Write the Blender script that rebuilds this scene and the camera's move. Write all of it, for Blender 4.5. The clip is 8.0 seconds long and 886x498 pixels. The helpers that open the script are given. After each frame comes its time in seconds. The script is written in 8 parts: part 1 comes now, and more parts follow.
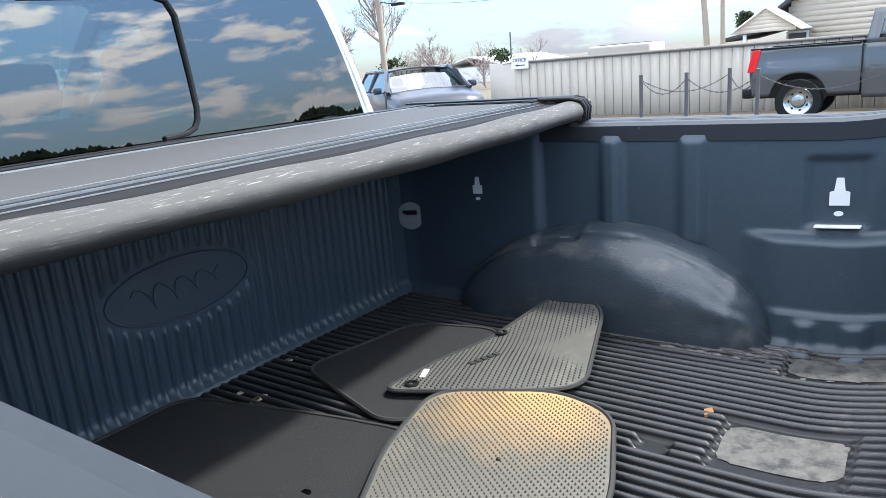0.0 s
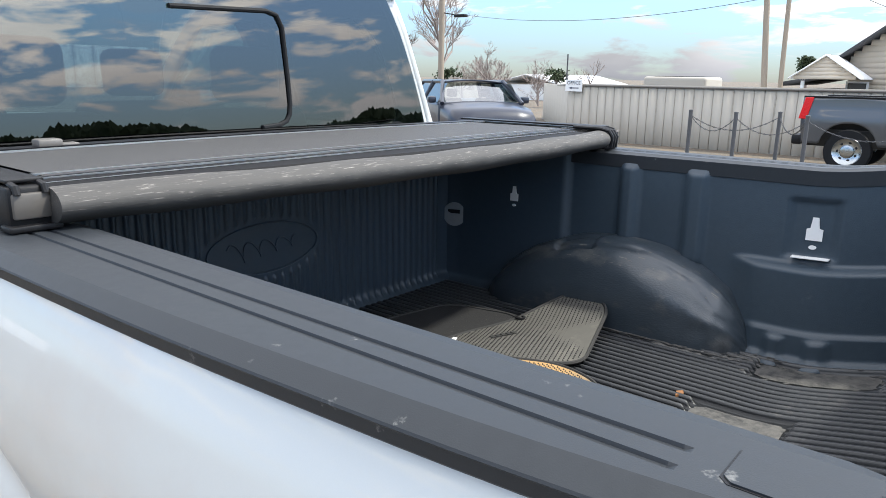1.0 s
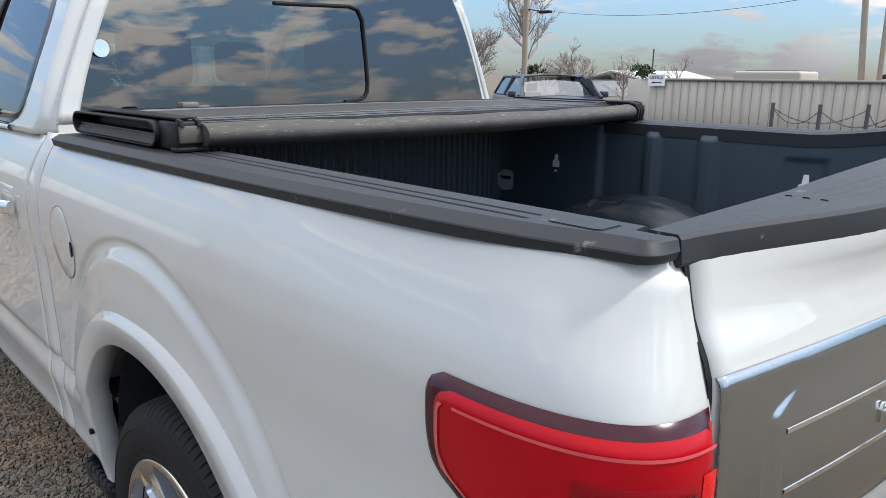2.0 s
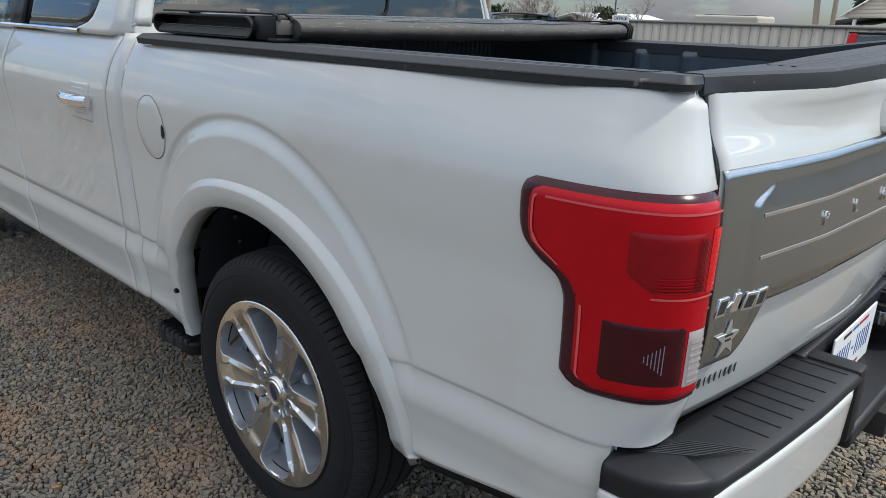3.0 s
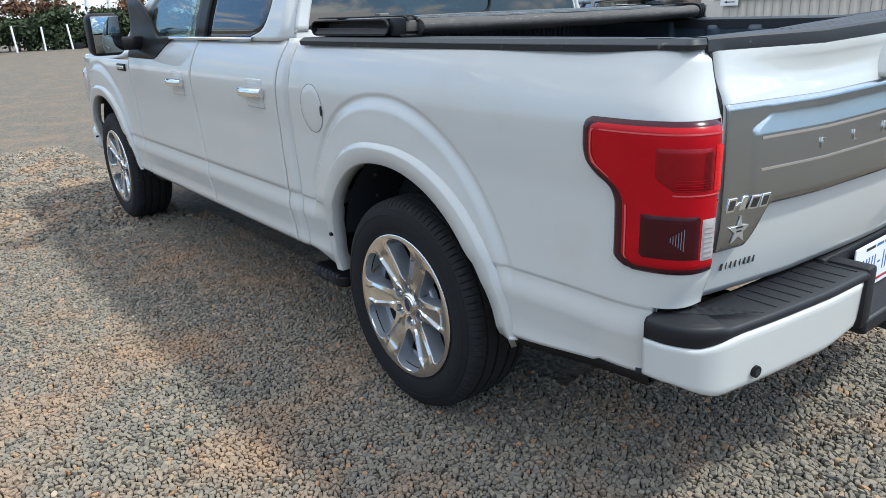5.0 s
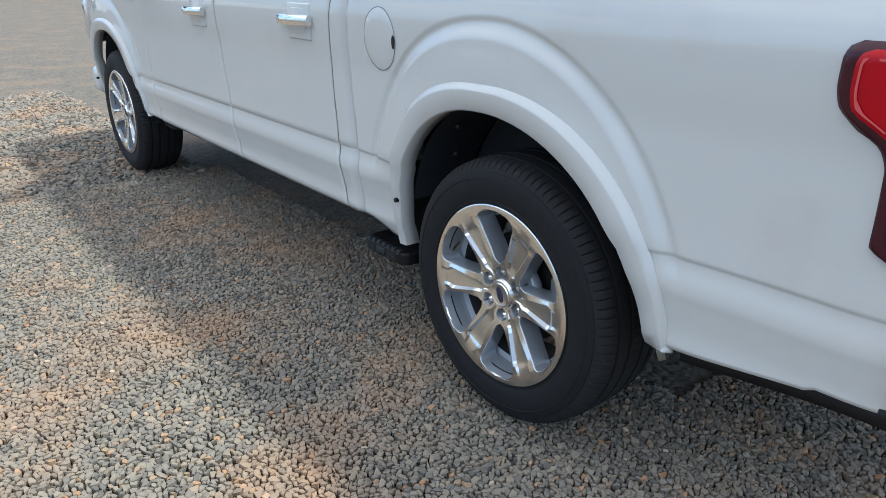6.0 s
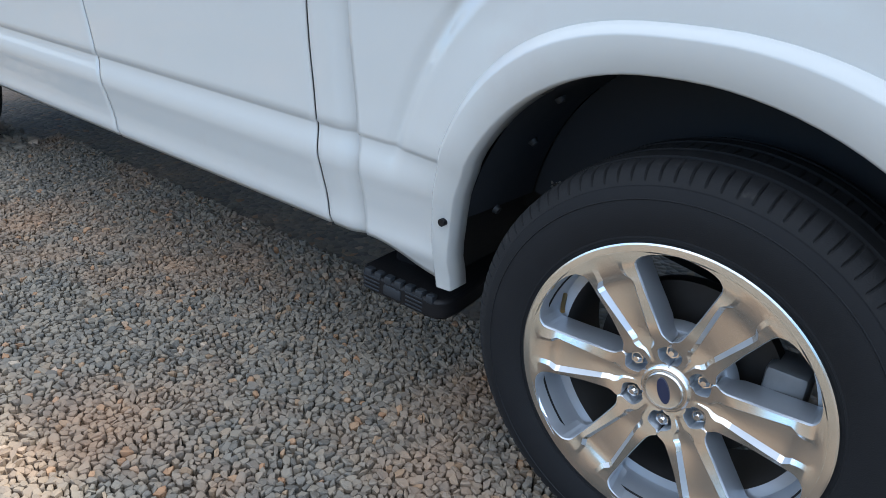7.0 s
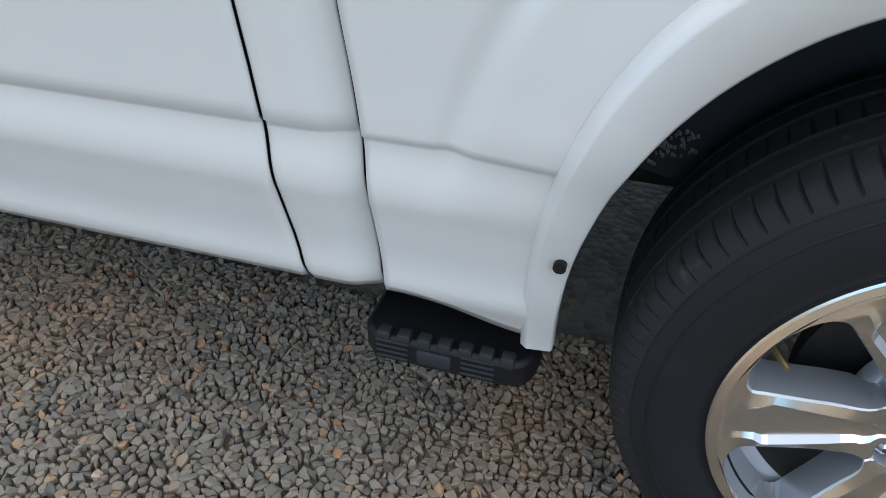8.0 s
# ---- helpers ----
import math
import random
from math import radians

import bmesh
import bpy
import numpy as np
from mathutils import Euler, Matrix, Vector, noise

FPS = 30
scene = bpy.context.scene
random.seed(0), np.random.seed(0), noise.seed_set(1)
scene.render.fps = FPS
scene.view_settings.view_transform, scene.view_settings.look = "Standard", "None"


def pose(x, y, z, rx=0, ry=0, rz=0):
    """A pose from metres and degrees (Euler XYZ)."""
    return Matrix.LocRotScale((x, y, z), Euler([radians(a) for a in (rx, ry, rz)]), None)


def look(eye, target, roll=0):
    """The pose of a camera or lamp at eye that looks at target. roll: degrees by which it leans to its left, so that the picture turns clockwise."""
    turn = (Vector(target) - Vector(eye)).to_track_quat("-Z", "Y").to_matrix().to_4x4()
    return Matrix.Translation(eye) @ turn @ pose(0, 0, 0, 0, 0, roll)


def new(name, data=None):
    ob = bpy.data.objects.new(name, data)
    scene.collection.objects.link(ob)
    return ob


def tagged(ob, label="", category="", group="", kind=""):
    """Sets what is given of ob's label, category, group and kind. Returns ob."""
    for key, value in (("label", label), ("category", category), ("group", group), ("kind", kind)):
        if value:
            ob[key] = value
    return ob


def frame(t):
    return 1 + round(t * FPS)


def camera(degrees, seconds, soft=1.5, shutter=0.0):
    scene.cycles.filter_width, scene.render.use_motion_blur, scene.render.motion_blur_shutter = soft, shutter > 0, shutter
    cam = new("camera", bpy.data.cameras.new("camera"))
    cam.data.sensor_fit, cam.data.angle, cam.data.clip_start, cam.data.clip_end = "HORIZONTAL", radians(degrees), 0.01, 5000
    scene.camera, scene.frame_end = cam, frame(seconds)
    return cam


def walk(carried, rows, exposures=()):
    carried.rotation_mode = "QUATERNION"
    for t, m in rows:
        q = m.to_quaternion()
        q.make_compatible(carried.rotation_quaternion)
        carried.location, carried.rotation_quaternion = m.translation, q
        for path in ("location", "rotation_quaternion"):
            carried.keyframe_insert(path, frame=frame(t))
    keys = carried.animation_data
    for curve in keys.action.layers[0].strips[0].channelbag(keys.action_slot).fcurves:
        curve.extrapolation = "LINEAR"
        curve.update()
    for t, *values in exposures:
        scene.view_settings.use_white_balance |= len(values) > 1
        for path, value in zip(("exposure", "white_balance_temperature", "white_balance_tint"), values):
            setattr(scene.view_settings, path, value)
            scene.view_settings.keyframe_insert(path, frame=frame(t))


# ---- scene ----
cam = camera(64.3, 8.0, soft=0.65)
PATH = [
    (0, (-0.954, -0.803, 1.532), (0.603, 0.345, 1.026), -4.8),
    (0.5, (-1.111, -0.879, 1.538), (0.388, 0.357, 1.062), -0.7),
    (1, (-1.241, -1.012, 1.565), (0.261, 0.22, 1.091), 0.9),
    (1.5, (-1.339, -1.27, 1.545), (0.04, 0.102, 1.077), 0.2),
    (1.7, (-1.38, -1.34, 1.536), (-0.044, 0.073, 1.069), 0.2),
    (2.8, (-1.912, -1.487, 1.436), (-0.512, -0.186, 0.847), 1.6),
    (3, (-1.951, -1.533, 1.428), (-0.553, -0.25, 0.797), 1.7),
    (3.5, (-2.039, -1.751, 1.413), (-0.692, -0.441, 0.728), 1.0),
    (4, (-2.12, -1.891, 1.411), (-0.795, -0.561, 0.721), 0.6),
    (4.5, (-2.284, -1.96, 1.417), (-1.001, -0.575, 0.758), -0.5),
    (5, (-2.348, -1.981, 1.433), (-1.178, -0.491, 0.79), -2.3),
    (5.2, (-2.314, -1.961, 1.429), (-1.206, -0.423, 0.791), -3.0),
    (6.3, (-2.198, -1.013, 1.21), (-0.998, 0.385, 0.432), 0.9),
    (6.5, (-2.122, -0.792, 1.17), (-0.869, 0.545, 0.369), 0.7),
    (7, (-1.993, -0.303, 1.127), (-0.571, 0.806, 0.261), 2.8),
    (7.5, (-1.88, 0.12, 1.128), (-0.309, 0.917, 0.181), 4.0),
    (8, (-1.662, 0.411, 1.067), (-0.108, 0.898, -0.094), 0.4),
]
walk(cam, [(t, look(eye, target, roll)) for t, eye, target, roll in PATH],
     [(0.0, 2.10, 6000, 5), (0.5, 1.66, 6050, 5), (1.0, 1.62, 6350, 6), (1.5, 1.16, 6600, 7), (2.2, 1.06, 6380, 7), (3.0, 0.78, 6380, 5), (3.5, 1.10, 6350, 5), (4.0, 1.14, 6330, 4), (4.5, 1.08, 6100, 3),
      (5.2, 1.12, 6000, 3), (6.5, 1.38, 5780, 3), (7.0, 1.54, 5700, 3), (8.0, 1.60, 6200, 4)])


# ---- light ----
SUN_AZ, SUN_EL = math.atan2(0.46, -0.56), math.atan2(1.0, 0.725)
world = bpy.data.worlds.new("sky")
scene.world = world
world.use_nodes = True


def node(nt, kind, **vals):
    n = nt.nodes.new(kind)
    for k, v in vals.items():
        n.inputs[k].default_value = v
    return n


def build_sky(w):
    nt = w.node_tree
    nt.nodes.clear()
    out = nt.nodes.new("ShaderNodeOutputWorld")
    bg = nt.nodes.new("ShaderNodeBackground")
    sky = nt.nodes.new("ShaderNodeTexSky")
    sky.sky_type = "NISHITA"
    sky.sun_disc = False
    sky.sun_elevation = SUN_EL
    sky.sun_rotation = SUN_AZ
    sky.air_density, sky.dust_density, sky.ozone_density = 0.85, 0.08, 2.2
    co = nt.nodes.new("ShaderNodeTexCoord")
    sep = nt.nodes.new("ShaderNodeSeparateXYZ")
    nt.links.new(co.outputs["Generated"], sep.inputs[0])
    # clouds lie on a plane high above: direction / (height + c)
    lift = nt.nodes.new("ShaderNodeMath")
    lift.operation = "ADD"
    lift.inputs[1].default_value = 0.16
    clampz = nt.nodes.new("ShaderNodeMath")
    clampz.operation = "MAXIMUM"
    clampz.inputs[1].default_value = 0.0
    nt.links.new(sep.outputs[2], clampz.inputs[0])
    nt.links.new(clampz.outputs[0], lift.inputs[0])
    flat = nt.nodes.new("ShaderNodeVectorMath")
    flat.operation = "DIVIDE"
    comb = nt.nodes.new("ShaderNodeCombineXYZ")
    for i in range(3):
        nt.links.new(lift.outputs[0], comb.inputs[i])
    nt.links.new(co.outputs["Generated"], flat.inputs[0])
    nt.links.new(comb.outputs[0], flat.inputs[1])
    # long flat banks of cumulus
    stretch = nt.nodes.new("ShaderNodeVectorMath")
    stretch.operation = "MULTIPLY"
    stretch.inputs[1].default_value = (1.0, 1.0, 4.2)
    nt.links.new(co.outputs["Generated"], stretch.inputs[0])
    n1 = nt.nodes.new("ShaderNodeTexNoise")
    n1.inputs["Scale"].default_value = 7.0
    n1.inputs["Detail"].default_value = 12
    n1.inputs["Roughness"].default_value = 0.56
    n1.inputs["Distortion"].default_value = 0.25
    nt.links.new(stretch.outputs[0], n1.inputs["Vector"])
    ramp = nt.nodes.new("ShaderNodeValToRGB")
    ramp.color_ramp.elements[0].position = 0.515
    ramp.color_ramp.elements[1].position = 0.605
    nt.links.new(n1.outputs["Fac"], ramp.inputs[0])
    n2 = nt.nodes.new("ShaderNodeTexNoise")
    n2.inputs["Scale"].default_value = 3.0
    n2.inputs["Detail"].default_value = 5
    nt.links.new(stretch.outputs[0], n2.inputs["Vector"])
    tone = nt.nodes.new("ShaderNodeMix")
    tone.data_type = "RGBA"
    tone.inputs["A"].default_value = (4.5, 4.4, 4.5, 1)
    tone.inputs["B"].default_value = (23.0, 21.0, 19.0, 1)
    nt.links.new(n2.outputs["Fac"], tone.inputs["Factor"])
    mix = nt.nodes.new("ShaderNodeMix")
    mix.data_type = "RGBA"
    # separate clouds low down, a thin even veil overhead
    veil = node(nt, "ShaderNodeMapRange")
    veil.inputs["From Min"].default_value, veil.inputs["From Max"].default_value = 0.30, 0.55
    nt.links.new(clampz.outputs[0], veil.inputs["Value"])
    cover_share = nt.nodes.new("ShaderNodeMix")
    cover_share.data_type = "FLOAT"
    cover_share.inputs["B"].default_value = 0.46
    nt.links.new(veil.outputs[0], cover_share.inputs["Factor"])
    nt.links.new(ramp.outputs[0], cover_share.inputs["A"])
    nt.links.new(cover_share.outputs["Result"], mix.inputs["Factor"])
    nt.links.new(sky.outputs[0], mix.inputs["A"])
    # clouds towards the sun are brighter than those away from it
    aim = nt.nodes.new("ShaderNodeVectorMath")
    aim.operation = "DOT_PRODUCT"
    aim.inputs[1].default_value = Vector((4.6, -5.6, 0.0)).normalized()
    nt.links.new(co.outputs["Generated"], aim.inputs[0])
    lit = node(nt, "ShaderNodeMapRange")
    lit.inputs["From Min"].default_value, lit.inputs["From Max"].default_value = 0.30, 0.72
    lit.inputs["To Min"].default_value, lit.inputs["To Max"].default_value = 0.46, 1.0
    nt.links.new(aim.outputs["Value"], lit.inputs["Value"])
    glow = nt.nodes.new("ShaderNodeVectorMath")
    glow.operation = "SCALE"
    nt.links.new(tone.outputs["Result"], glow.inputs[0])
    nt.links.new(glow.outputs[0], mix.inputs["B"])
    # high up the veil is lit alike all round
    high = nt.nodes.new("ShaderNodeMix")
    high.data_type = "FLOAT"
    high.inputs["B"].default_value = 0.66
    nt.links.new(veil.outputs[0], high.inputs["Factor"])
    nt.links.new(lit.outputs[0], high.inputs["A"])
    nt.links.new(high.outputs["Result"], glow.inputs["Scale"])
    # a hazy sky, paler overhead than at the horizon
    fade = node(nt, "ShaderNodeMapRange")
    fade.inputs["From Min"].default_value, fade.inputs["From Max"].default_value = 0.0, 0.32
    fade.inputs["To Min"].default_value, fade.inputs["To Max"].default_value = 0.0, 1.0
    nt.links.new(clampz.outputs[0], fade.inputs["Value"])
    dim = nt.nodes.new("ShaderNodeMix")
    dim.data_type, dim.blend_type = "RGBA", "MULTIPLY"
    dim.inputs["Factor"].default_value = 1.0
    haze = nt.nodes.new("ShaderNodeMix")
    haze.data_type = "RGBA"
    haze.inputs["A"].default_value, haze.inputs["B"].default_value = (0.160, 0.172, 0.206, 1), (1.0, 1.0, 1.0, 1)
    nt.links.new(fade.outputs[0], haze.inputs["Factor"])
    nt.links.new(mix.outputs["Result"], dim.inputs["A"])
    nt.links.new(haze.outputs["Result"], dim.inputs["B"])
    nt.links.new(dim.outputs["Result"], bg.inputs[0])
    bg.inputs[1].default_value = 0.15
    nt.links.new(bg.outputs[0], out.inputs[0])


build_sky(world)
sun = new("sun", bpy.data.lights.new("sun", "SUN"))
sun.data.energy, sun.data.angle, sun.data.color = 1.9, radians(4.0), (1.0, 0.94, 0.85)
sun.matrix_world = look((4.6, -5.6, 10.0), (0, 0, 0))


# ---- materials ----
def material(name):
    m = bpy.data.materials.new(name)
    m.use_nodes = True
    return m, m.node_tree, m.node_tree.nodes["Principled BSDF"]


def rgb(c):
    return (c[0], c[1], c[2], 1.0)


def surface(name, c1, c2=None, scale=20.0, rough=0.5, rough2=None, bump=0.0, bump_scale=200.0, metal=0.0, coat=0.0, spec=0.5,
            dirt=None, dirt_scale=3.0, dirt_at=0.6, stretch=(1, 1, 1), clear=0.04, dirt_soft=0.18):
    """A procedural material: two tones, an optional coarse layer of dirt, roughness that varies, and a fine bump."""
    m, nt, p = material(name)
    co = nt.nodes.new("ShaderNodeTexCoord")
    mp = nt.nodes.new("ShaderNodeMapping")
    mp.inputs["Scale"].default_value = stretch
    nt.links.new(co.outputs["Object"], mp.inputs[0])
    n = node(nt, "ShaderNodeTexNoise", Scale=scale, Detail=6.0, Roughness=0.6)
    nt.links.new(mp.outputs[0], n.inputs["Vector"])
    mix = nt.nodes.new("ShaderNodeMix")
    mix.data_type = "RGBA"
    mix.inputs["A"].default_value, mix.inputs["B"].default_value = rgb(c1), rgb(c2 or c1)
    nt.links.new(n.outputs["Fac"], mix.inputs["Factor"])
    colour = mix.outputs["Result"]
    rr = node(nt, "ShaderNodeMapRange")
    rr.inputs["To Min"].default_value, rr.inputs["To Max"].default_value = rough, rough if rough2 is None else rough2
    nt.links.new(n.outputs["Fac"], rr.inputs["Value"])
    roughness = rr.outputs[0]
    if dirt:
        d = node(nt, "ShaderNodeTexNoise", Scale=dirt_scale, Detail=8.0, Roughness=0.65)
        nt.links.new(mp.outputs[0], d.inputs["Vector"])
        r = nt.nodes.new("ShaderNodeValToRGB")
        r.color_ramp.elements[0].position, r.color_ramp.elements[1].position = dirt_at, min(dirt_at + dirt_soft, 1.0)
        nt.links.new(d.outputs["Fac"], r.inputs[0])
        mix2 = nt.nodes.new("ShaderNodeMix")
        mix2.data_type = "RGBA"
        mix2.inputs["B"].default_value = rgb(dirt)
        nt.links.new(colour, mix2.inputs["A"])
        nt.links.new(r.outputs[0], mix2.inputs["Factor"])
        colour = mix2.outputs["Result"]
    nt.links.new(colour, p.inputs["Base Color"])
    nt.links.new(roughness, p.inputs["Roughness"])
    p.inputs["Metallic"].default_value = metal
    p.inputs["Coat Weight"].default_value = coat
    p.inputs["Coat Roughness"].default_value = clear
    p.inputs["Specular IOR Level"].default_value = spec
    if bump:
        b = node(nt, "ShaderNodeBump", Strength=bump, Distance=0.002)
        bn = node(nt, "ShaderNodeTexNoise", Scale=bump_scale, Detail=3.0)
        nt.links.new(mp.outputs[0], bn.inputs["Vector"])
        nt.links.new(bn.outputs["Fac"], b.inputs["Height"])
        nt.links.new(b.outputs[0], p.inputs["Normal"])
    return m


def gloss_share(nt, head_on):
    """Schlick's share of mirrored light, the same from both sides."""
    lw = node(nt, "ShaderNodeLayerWeight", Blend=0.5)
    pw = node(nt, "ShaderNodeMath")
    pw.operation = "POWER"
    pw.inputs[1].default_value = 5.0
    nt.links.new(lw.outputs["Facing"], pw.inputs[0])
    mr = node(nt, "ShaderNodeMapRange")
    mr.inputs["To Min"].default_value, mr.inputs["To Max"].default_value = head_on, 1.0
    nt.links.new(pw.outputs[0], mr.inputs["Value"])
    return mr.outputs[0]


def stain(m, centre, near, far, colour):
    """Lays a soft-edged stain over a material, round a point of the object."""
    nt = m.node_tree
    p = nt.nodes["Principled BSDF"]
    was = p.inputs["Base Color"].links[0].from_socket
    co = nt.nodes.new("ShaderNodeTexCoord")
    d = nt.nodes.new("ShaderNodeVectorMath")
    d.operation = "DISTANCE"
    d.inputs[1].default_value = centre
    nt.links.new(co.outputs["Object"], d.inputs[0])
    n = node(nt, "ShaderNodeTexNoise", Scale=9.0, Detail=6.0)
    nt.links.new(co.outputs["Object"], n.inputs["Vector"])
    add = node(nt, "ShaderNodeMath")
    add.operation = "MULTIPLY_ADD"
    add.inputs[1].default_value = 0.22
    nt.links.new(n.outputs["Fac"], add.inputs[0])
    nt.links.new(d.outputs["Value"], add.inputs[2])
    mr = node(nt, "ShaderNodeMapRange")
    mr.inputs["From Min"].default_value, mr.inputs["From Max"].default_value = near + 0.11, far + 0.11
    mr.inputs["To Min"].default_value, mr.inputs["To Max"].default_value = 0.9, 0.0
    nt.links.new(add.outputs[0], mr.inputs["Value"])
    mix = nt.nodes.new("ShaderNodeMix")
    mix.data_type = "RGBA"
    mix.inputs["B"].default_value = rgb(colour)
    nt.links.new(mr.outputs[0], mix.inputs["Factor"])
    nt.links.new(was, mix.inputs["A"])
    nt.links.new(mix.outputs["Result"], p.inputs["Base Color"])


def glass(name, tint, rough=0.0, ior=2.15):
    """Thin glass: a tinted pane that lets light through, with gloss by Fresnel."""
    m, nt, p = material(name)
    nt.nodes.remove(p)
    out = nt.nodes["Material Output"]
    tr = nt.nodes.new("ShaderNodeBsdfTransparent")
    tr.inputs[0].default_value = rgb(tint)
    gl = nt.nodes.new("ShaderNodeBsdfGlossy")
    gl.inputs["Roughness"].default_value = rough
    fr = gloss_share(nt, ((ior - 1) / (ior + 1)) ** 2)
    mx = nt.nodes.new("ShaderNodeMixShader")
    nt.links.new(fr, mx.inputs[0])
    nt.links.new(tr.outputs[0], mx.inputs[1])
    nt.links.new(gl.outputs[0], mx.inputs[2])
    nt.links.new(mx.outputs[0], out.inputs[0])
    return m


PAINT = surface("pearl_white_paint", (0.495, 0.508, 0.494), (0.535, 0.548, 0.534), scale=900, rough=0.38, rough2=0.46, coat=1.0, clear=0.02, spec=0.3,
                dirt=(0.495, 0.482, 0.46), dirt_scale=2.2, dirt_at=0.56)
LINER = surface("black_bed_liner", (0.030, 0.046, 0.064), (0.046, 0.067, 0.088), scale=60, rough=0.32, rough2=0.5, spec=0.55, bump=0.25, bump_scale=420,
                dirt=(0.13, 0.14, 0.15), dirt_scale=9, dirt_at=0.66)
FLOOR_LINER = surface("dusty_bed_floor", (0.030, 0.033, 0.037), (0.055, 0.057, 0.060), scale=45, rough=0.24, rough2=0.55, bump=0.3, bump_scale=380,
                      dirt=(0.11, 0.105, 0.10), dirt_scale=9, dirt_at=0.62)
TRIM = surface("grey_black_trim_plastic", (0.014, 0.017, 0.021), (0.024, 0.028, 0.033), scale=70, rough=0.44, rough2=0.62, bump=0.08, bump_scale=900, spec=0.38,
               dirt=(0.14, 0.14, 0.135), dirt_scale=26, dirt_at=0.655, dirt_soft=0.06)
HOUSING = surface("scuffed_liner_hump", (0.025, 0.036, 0.048), (0.046, 0.059, 0.072), scale=40, rough=0.24, rough2=0.42, spec=0.8, bump=0.35, bump_scale=260,
                  dirt=(0.115, 0.115, 0.110), dirt_scale=12, dirt_at=0.53, dirt_soft=0.16, stretch=(1, 0.5, 1))
DRIED = surface("dried_dirt", (0.030, 0.032, 0.032), (0.155, 0.147, 0.135), scale=55, rough=0.7, rough2=0.95, bump=0.6, bump_scale=160, dirt=(0.030, 0.031, 0.032), dirt_scale=30, dirt_at=0.47)
DRIED_PALE = surface("pale_dried_mud", (0.05, 0.05, 0.047), (0.27, 0.26, 0.24), scale=70, rough=0.8, rough2=0.95, bump=0.7, bump_scale=150, dirt=(0.03, 0.031, 0.032), dirt_scale=40, dirt_at=0.60)
WELL = surface("blue_black_well_liner", (0.008, 0.011, 0.015), (0.015, 0.019, 0.025), scale=24, rough=0.6, rough2=0.8, bump=0.2, bump_scale=300)
BLACK = surface("black_plastic", (0.006, 0.006, 0.007), (0.012, 0.012, 0.013), scale=50, rough=0.36, rough2=0.55, bump=0.2, bump_scale=600, spec=0.22)
DARK = surface("dark_underbody", (0.010, 0.010, 0.010), (0.03, 0.028, 0.025), scale=15, rough=0.8, rough2=0.95, bump=0.3, bump_scale=120)
VINYL = surface("worn_black_vinyl", (0.028, 0.027, 0.026), (0.085, 0.080, 0.074), scale=22, rough=0.65, rough2=0.85, bump=0.3, bump_scale=260,
                dirt=(0.27, 0.25, 0.225), dirt_scale=260, dirt_at=0.575, dirt_soft=0.14, stretch=(0.11, 1, 1))
VINYL_TOP = surface("faded_vinyl_panel", (0.026, 0.026, 0.027), (0.050, 0.049, 0.048), scale=14, rough=0.6, rough2=0.75, bump=0.4, bump_scale=800,
                    dirt=(0.19, 0.185, 0.18), dirt_scale=10, dirt_at=0.64)
ALU = surface("brushed_aluminium", (0.62, 0.62, 0.62), (0.72, 0.72, 0.72), scale=60, rough=0.25, rough2=0.4, metal=1.0)
CHROME = surface("chrome", (0.80, 0.80, 0.80), (0.83, 0.83, 0.83), scale=10, rough=0.04, rough2=0.07, metal=1.0)
SATIN = surface("satin_grey_metal", (0.36, 0.385, 0.40), (0.41, 0.435, 0.45), scale=8, rough=0.16, rough2=0.24, metal=1.0)
RIM = surface("machined_wheel_metal", (0.74, 0.735, 0.72), (0.80, 0.795, 0.78), scale=25, rough=0.15, rough2=0.22, metal=1.0)
RIM_IN = surface("silver_wheel_paint", (0.40, 0.43, 0.47), (0.46, 0.49, 0.53), scale=25, rough=0.28, rough2=0.38, metal=0.55, coat=0.4)
TYRE = surface("tyre_rubber", (0.0070, 0.0077, 0.0092), (0.0115, 0.0123, 0.0142), scale=30, rough=0.62, rough2=0.8, bump=0.3, bump_scale=500,
               dirt=(0.0145, 0.0150, 0.0160), dirt_scale=8, dirt_at=0.6, spec=0.25)
TREAD = surface("skylit_dusty_tread", (0.009, 0.0095, 0.0110), (0.017, 0.0175, 0.0185), scale=60, rough=0.7, rough2=0.9, bump=0.4, bump_scale=400,
                dirt=(0.045, 0.043, 0.04), dirt_scale=30, dirt_at=0.62, spec=0.3)
RED = surface("red_lens", (0.26, 0.0006, 0.006), (0.50, 0.0012, 0.010), scale=9, rough=0.25, rough2=0.35, coat=0.22, clear=0.015, spec=0.12)
RED_MID = surface("red_lens_inner", (0.17, 0.0008, 0.005), (0.27, 0.001, 0.006), scale=40, rough=0.2, rough2=0.3, coat=0.22, clear=0.015, spec=0.2)
RED_DARK = surface("dark_red_lens", (0.030, 0.0008, 0.004), (0.045, 0.001, 0.005), scale=6, rough=0.12, rough2=0.2, coat=0.22, clear=0.015, spec=0.25)
RED_BRIGHT = surface("bright_red_reflector", (0.56, 0.002, 0.006), (0.66, 0.003, 0.008), scale=300, rough=0.2, rough2=0.35, coat=0.2)
LENS_GLINT = surface("painted_lens_glint", (0.50, 0.055, 0.065), (0.62, 0.085, 0.095), scale=60, rough=0.12, rough2=0.2, coat=1.0, clear=0.02)
LENS_WHITE = surface("clear_lamp_lens", (0.30, 0.27, 0.27), (0.46, 0.43, 0.43), scale=120, rough=0.15, rough2=0.25, coat=1.0)
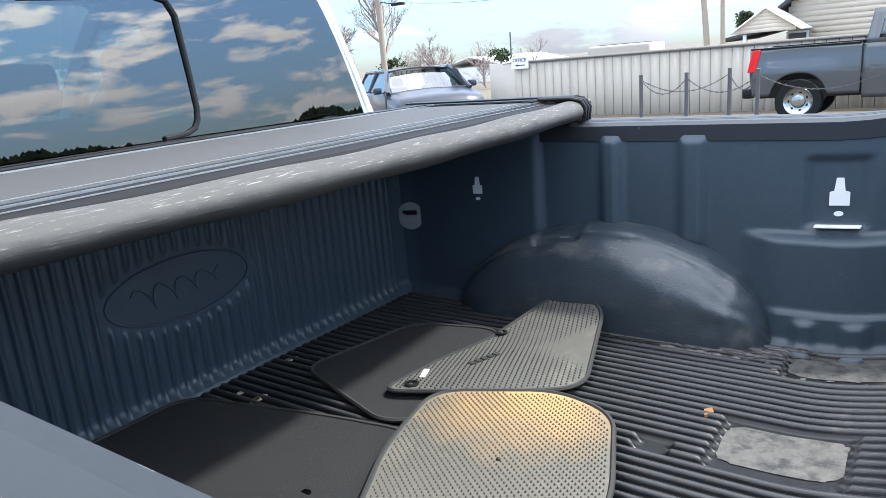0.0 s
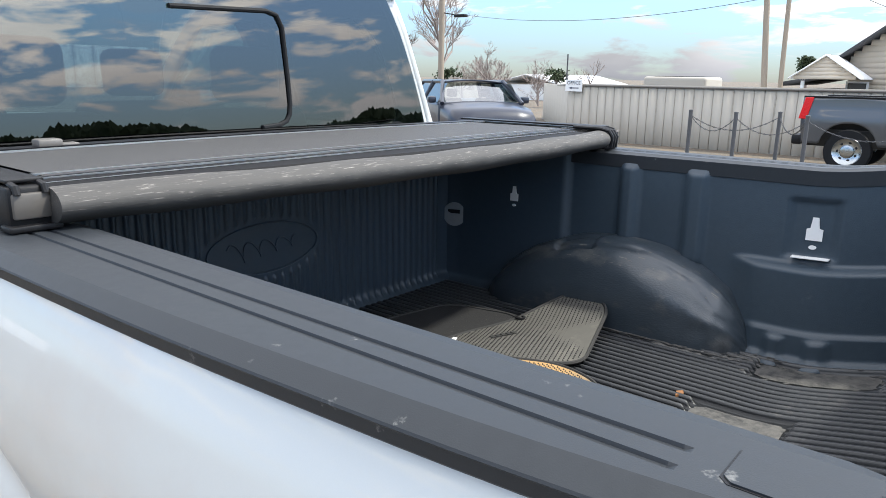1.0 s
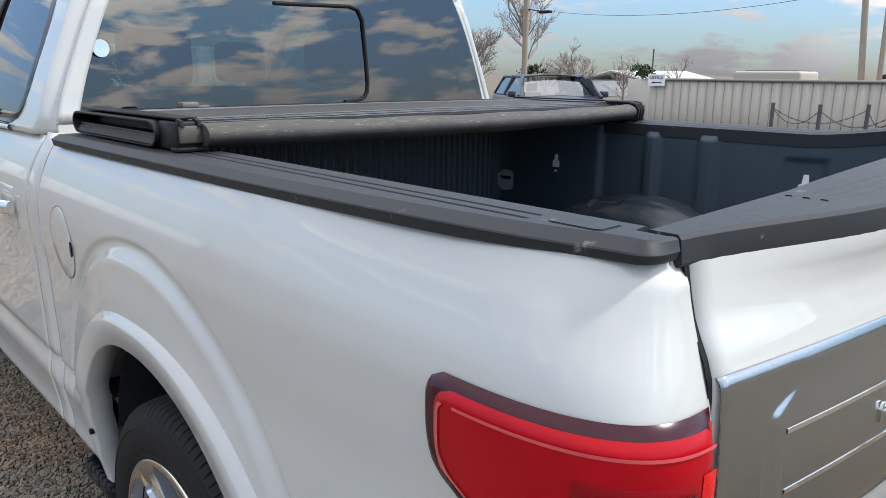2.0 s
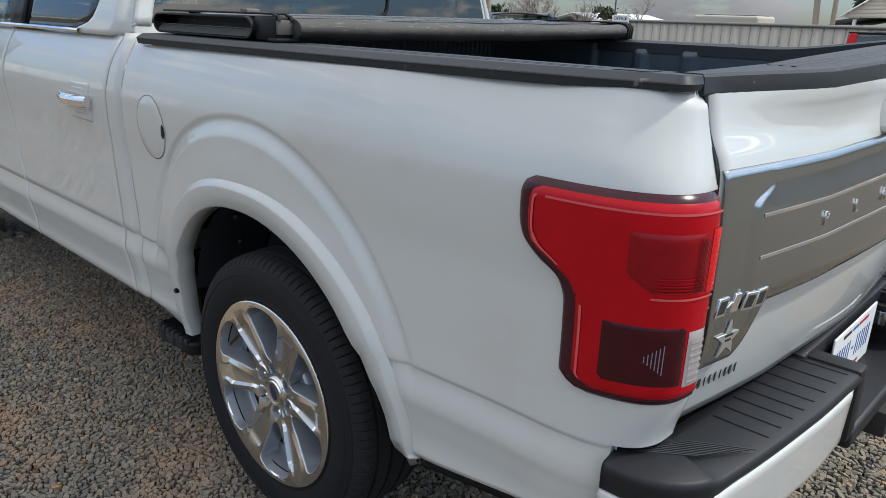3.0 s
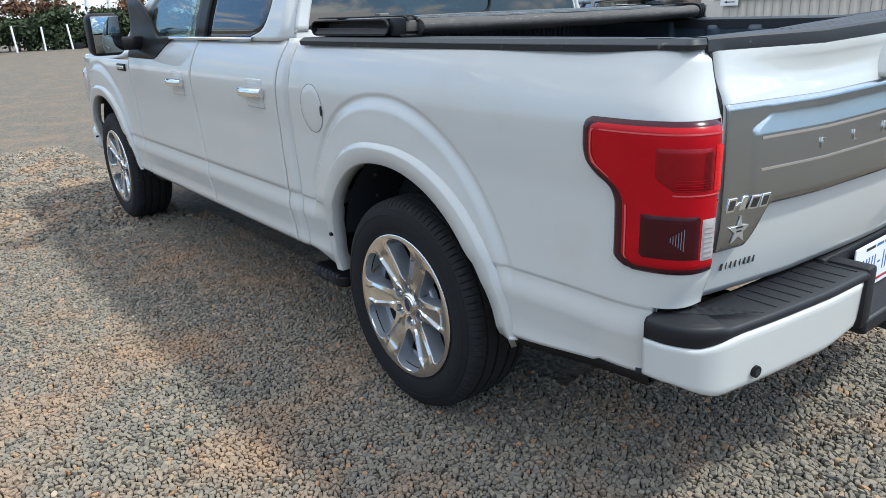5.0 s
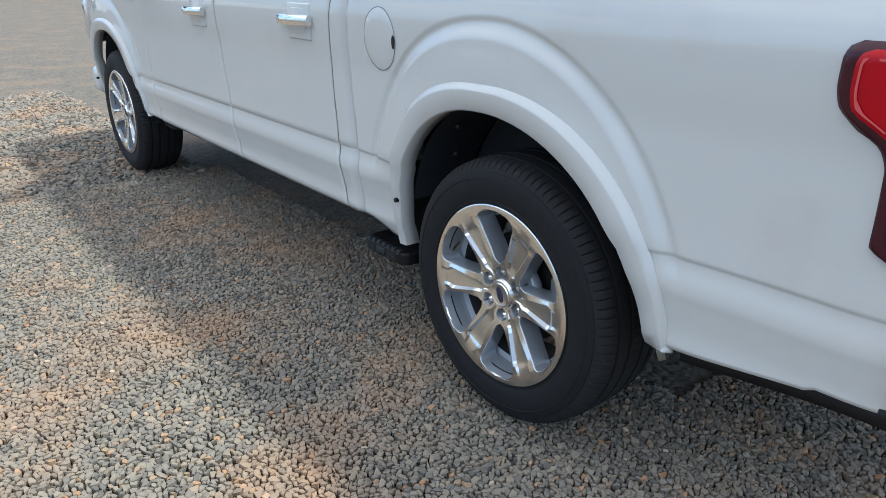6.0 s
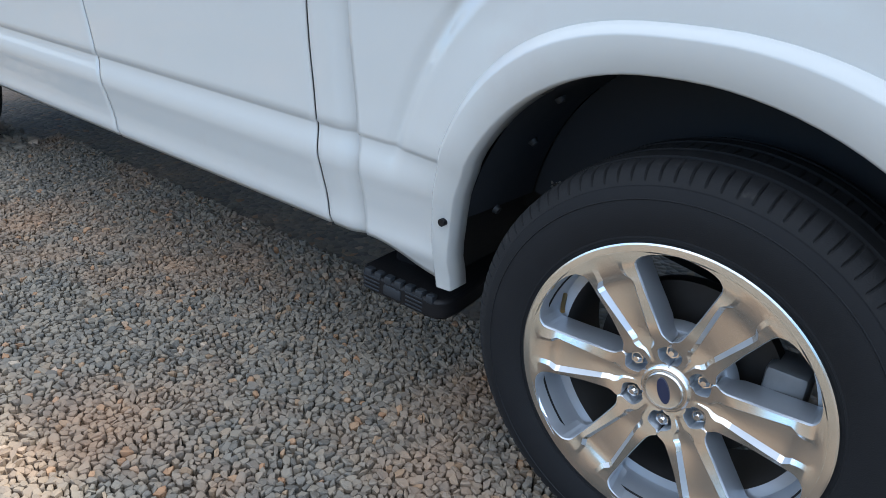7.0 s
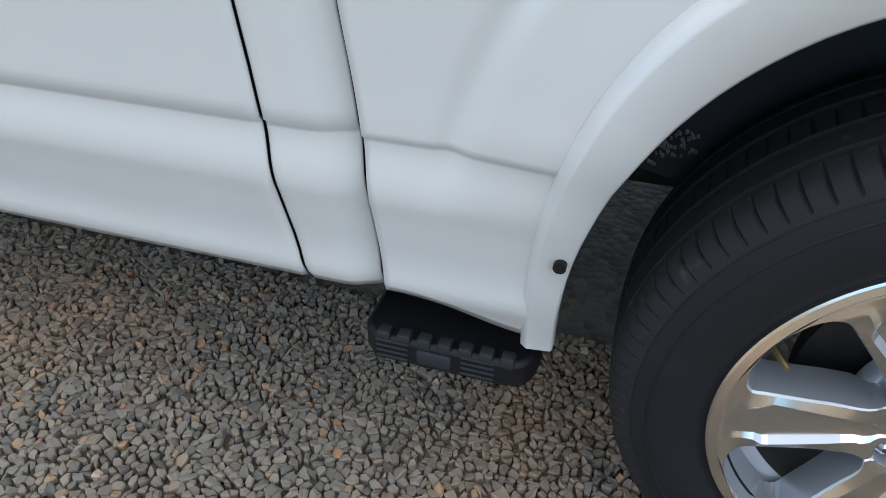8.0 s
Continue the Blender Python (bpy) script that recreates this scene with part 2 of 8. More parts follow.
RUBBER = surface("mat_rubber", (0.020, 0.020, 0.019), (0.032, 0.031, 0.030), scale=90, rough=0.7, rough2=0.85, bump=0.4, bump_scale=500)
CARPET = surface("black_mat_carpet", (0.007, 0.007, 0.008), (0.022, 0.022, 0.022), scale=120, rough=0.9, rough2=1.0, bump=0.9, bump_scale=900,
                 dirt=(0.26, 0.225, 0.18), dirt_scale=260, dirt_at=0.665, dirt_soft=0.04)
MAT_BACK = surface("dusty_mat_back", (0.080, 0.076, 0.064), (0.125, 0.117, 0.098), scale=60, rough=0.7, rough2=0.85, bump=0.3, bump_scale=500,
                   dirt=(0.17, 0.155, 0.125), dirt_scale=9.0, dirt_at=0.56)
def dark_below(m, z0, z1, colour, ragged=0.05):
    """Mixes a plain colour in below z0; above z1 a surface keeps its own."""
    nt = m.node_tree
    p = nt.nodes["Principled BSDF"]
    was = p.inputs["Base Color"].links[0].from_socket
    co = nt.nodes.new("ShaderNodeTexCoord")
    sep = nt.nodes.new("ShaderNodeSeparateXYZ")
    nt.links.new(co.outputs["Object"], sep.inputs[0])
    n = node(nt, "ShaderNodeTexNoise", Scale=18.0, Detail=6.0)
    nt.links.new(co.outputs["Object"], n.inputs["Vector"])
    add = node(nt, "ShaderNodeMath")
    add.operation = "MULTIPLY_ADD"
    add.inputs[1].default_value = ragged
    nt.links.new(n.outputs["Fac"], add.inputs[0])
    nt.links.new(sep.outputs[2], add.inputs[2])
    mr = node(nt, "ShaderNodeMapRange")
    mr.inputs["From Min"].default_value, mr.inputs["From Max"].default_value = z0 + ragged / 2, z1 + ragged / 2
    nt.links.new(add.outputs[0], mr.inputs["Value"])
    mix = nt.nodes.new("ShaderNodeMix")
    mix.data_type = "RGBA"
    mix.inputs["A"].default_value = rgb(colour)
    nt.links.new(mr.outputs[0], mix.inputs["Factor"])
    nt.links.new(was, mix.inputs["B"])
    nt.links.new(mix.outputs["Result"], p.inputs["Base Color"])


# the rolled edge turns plain and darker towards its underside
dark_below(VINYL, 1.374, 1.402, (0.020, 0.020, 0.020))
# groove shade put into the colour: near black below the dusty rib tops
dark_below(FLOOR_LINER, 0.827, 0.834, (0.006, 0.007, 0.008), 0.004)
stain(HOUSING, (0.60, -0.48, 0.83), 0.0, 0.10, (0.24, 0.23, 0.215))
stain(MAT_BACK, (0.17, -0.16, 0.85), 0.04, 0.24, (0.40, 0.245, 0.095))
PRIVACY = glass("privacy_glass", (0.085, 0.115, 0.12))
SCREEN = glass("pale_windscreen", (0.55, 0.64, 0.62), ior=3.4)
CLEAR = glass("clear_glass", (0.62, 0.72, 0.70))
STAINLESS = surface("cream_painted_metal", (0.55, 0.55, 0.55), (0.62, 0.62, 0.62), scale=40, rough=0.5, rough2=0.7)
SIDING = surface("tan_metal_siding", (0.375, 0.345, 0.295), (0.415, 0.385, 0.33), scale=2.5, rough=0.55, rough2=0.7, dirt=(0.38, 0.35, 0.30), dirt_scale=1.2)
CHARCOAL = surface("charcoal_metallic_paint", (0.055, 0.062, 0.072), (0.075, 0.083, 0.094), scale=700, rough=0.3, rough2=0.4, metal=0.3, coat=1.0)
NAVY = surface("dark_blue_car_paint", (0.018, 0.022, 0.035), (0.028, 0.033, 0.05), scale=700, rough=0.3, rough2=0.4, coat=0.35, spec=0.3)
WHITE = surface("white_paint", (0.78, 0.78, 0.77), (0.82, 0.82, 0.81), scale=9, rough=0.45, rough2=0.6)
POST = surface("dark_grey_post", (0.05, 0.055, 0.06), (0.09, 0.09, 0.095), scale=30, rough=0.6, rough2=0.8)
WOODPOLE = surface("weathered_pole_wood", (0.22, 0.18, 0.14), (0.34, 0.29, 0.23), scale=12, rough=0.85, rough2=0.95, stretch=(4, 4, 0.3))
BARK = surface("grey_bark", (0.20, 0.165, 0.15), (0.30, 0.25, 0.225), scale=20, rough=0.9, rough2=1.0)
EVERGREEN = surface("evergreen_leaves", (0.016, 0.030, 0.012), (0.05, 0.07, 0.025), scale=5, rough=0.7, rough2=0.9)
BROWNLEAF = surface("russet_leaves", (0.10, 0.05, 0.03), (0.20, 0.11, 0.06), scale=5, rough=0.8, rough2=0.95)
ROOFING = surface("dark_shingle_roof", (0.04, 0.042, 0.047), (0.07, 0.07, 0.075), scale=20, rough=0.8, rough2=0.95)
INTERIOR = surface("dark_cab_interior", (0.02, 0.02, 0.022), (0.035, 0.034, 0.035), scale=30, rough=0.7, rough2=0.85)
INK = surface("blue_black_ink", (0.015, 0.02, 0.05), (0.02, 0.025, 0.06), scale=30, rough=0.5)


def gravel_material(name, by_island):
    """Crushed blue-grey stone over orange clay dust."""
    m, nt, p = material(name)
    co = nt.nodes.new("ShaderNodeTexCoord")
    if by_island:
        g = nt.nodes.new("ShaderNodeNewGeometry")
        pick = g.outputs["Random Per Island"]
    else:
        v = node(nt, "ShaderNodeTexVoronoi", Scale=38.0)
        nt.links.new(co.outputs["Object"], v.inputs["Vector"])
        s = nt.nodes.new("ShaderNodeSeparateXYZ")
        nt.links.new(v.outputs["Color"], s.inputs[0])
        pick = s.outputs[0]
    r = nt.nodes.new("ShaderNodeValToRGB")
    cols = [(0.0, (0.105, 0.112, 0.114)), (0.20, (0.146, 0.151, 0.149)), (0.5, (0.172, 0.173, 0.164)), (0.75, (0.190, 0.188, 0.174)),
            (0.94, (0.212, 0.202, 0.180)), (0.972, (0.26, 0.205, 0.15)), (0.99, (0.28, 0.18, 0.115)), (1.0, (0.36, 0.335, 0.30))]
    if not by_island:
        cols = [(q, (c[0] * 0.62, c[1] * 0.62, c[2] * 0.62)) for q, c in cols]
    cols = [(q, (c[0] * 1.20, c[1] * 1.06, c[2] * 0.90)) for q, c in cols]
    e = r.color_ramp.elements
    e[0].position, e[0].color = cols[0][0], rgb(cols[0][1])
    e[1].position, e[1].color = cols[-1][0], rgb(cols[-1][1])
    for pos, c in cols[1:-1]:
        q = e.new(pos)
        q.color = rgb(c)
    nt.links.new(pick, r.inputs[0])
    d = node(nt, "ShaderNodeTexNoise", Scale=1.5, Detail=9.0, Roughness=0.66)
    nt.links.new(co.outputs["Object"], d.inputs["Vector"])
    dr = nt.nodes.new("ShaderNodeValToRGB")
    dr.color_ramp.elements[0].position, dr.color_ramp.elements[1].position = 0.485, 0.665
    nt.links.new(d.outputs["Fac"], dr.inputs[0])
    k = node(nt, "ShaderNodeMath")
    k.operation = "MULTIPLY"
    k.inputs[1].default_value = 0.62 if by_island else 0.45
    nt.links.new(dr.outputs[0], k.inputs[0])
    mix = nt.nodes.new("ShaderNodeMix")
    mix.data_type = "RGBA"
    mix.inputs["B"].default_value = (0.37, 0.225, 0.13, 1) if by_island else (0.26, 0.170, 0.105, 1)
    nt.links.new(r.outputs[0], mix.inputs["A"])
    nt.links.new(k.outputs[0], mix.inputs["Factor"])
    nt.links.new(mix.outputs["Result"], p.inputs["Base Color"])
    p.inputs["Roughness"].default_value = 0.85
    p.inputs["Specular IOR Level"].default_value = 0.3
    b = node(nt, "ShaderNodeBump", Strength=0.9, Distance=0.012)
    if by_island:
        bn = node(nt, "ShaderNodeTexNoise", Scale=300.0, Detail=3.0)
        nt.links.new(co.outputs["Object"], bn.inputs["Vector"])
        b.inputs["Strength"].default_value, b.inputs["Distance"].default_value = 0.4, 0.002
        nt.links.new(bn.outputs["Fac"], b.inputs["Height"])
    else:
        nt.links.new(v.outputs["Distance"], b.inputs["Height"])
        b.invert = True
    nt.links.new(b.outputs[0], p.inputs["Normal"])
    return m


GRAVEL = gravel_material("gravel_ground", False)
STONE = gravel_material("crushed_stone", True)


# ---- mesh tools ----
def curve(pts):
    """A smooth function through (t, value) pairs."""
    xs = [p[0] for p in pts]
    ys = [p[1] for p in pts]
    d = [(ys[i + 1] - ys[i]) / (xs[i + 1] - xs[i]) for i in range(len(xs) - 1)]
    ms = [d[0]] + [0.0 if d[i - 1] * d[i] <= 0 else 2 * d[i - 1] * d[i] / (d[i - 1] + d[i]) for i in range(1, len(d))] + [d[-1]]

    def f(x):
        if x <= xs[0]:
            return ys[0]
        if x >= xs[-1]:
            return ys[-1]
        i = max(k for k in range(len(xs) - 1) if xs[k] <= x)
        h = xs[i + 1] - xs[i]
        t = (x - xs[i]) / h
        return ((2 * t ** 3 - 3 * t ** 2 + 1) * ys[i] + (t ** 3 - 2 * t ** 2 + t) * h * ms[i]
                + (-2 * t ** 3 + 3 * t ** 2) * ys[i + 1] + (t ** 3 - t ** 2) * h * ms[i + 1])
    return f


def smooth(a, b, x):
    t = min(1.0, max(0.0, (x - a) / (b - a)))
    return t * t * (3 - 2 * t)


def lerp(a, b, t):
    return a + (b - a) * t


def span(a, b, n):
    return [a + (b - a) * i / n for i in range(n + 1)]


def sheet(bm, rows, flip=False, close=False):
    """Quads over a grid of points, row by row."""
    vs = [[bm.verts.new(p) for p in r] for r in rows]
    n = len(vs[0])
    for i in range(len(vs) - 1):
        for j in range(n if close else n - 1):
            q = [vs[i][j], vs[i][(j + 1) % n], vs[i + 1][(j + 1) % n], vs[i + 1][j]]
            try:
                bm.faces.new(q[::-1] if flip else q)
            except ValueError:
                pass
    return vs


def rbox(bm, x0, x1, y0, y1, z0, z1, r=0.0, seg=2):
    """A box with rounded edges."""
    x0, x1, y0, y1, z0, z1 = min(x0, x1), max(x0, x1), min(y0, y1), max(y0, y1), min(z0, z1), max(z0, z1)
    r = min(r, 0.49 * min(x1 - x0, y1 - y0, z1 - z0))
    b = bmesh.new()
    bmesh.ops.create_cube(b, size=1.0)
    for v in b.verts:
        v.co = Vector((lerp(x0, x1, v.co.x + 0.5), lerp(y0, y1, v.co.y + 0.5), lerp(z0, z1, v.co.z + 0.5)))
    if r:
        bmesh.ops.bevel(b, geom=b.edges[:], offset=r, segments=seg, profile=0.5, affect="EDGES")
    join(bm, b)


def join(bm, b, m=None):
    """Adds mesh b to bm, moved by m."""
    made = {v: bm.verts.new(m @ v.co if m else v.co) for v in b.verts}
    for f in b.faces:
        try:
            bm.faces.new([made[v] for v in f.verts])
        except ValueError:
            pass
    b.free()


def tube(bm, path, radius, n=8, caps=True):
    """A round bar along a path; the radius is a number or one per point."""
    path = [Vector(p) for p in path]
    rings = []
    side = None
    for i, p in enumerate(path):
        d = (path[min(i + 1, len(path) - 1)] - path[max(i - 1, 0)]).normalized()
        if side is None:
            side = d.orthogonal().normalized()
        side = (side - d * side.dot(d)).normalized()
        up = d.cross(side)
        r = radius[i] if isinstance(radius, (list, tuple)) else radius
        rings.append([p + (side * math.cos(a) + up * math.sin(a)) * r for a in (2 * math.pi * k / n for k in range(n))])
    vs = sheet(bm, rings, close=True)
    if caps:
        bm.faces.new(vs[0][::-1])
        bm.faces.new(vs[-1])
    return vs


def lathe(bm, profile, n=48, axis="x"):
    """Turns (offset along the axis, radius) pairs round the axis."""
    rows = []
    for k in range(n):
        a = 2 * math.pi * k / n
        rows.append([Vector((o, r * math.cos(a), r * math.sin(a))) for o, r in profile])
    rows.append(rows[0])
    vs = [[bm.verts.new(p) for p in r] for r in rows[:-1]]
    for k in range(n):
        a, b = vs[k], vs[(k + 1) % n]
        for j in range(len(profile) - 1):
            bm.faces.new((a[j], b[j], b[j + 1], a[j + 1]))


def slab(bm, outline, depth, m=None, taper=1.0):
    """A plate with the given outline (x, y), from z = 0 up to depth, moved by m."""
    m = m or Matrix()
    c = Vector((sum(p[0] for p in outline) / len(outline), sum(p[1] for p in outline) / len(outline), 0))
    lo = [bm.verts.new(m @ Vector((p[0], p[1], 0))) for p in outline]
    hi = [bm.verts.new(m @ Vector((c.x + (p[0] - c.x) * taper, c.y + (p[1] - c.y) * taper, depth))) for p in outline]
    n = len(outline)
    for i in range(n):
        bm.faces.new((lo[i], lo[(i + 1) % n], hi[(i + 1) % n], hi[i]))
    bm.faces.new(hi)
    bm.faces.new(lo[::-1])


def part(name, bm, mat, parent=None, label="", sharp=38, solid=0.0, matrix=None, bevel=0.0):
    """Links a bmesh as one mesh object under a thing or a part."""
    bmesh.ops.recalc_face_normals(bm, faces=bm.faces[:]) if solid == 0 else None
    for f in bm.faces:
        f.smooth = True
    lim = radians(sharp)
    for e in bm.edges:
        if len(e.link_faces) == 2 and e.calc_face_angle(0) > lim:
            e.smooth = False
    me = bpy.data.meshes.new(name)
    bm.to_mesh(me)
    bm.free()
    me.materials.append(mat)
    ob = new(name, me)
    if parent:
        ob.parent = parent
    if matrix:
        ob.matrix_basis = matrix
    if solid:
        s = ob.modifiers.new("thickness", "SOLIDIFY")
        s.thickness, s.offset = solid, -1.0
    if bevel:
        b = ob.modifiers.new("edge", "BEVEL")
        b.width, b.segments, b.limit_method, b.angle_limit = bevel, 2, "ANGLE", radians(40)
    if label:
        tagged(ob, label)
    return ob


def thing(name, label, category, group="", kind="", at=(0, 0, 0)):
    ob = new(name)
    ob.location = at
    return tagged(ob, label, category, group, kind)


def sub(name, data, parent, label=""):
    """Another object on the same mesh, as a part."""
    ob = new(name, data)
    ob.parent = parent
    if label:
        tagged(ob, label)
    return ob


def tube_mesh(path, radius, n=8):
    bm = bmesh.new()
    tube(bm, path, radius, n)
    return bm


# ---- pickup truck: body ----
truck = thing("pickup_truck", "pearl white four-door pickup truck parked on gravel", "pickup truck")
BODY = curve([(0.36, 0.925), (0.425, 0.958), (0.452, 0.968), (0.468, 0.9755), (0.478, 0.9795), (0.490, 0.9800), (0.505, 0.9785), (0.53, 0.9790), (0.56, 0.9825), (0.60, 0.9885), (0.622, 0.9925), (0.634, 0.9922),
              (0.6925, 0.9825), (0.6965, 0.9825), (0.7005, 0.9866), (0.78, 0.9842), (0.95, 0.9835), (1.08, 0.992), (1.14, 0.994), (1.19, 0.988), (1.26, 0.968), (1.30, 0.950), (1.318, 0.940), (1.34, 0.926)])
BED_EDGE = curve([(0.45, 0.704), (0.70, 0.722), (0.95, 0.748), (1.20, 0.735), (1.34, 0.715)])
REAR_SEAM = curve([(0.45, 0.822), (0.58, 0.842), (0.69, 0.853), (0.95, 0.876), (1.21, 0.850), (1.34, 0.815), (1.50, 0.80)])
MID_SEAM = curve([(0.45, 1.765), (0.69, 1.812), (0.90, 1.858), (1.10, 1.872), (1.34, 1.815)])
FRONT_SEAM = curve([(0.45, 2.90), (0.60, 2.92), (0.94, 2.955), (1.21, 2.975), (1.34, 2.99)])


def arch_shape(y, yc, shape):
    """Half-width and power of an arch on the side of its crown where y lies, and the way from the crown."""
    c, af, pf, ar, pr, b = shape
    d = y - yc - c
    return (d / af, pf) if d > 0 else (-d / ar, pr)


def round_arch(y, z, yc, shape):
    d, p = arch_shape(y, yc, shape)
    return (d ** p + (max(z - 0.40, 0) / shape[5]) ** p) ** (1 / p)


def arch_z(y, yc, shape):
    d, p = arch_shape(y, yc, shape)
    return 0.40 + shape[5] * (1 - d ** p) ** (1 / p) if d < 1 else None


# crown offset, front half-width and power, rear half-width and power, height
OPEN = (0.05, 0.428, 2.35, 0.55, 2.0, 0.528)
FLARE = (0.03, 0.492, 2.7, 0.595, 2.12, 0.603)
BED_CUT = tuple(lerp(o, f, 0.4) for o, f in zip(OPEN, FLARE))
SWELL = (0.05, 0.61, 2.3, 0.66, 2.0, 0.765)


def outboard(y, z):
    """How far the body side stands out from the truck's middle."""
    w = BODY(z)
    for yc in (0.0, 3.683):
        r = round_arch(y, z, yc, SWELL)
        w += (0.017 * smooth(0.990, 0.930, r) + 0.013 * smooth(0.95, 0.78, r) - 0.006 * smooth(1.012, 0.990, r)) * smooth(0.60, 0.74, z)
    if y > 3.9:
        w -= 0.16 * ((y - 3.9) / 0.72) ** 2.2
    # the rear corner is drawn in a little ahead of its turn
    w -= (0.022 + 0.012 * smooth(1.15, 1.32, z)) * smooth(-0.35, -0.85, y)
    return w


def bed_bottom(y):
    if y < 0:
        return lerp(0.470, 0.515, smooth(-0.50, -1.03, y))
    return lerp(0.425, 0.470, smooth(0.5, 0.70, y))


GATE_X = 0.819
CORNER_Y = -0.86


def corner(u, z):
    """The rear corner of the bed side: u = 0 where it leaves the straight side, 1 at the gap beside the tailgate. Plan x, y."""
    w = outboard(CORNER_Y, z)
    yb = -1.106 + 0.045 * smooth(1.12, 1.33, z) + 0.014 * smooth(1.298, 1.322, z) + 0.02 * smooth(0.80, 0.70, z)
    a = u * math.pi / 2
    ex = lerp(0.62, 0.80, smooth(1.15, 1.27, z))
    return GATE_X + (w - GATE_X) * math.cos(a) ** ex, CORNER_Y + (yb - CORNER_Y) * math.sin(a) ** 0.80


def levels(lo, hi, below=20, above=84):
    """Heights from lo to hi that keep a row on each side of the crease."""
    if lo < 0.69:
        return span(lo, 0.6925, below) + [0.6965] + span(0.7005, hi, above)
    return span(lo, lo + 0.004, below) + [lo + 0.0045] + span(lo + 0.005, hi, above)


RAIL_OUT = curve([(-1.02, 0.890), (-0.97, 0.899), (-0.92, 0.909), (-0.70, 0.930), (-0.35, 0.947), (0.60, 0.960)])


def rail_edge(y):
    """The rail cap's outer edge, round its rear corner too."""
    if y >= -1.02:
        return RAIL_OUT(y)
    a = math.acos(min(1.0, (-1.02 - max(y, -1.059)) / 0.039) ** (1 / 0.7))
    return 0.8355 + 0.0545 * math.sin(a) ** 0.7


def under_rail(x, y, z, u=None):
    """Draws the top of the bed side in under the rail cap."""
    if u is None:
        return min(x, rail_edge(y) - 0.006 + max(0.0, 1.325 - z) * 0.9)
    return min(x, max(rail_edge(y) - 0.006 + max(0.0, 1.325 - z) * 0.9, GATE_X))


def bedside(s):
    ys = sorted(set([round(v, 4) for v in span(CORNER_Y, -0.48, 50) + span(0.47, 0.72, 24)]
                    + [round(-0.0194 + 0.5070 * math.sin(math.pi * (k / 140 - 0.5)), 4) for k in range(141)]))
    ztop = 1.325
    cols = []
    turn = [(1 - q ** 1.6, 0.705) for q in span(0.0, 0.668, 18)] + [(u, 0.515) for u in span(0.46, 0.0, 14)[:-1]]
    for u, lo in turn:
        cols.append([(lambda x, y: (s * under_rail(x, y, z, u), y, z))(*corner(u, z)) for z in levels(lo, ztop)])
    for y in ys:
        lo = bed_bottom(y)
        if y < -1.0:
            lo = 0.705
        o = arch_z(y, 0.0, BED_CUT)
        if o:
            lo = o
        col = []
        for z in levels(lo, ztop):
            yy = y + (BED_EDGE(z) - 0.72) * smooth(0.50, 0.72, y)
            col.append((s * under_rail(outboard(yy, z), yy, z), yy, z))
        cols.append(col)
    bm = bmesh.new()
    rows = [[c[k] for c in cols] for k in range(len(cols[0]))]
    sheet(bm, rows, flip=s < 0)
    bs = part("bedside", bm, PAINT, truck, solid=0.018, sharp=16)
    return bs


def arch_flare(s, yc, parent):
    bm = bmesh.new()
    cols = []
    n = 56
    prof = ((1.0, -0.003), (0.985, 0.003), (0.79, 0.0160), (0.76, 0.0170), (0.73, 0.0172), (0.05, 0.0105), (0.0, 0.006), (-0.02, -0.016), (-0.03, -0.048))
    steps = [(-1, k / 4) for k in range(4)] + [(0, k / n) for k in range(n + 1)]
    for kind, t in steps:
        def at(e):
            c0, af, pf, ar, pr, b = [lerp(o, f, e) for o, f in zip(OPEN, FLARE)]
            if kind == 0:
                a = math.pi * t
                c, sn = math.cos(a), math.sin(a)
                p = lerp(pr, pf, smooth(-0.15, 0.15, c))
                return yc + c0 + (af * c ** (2 / p) if c > 0 else -ar * (-c) ** (2 / p)), 0.40 + b * max(sn, 0.0) ** (2 / p)
            return yc + c0 + af, lerp(0.407 if yc == 0 else 0.42, 0.412 if yc == 0 else 0.424, t)
        col = []
        for e, d in prof:
            y, z = at(e)
            low = 0.462 if y < yc else 0.40 if kind else 0.412 if yc == 0 else 0.424
            zz = max(z, low)
            w = max(outboard(y, max(zz, 0.47)), 0.962 if y < yc + 0.2 else 0.955)
            if zz < 0.52:
                w -= 0.022 * smooth(0.52, 0.40, zz)
            soft = lerp(0.55, 1.0, smooth(0.45, 0.80, zz)) if y > yc and d > 0 else 1.0
            col.append((s * (w + d * soft), y, zz))
        cols.append(col)
    vs = sheet(bm, cols, flip=s > 0)
    bm.faces.new(vs[0] if s > 0 else vs[0][::-1])
    fl = part("wheel_arch_flare", bm, PAINT, parent, "white moulded lip round the wheel arch", sharp=20, solid=0.006)
    for y, z in ((yc + 0.477, 0.578),):
        bm = bmesh.new()
        tube(bm, [(s * 0.985, y, z), (s * 1.0035, y, z)], 0.008, 12)
        part("push_pin", bm, BLACK, fl)
    bm = bmesh.new()
    tube(bm, [(s * 0.955, yc + 0.14, 0.936), (s * 0.955, yc + 0.139, 0.919)], 0.008, 12)
    part("push_pin", bm, BLACK, fl)


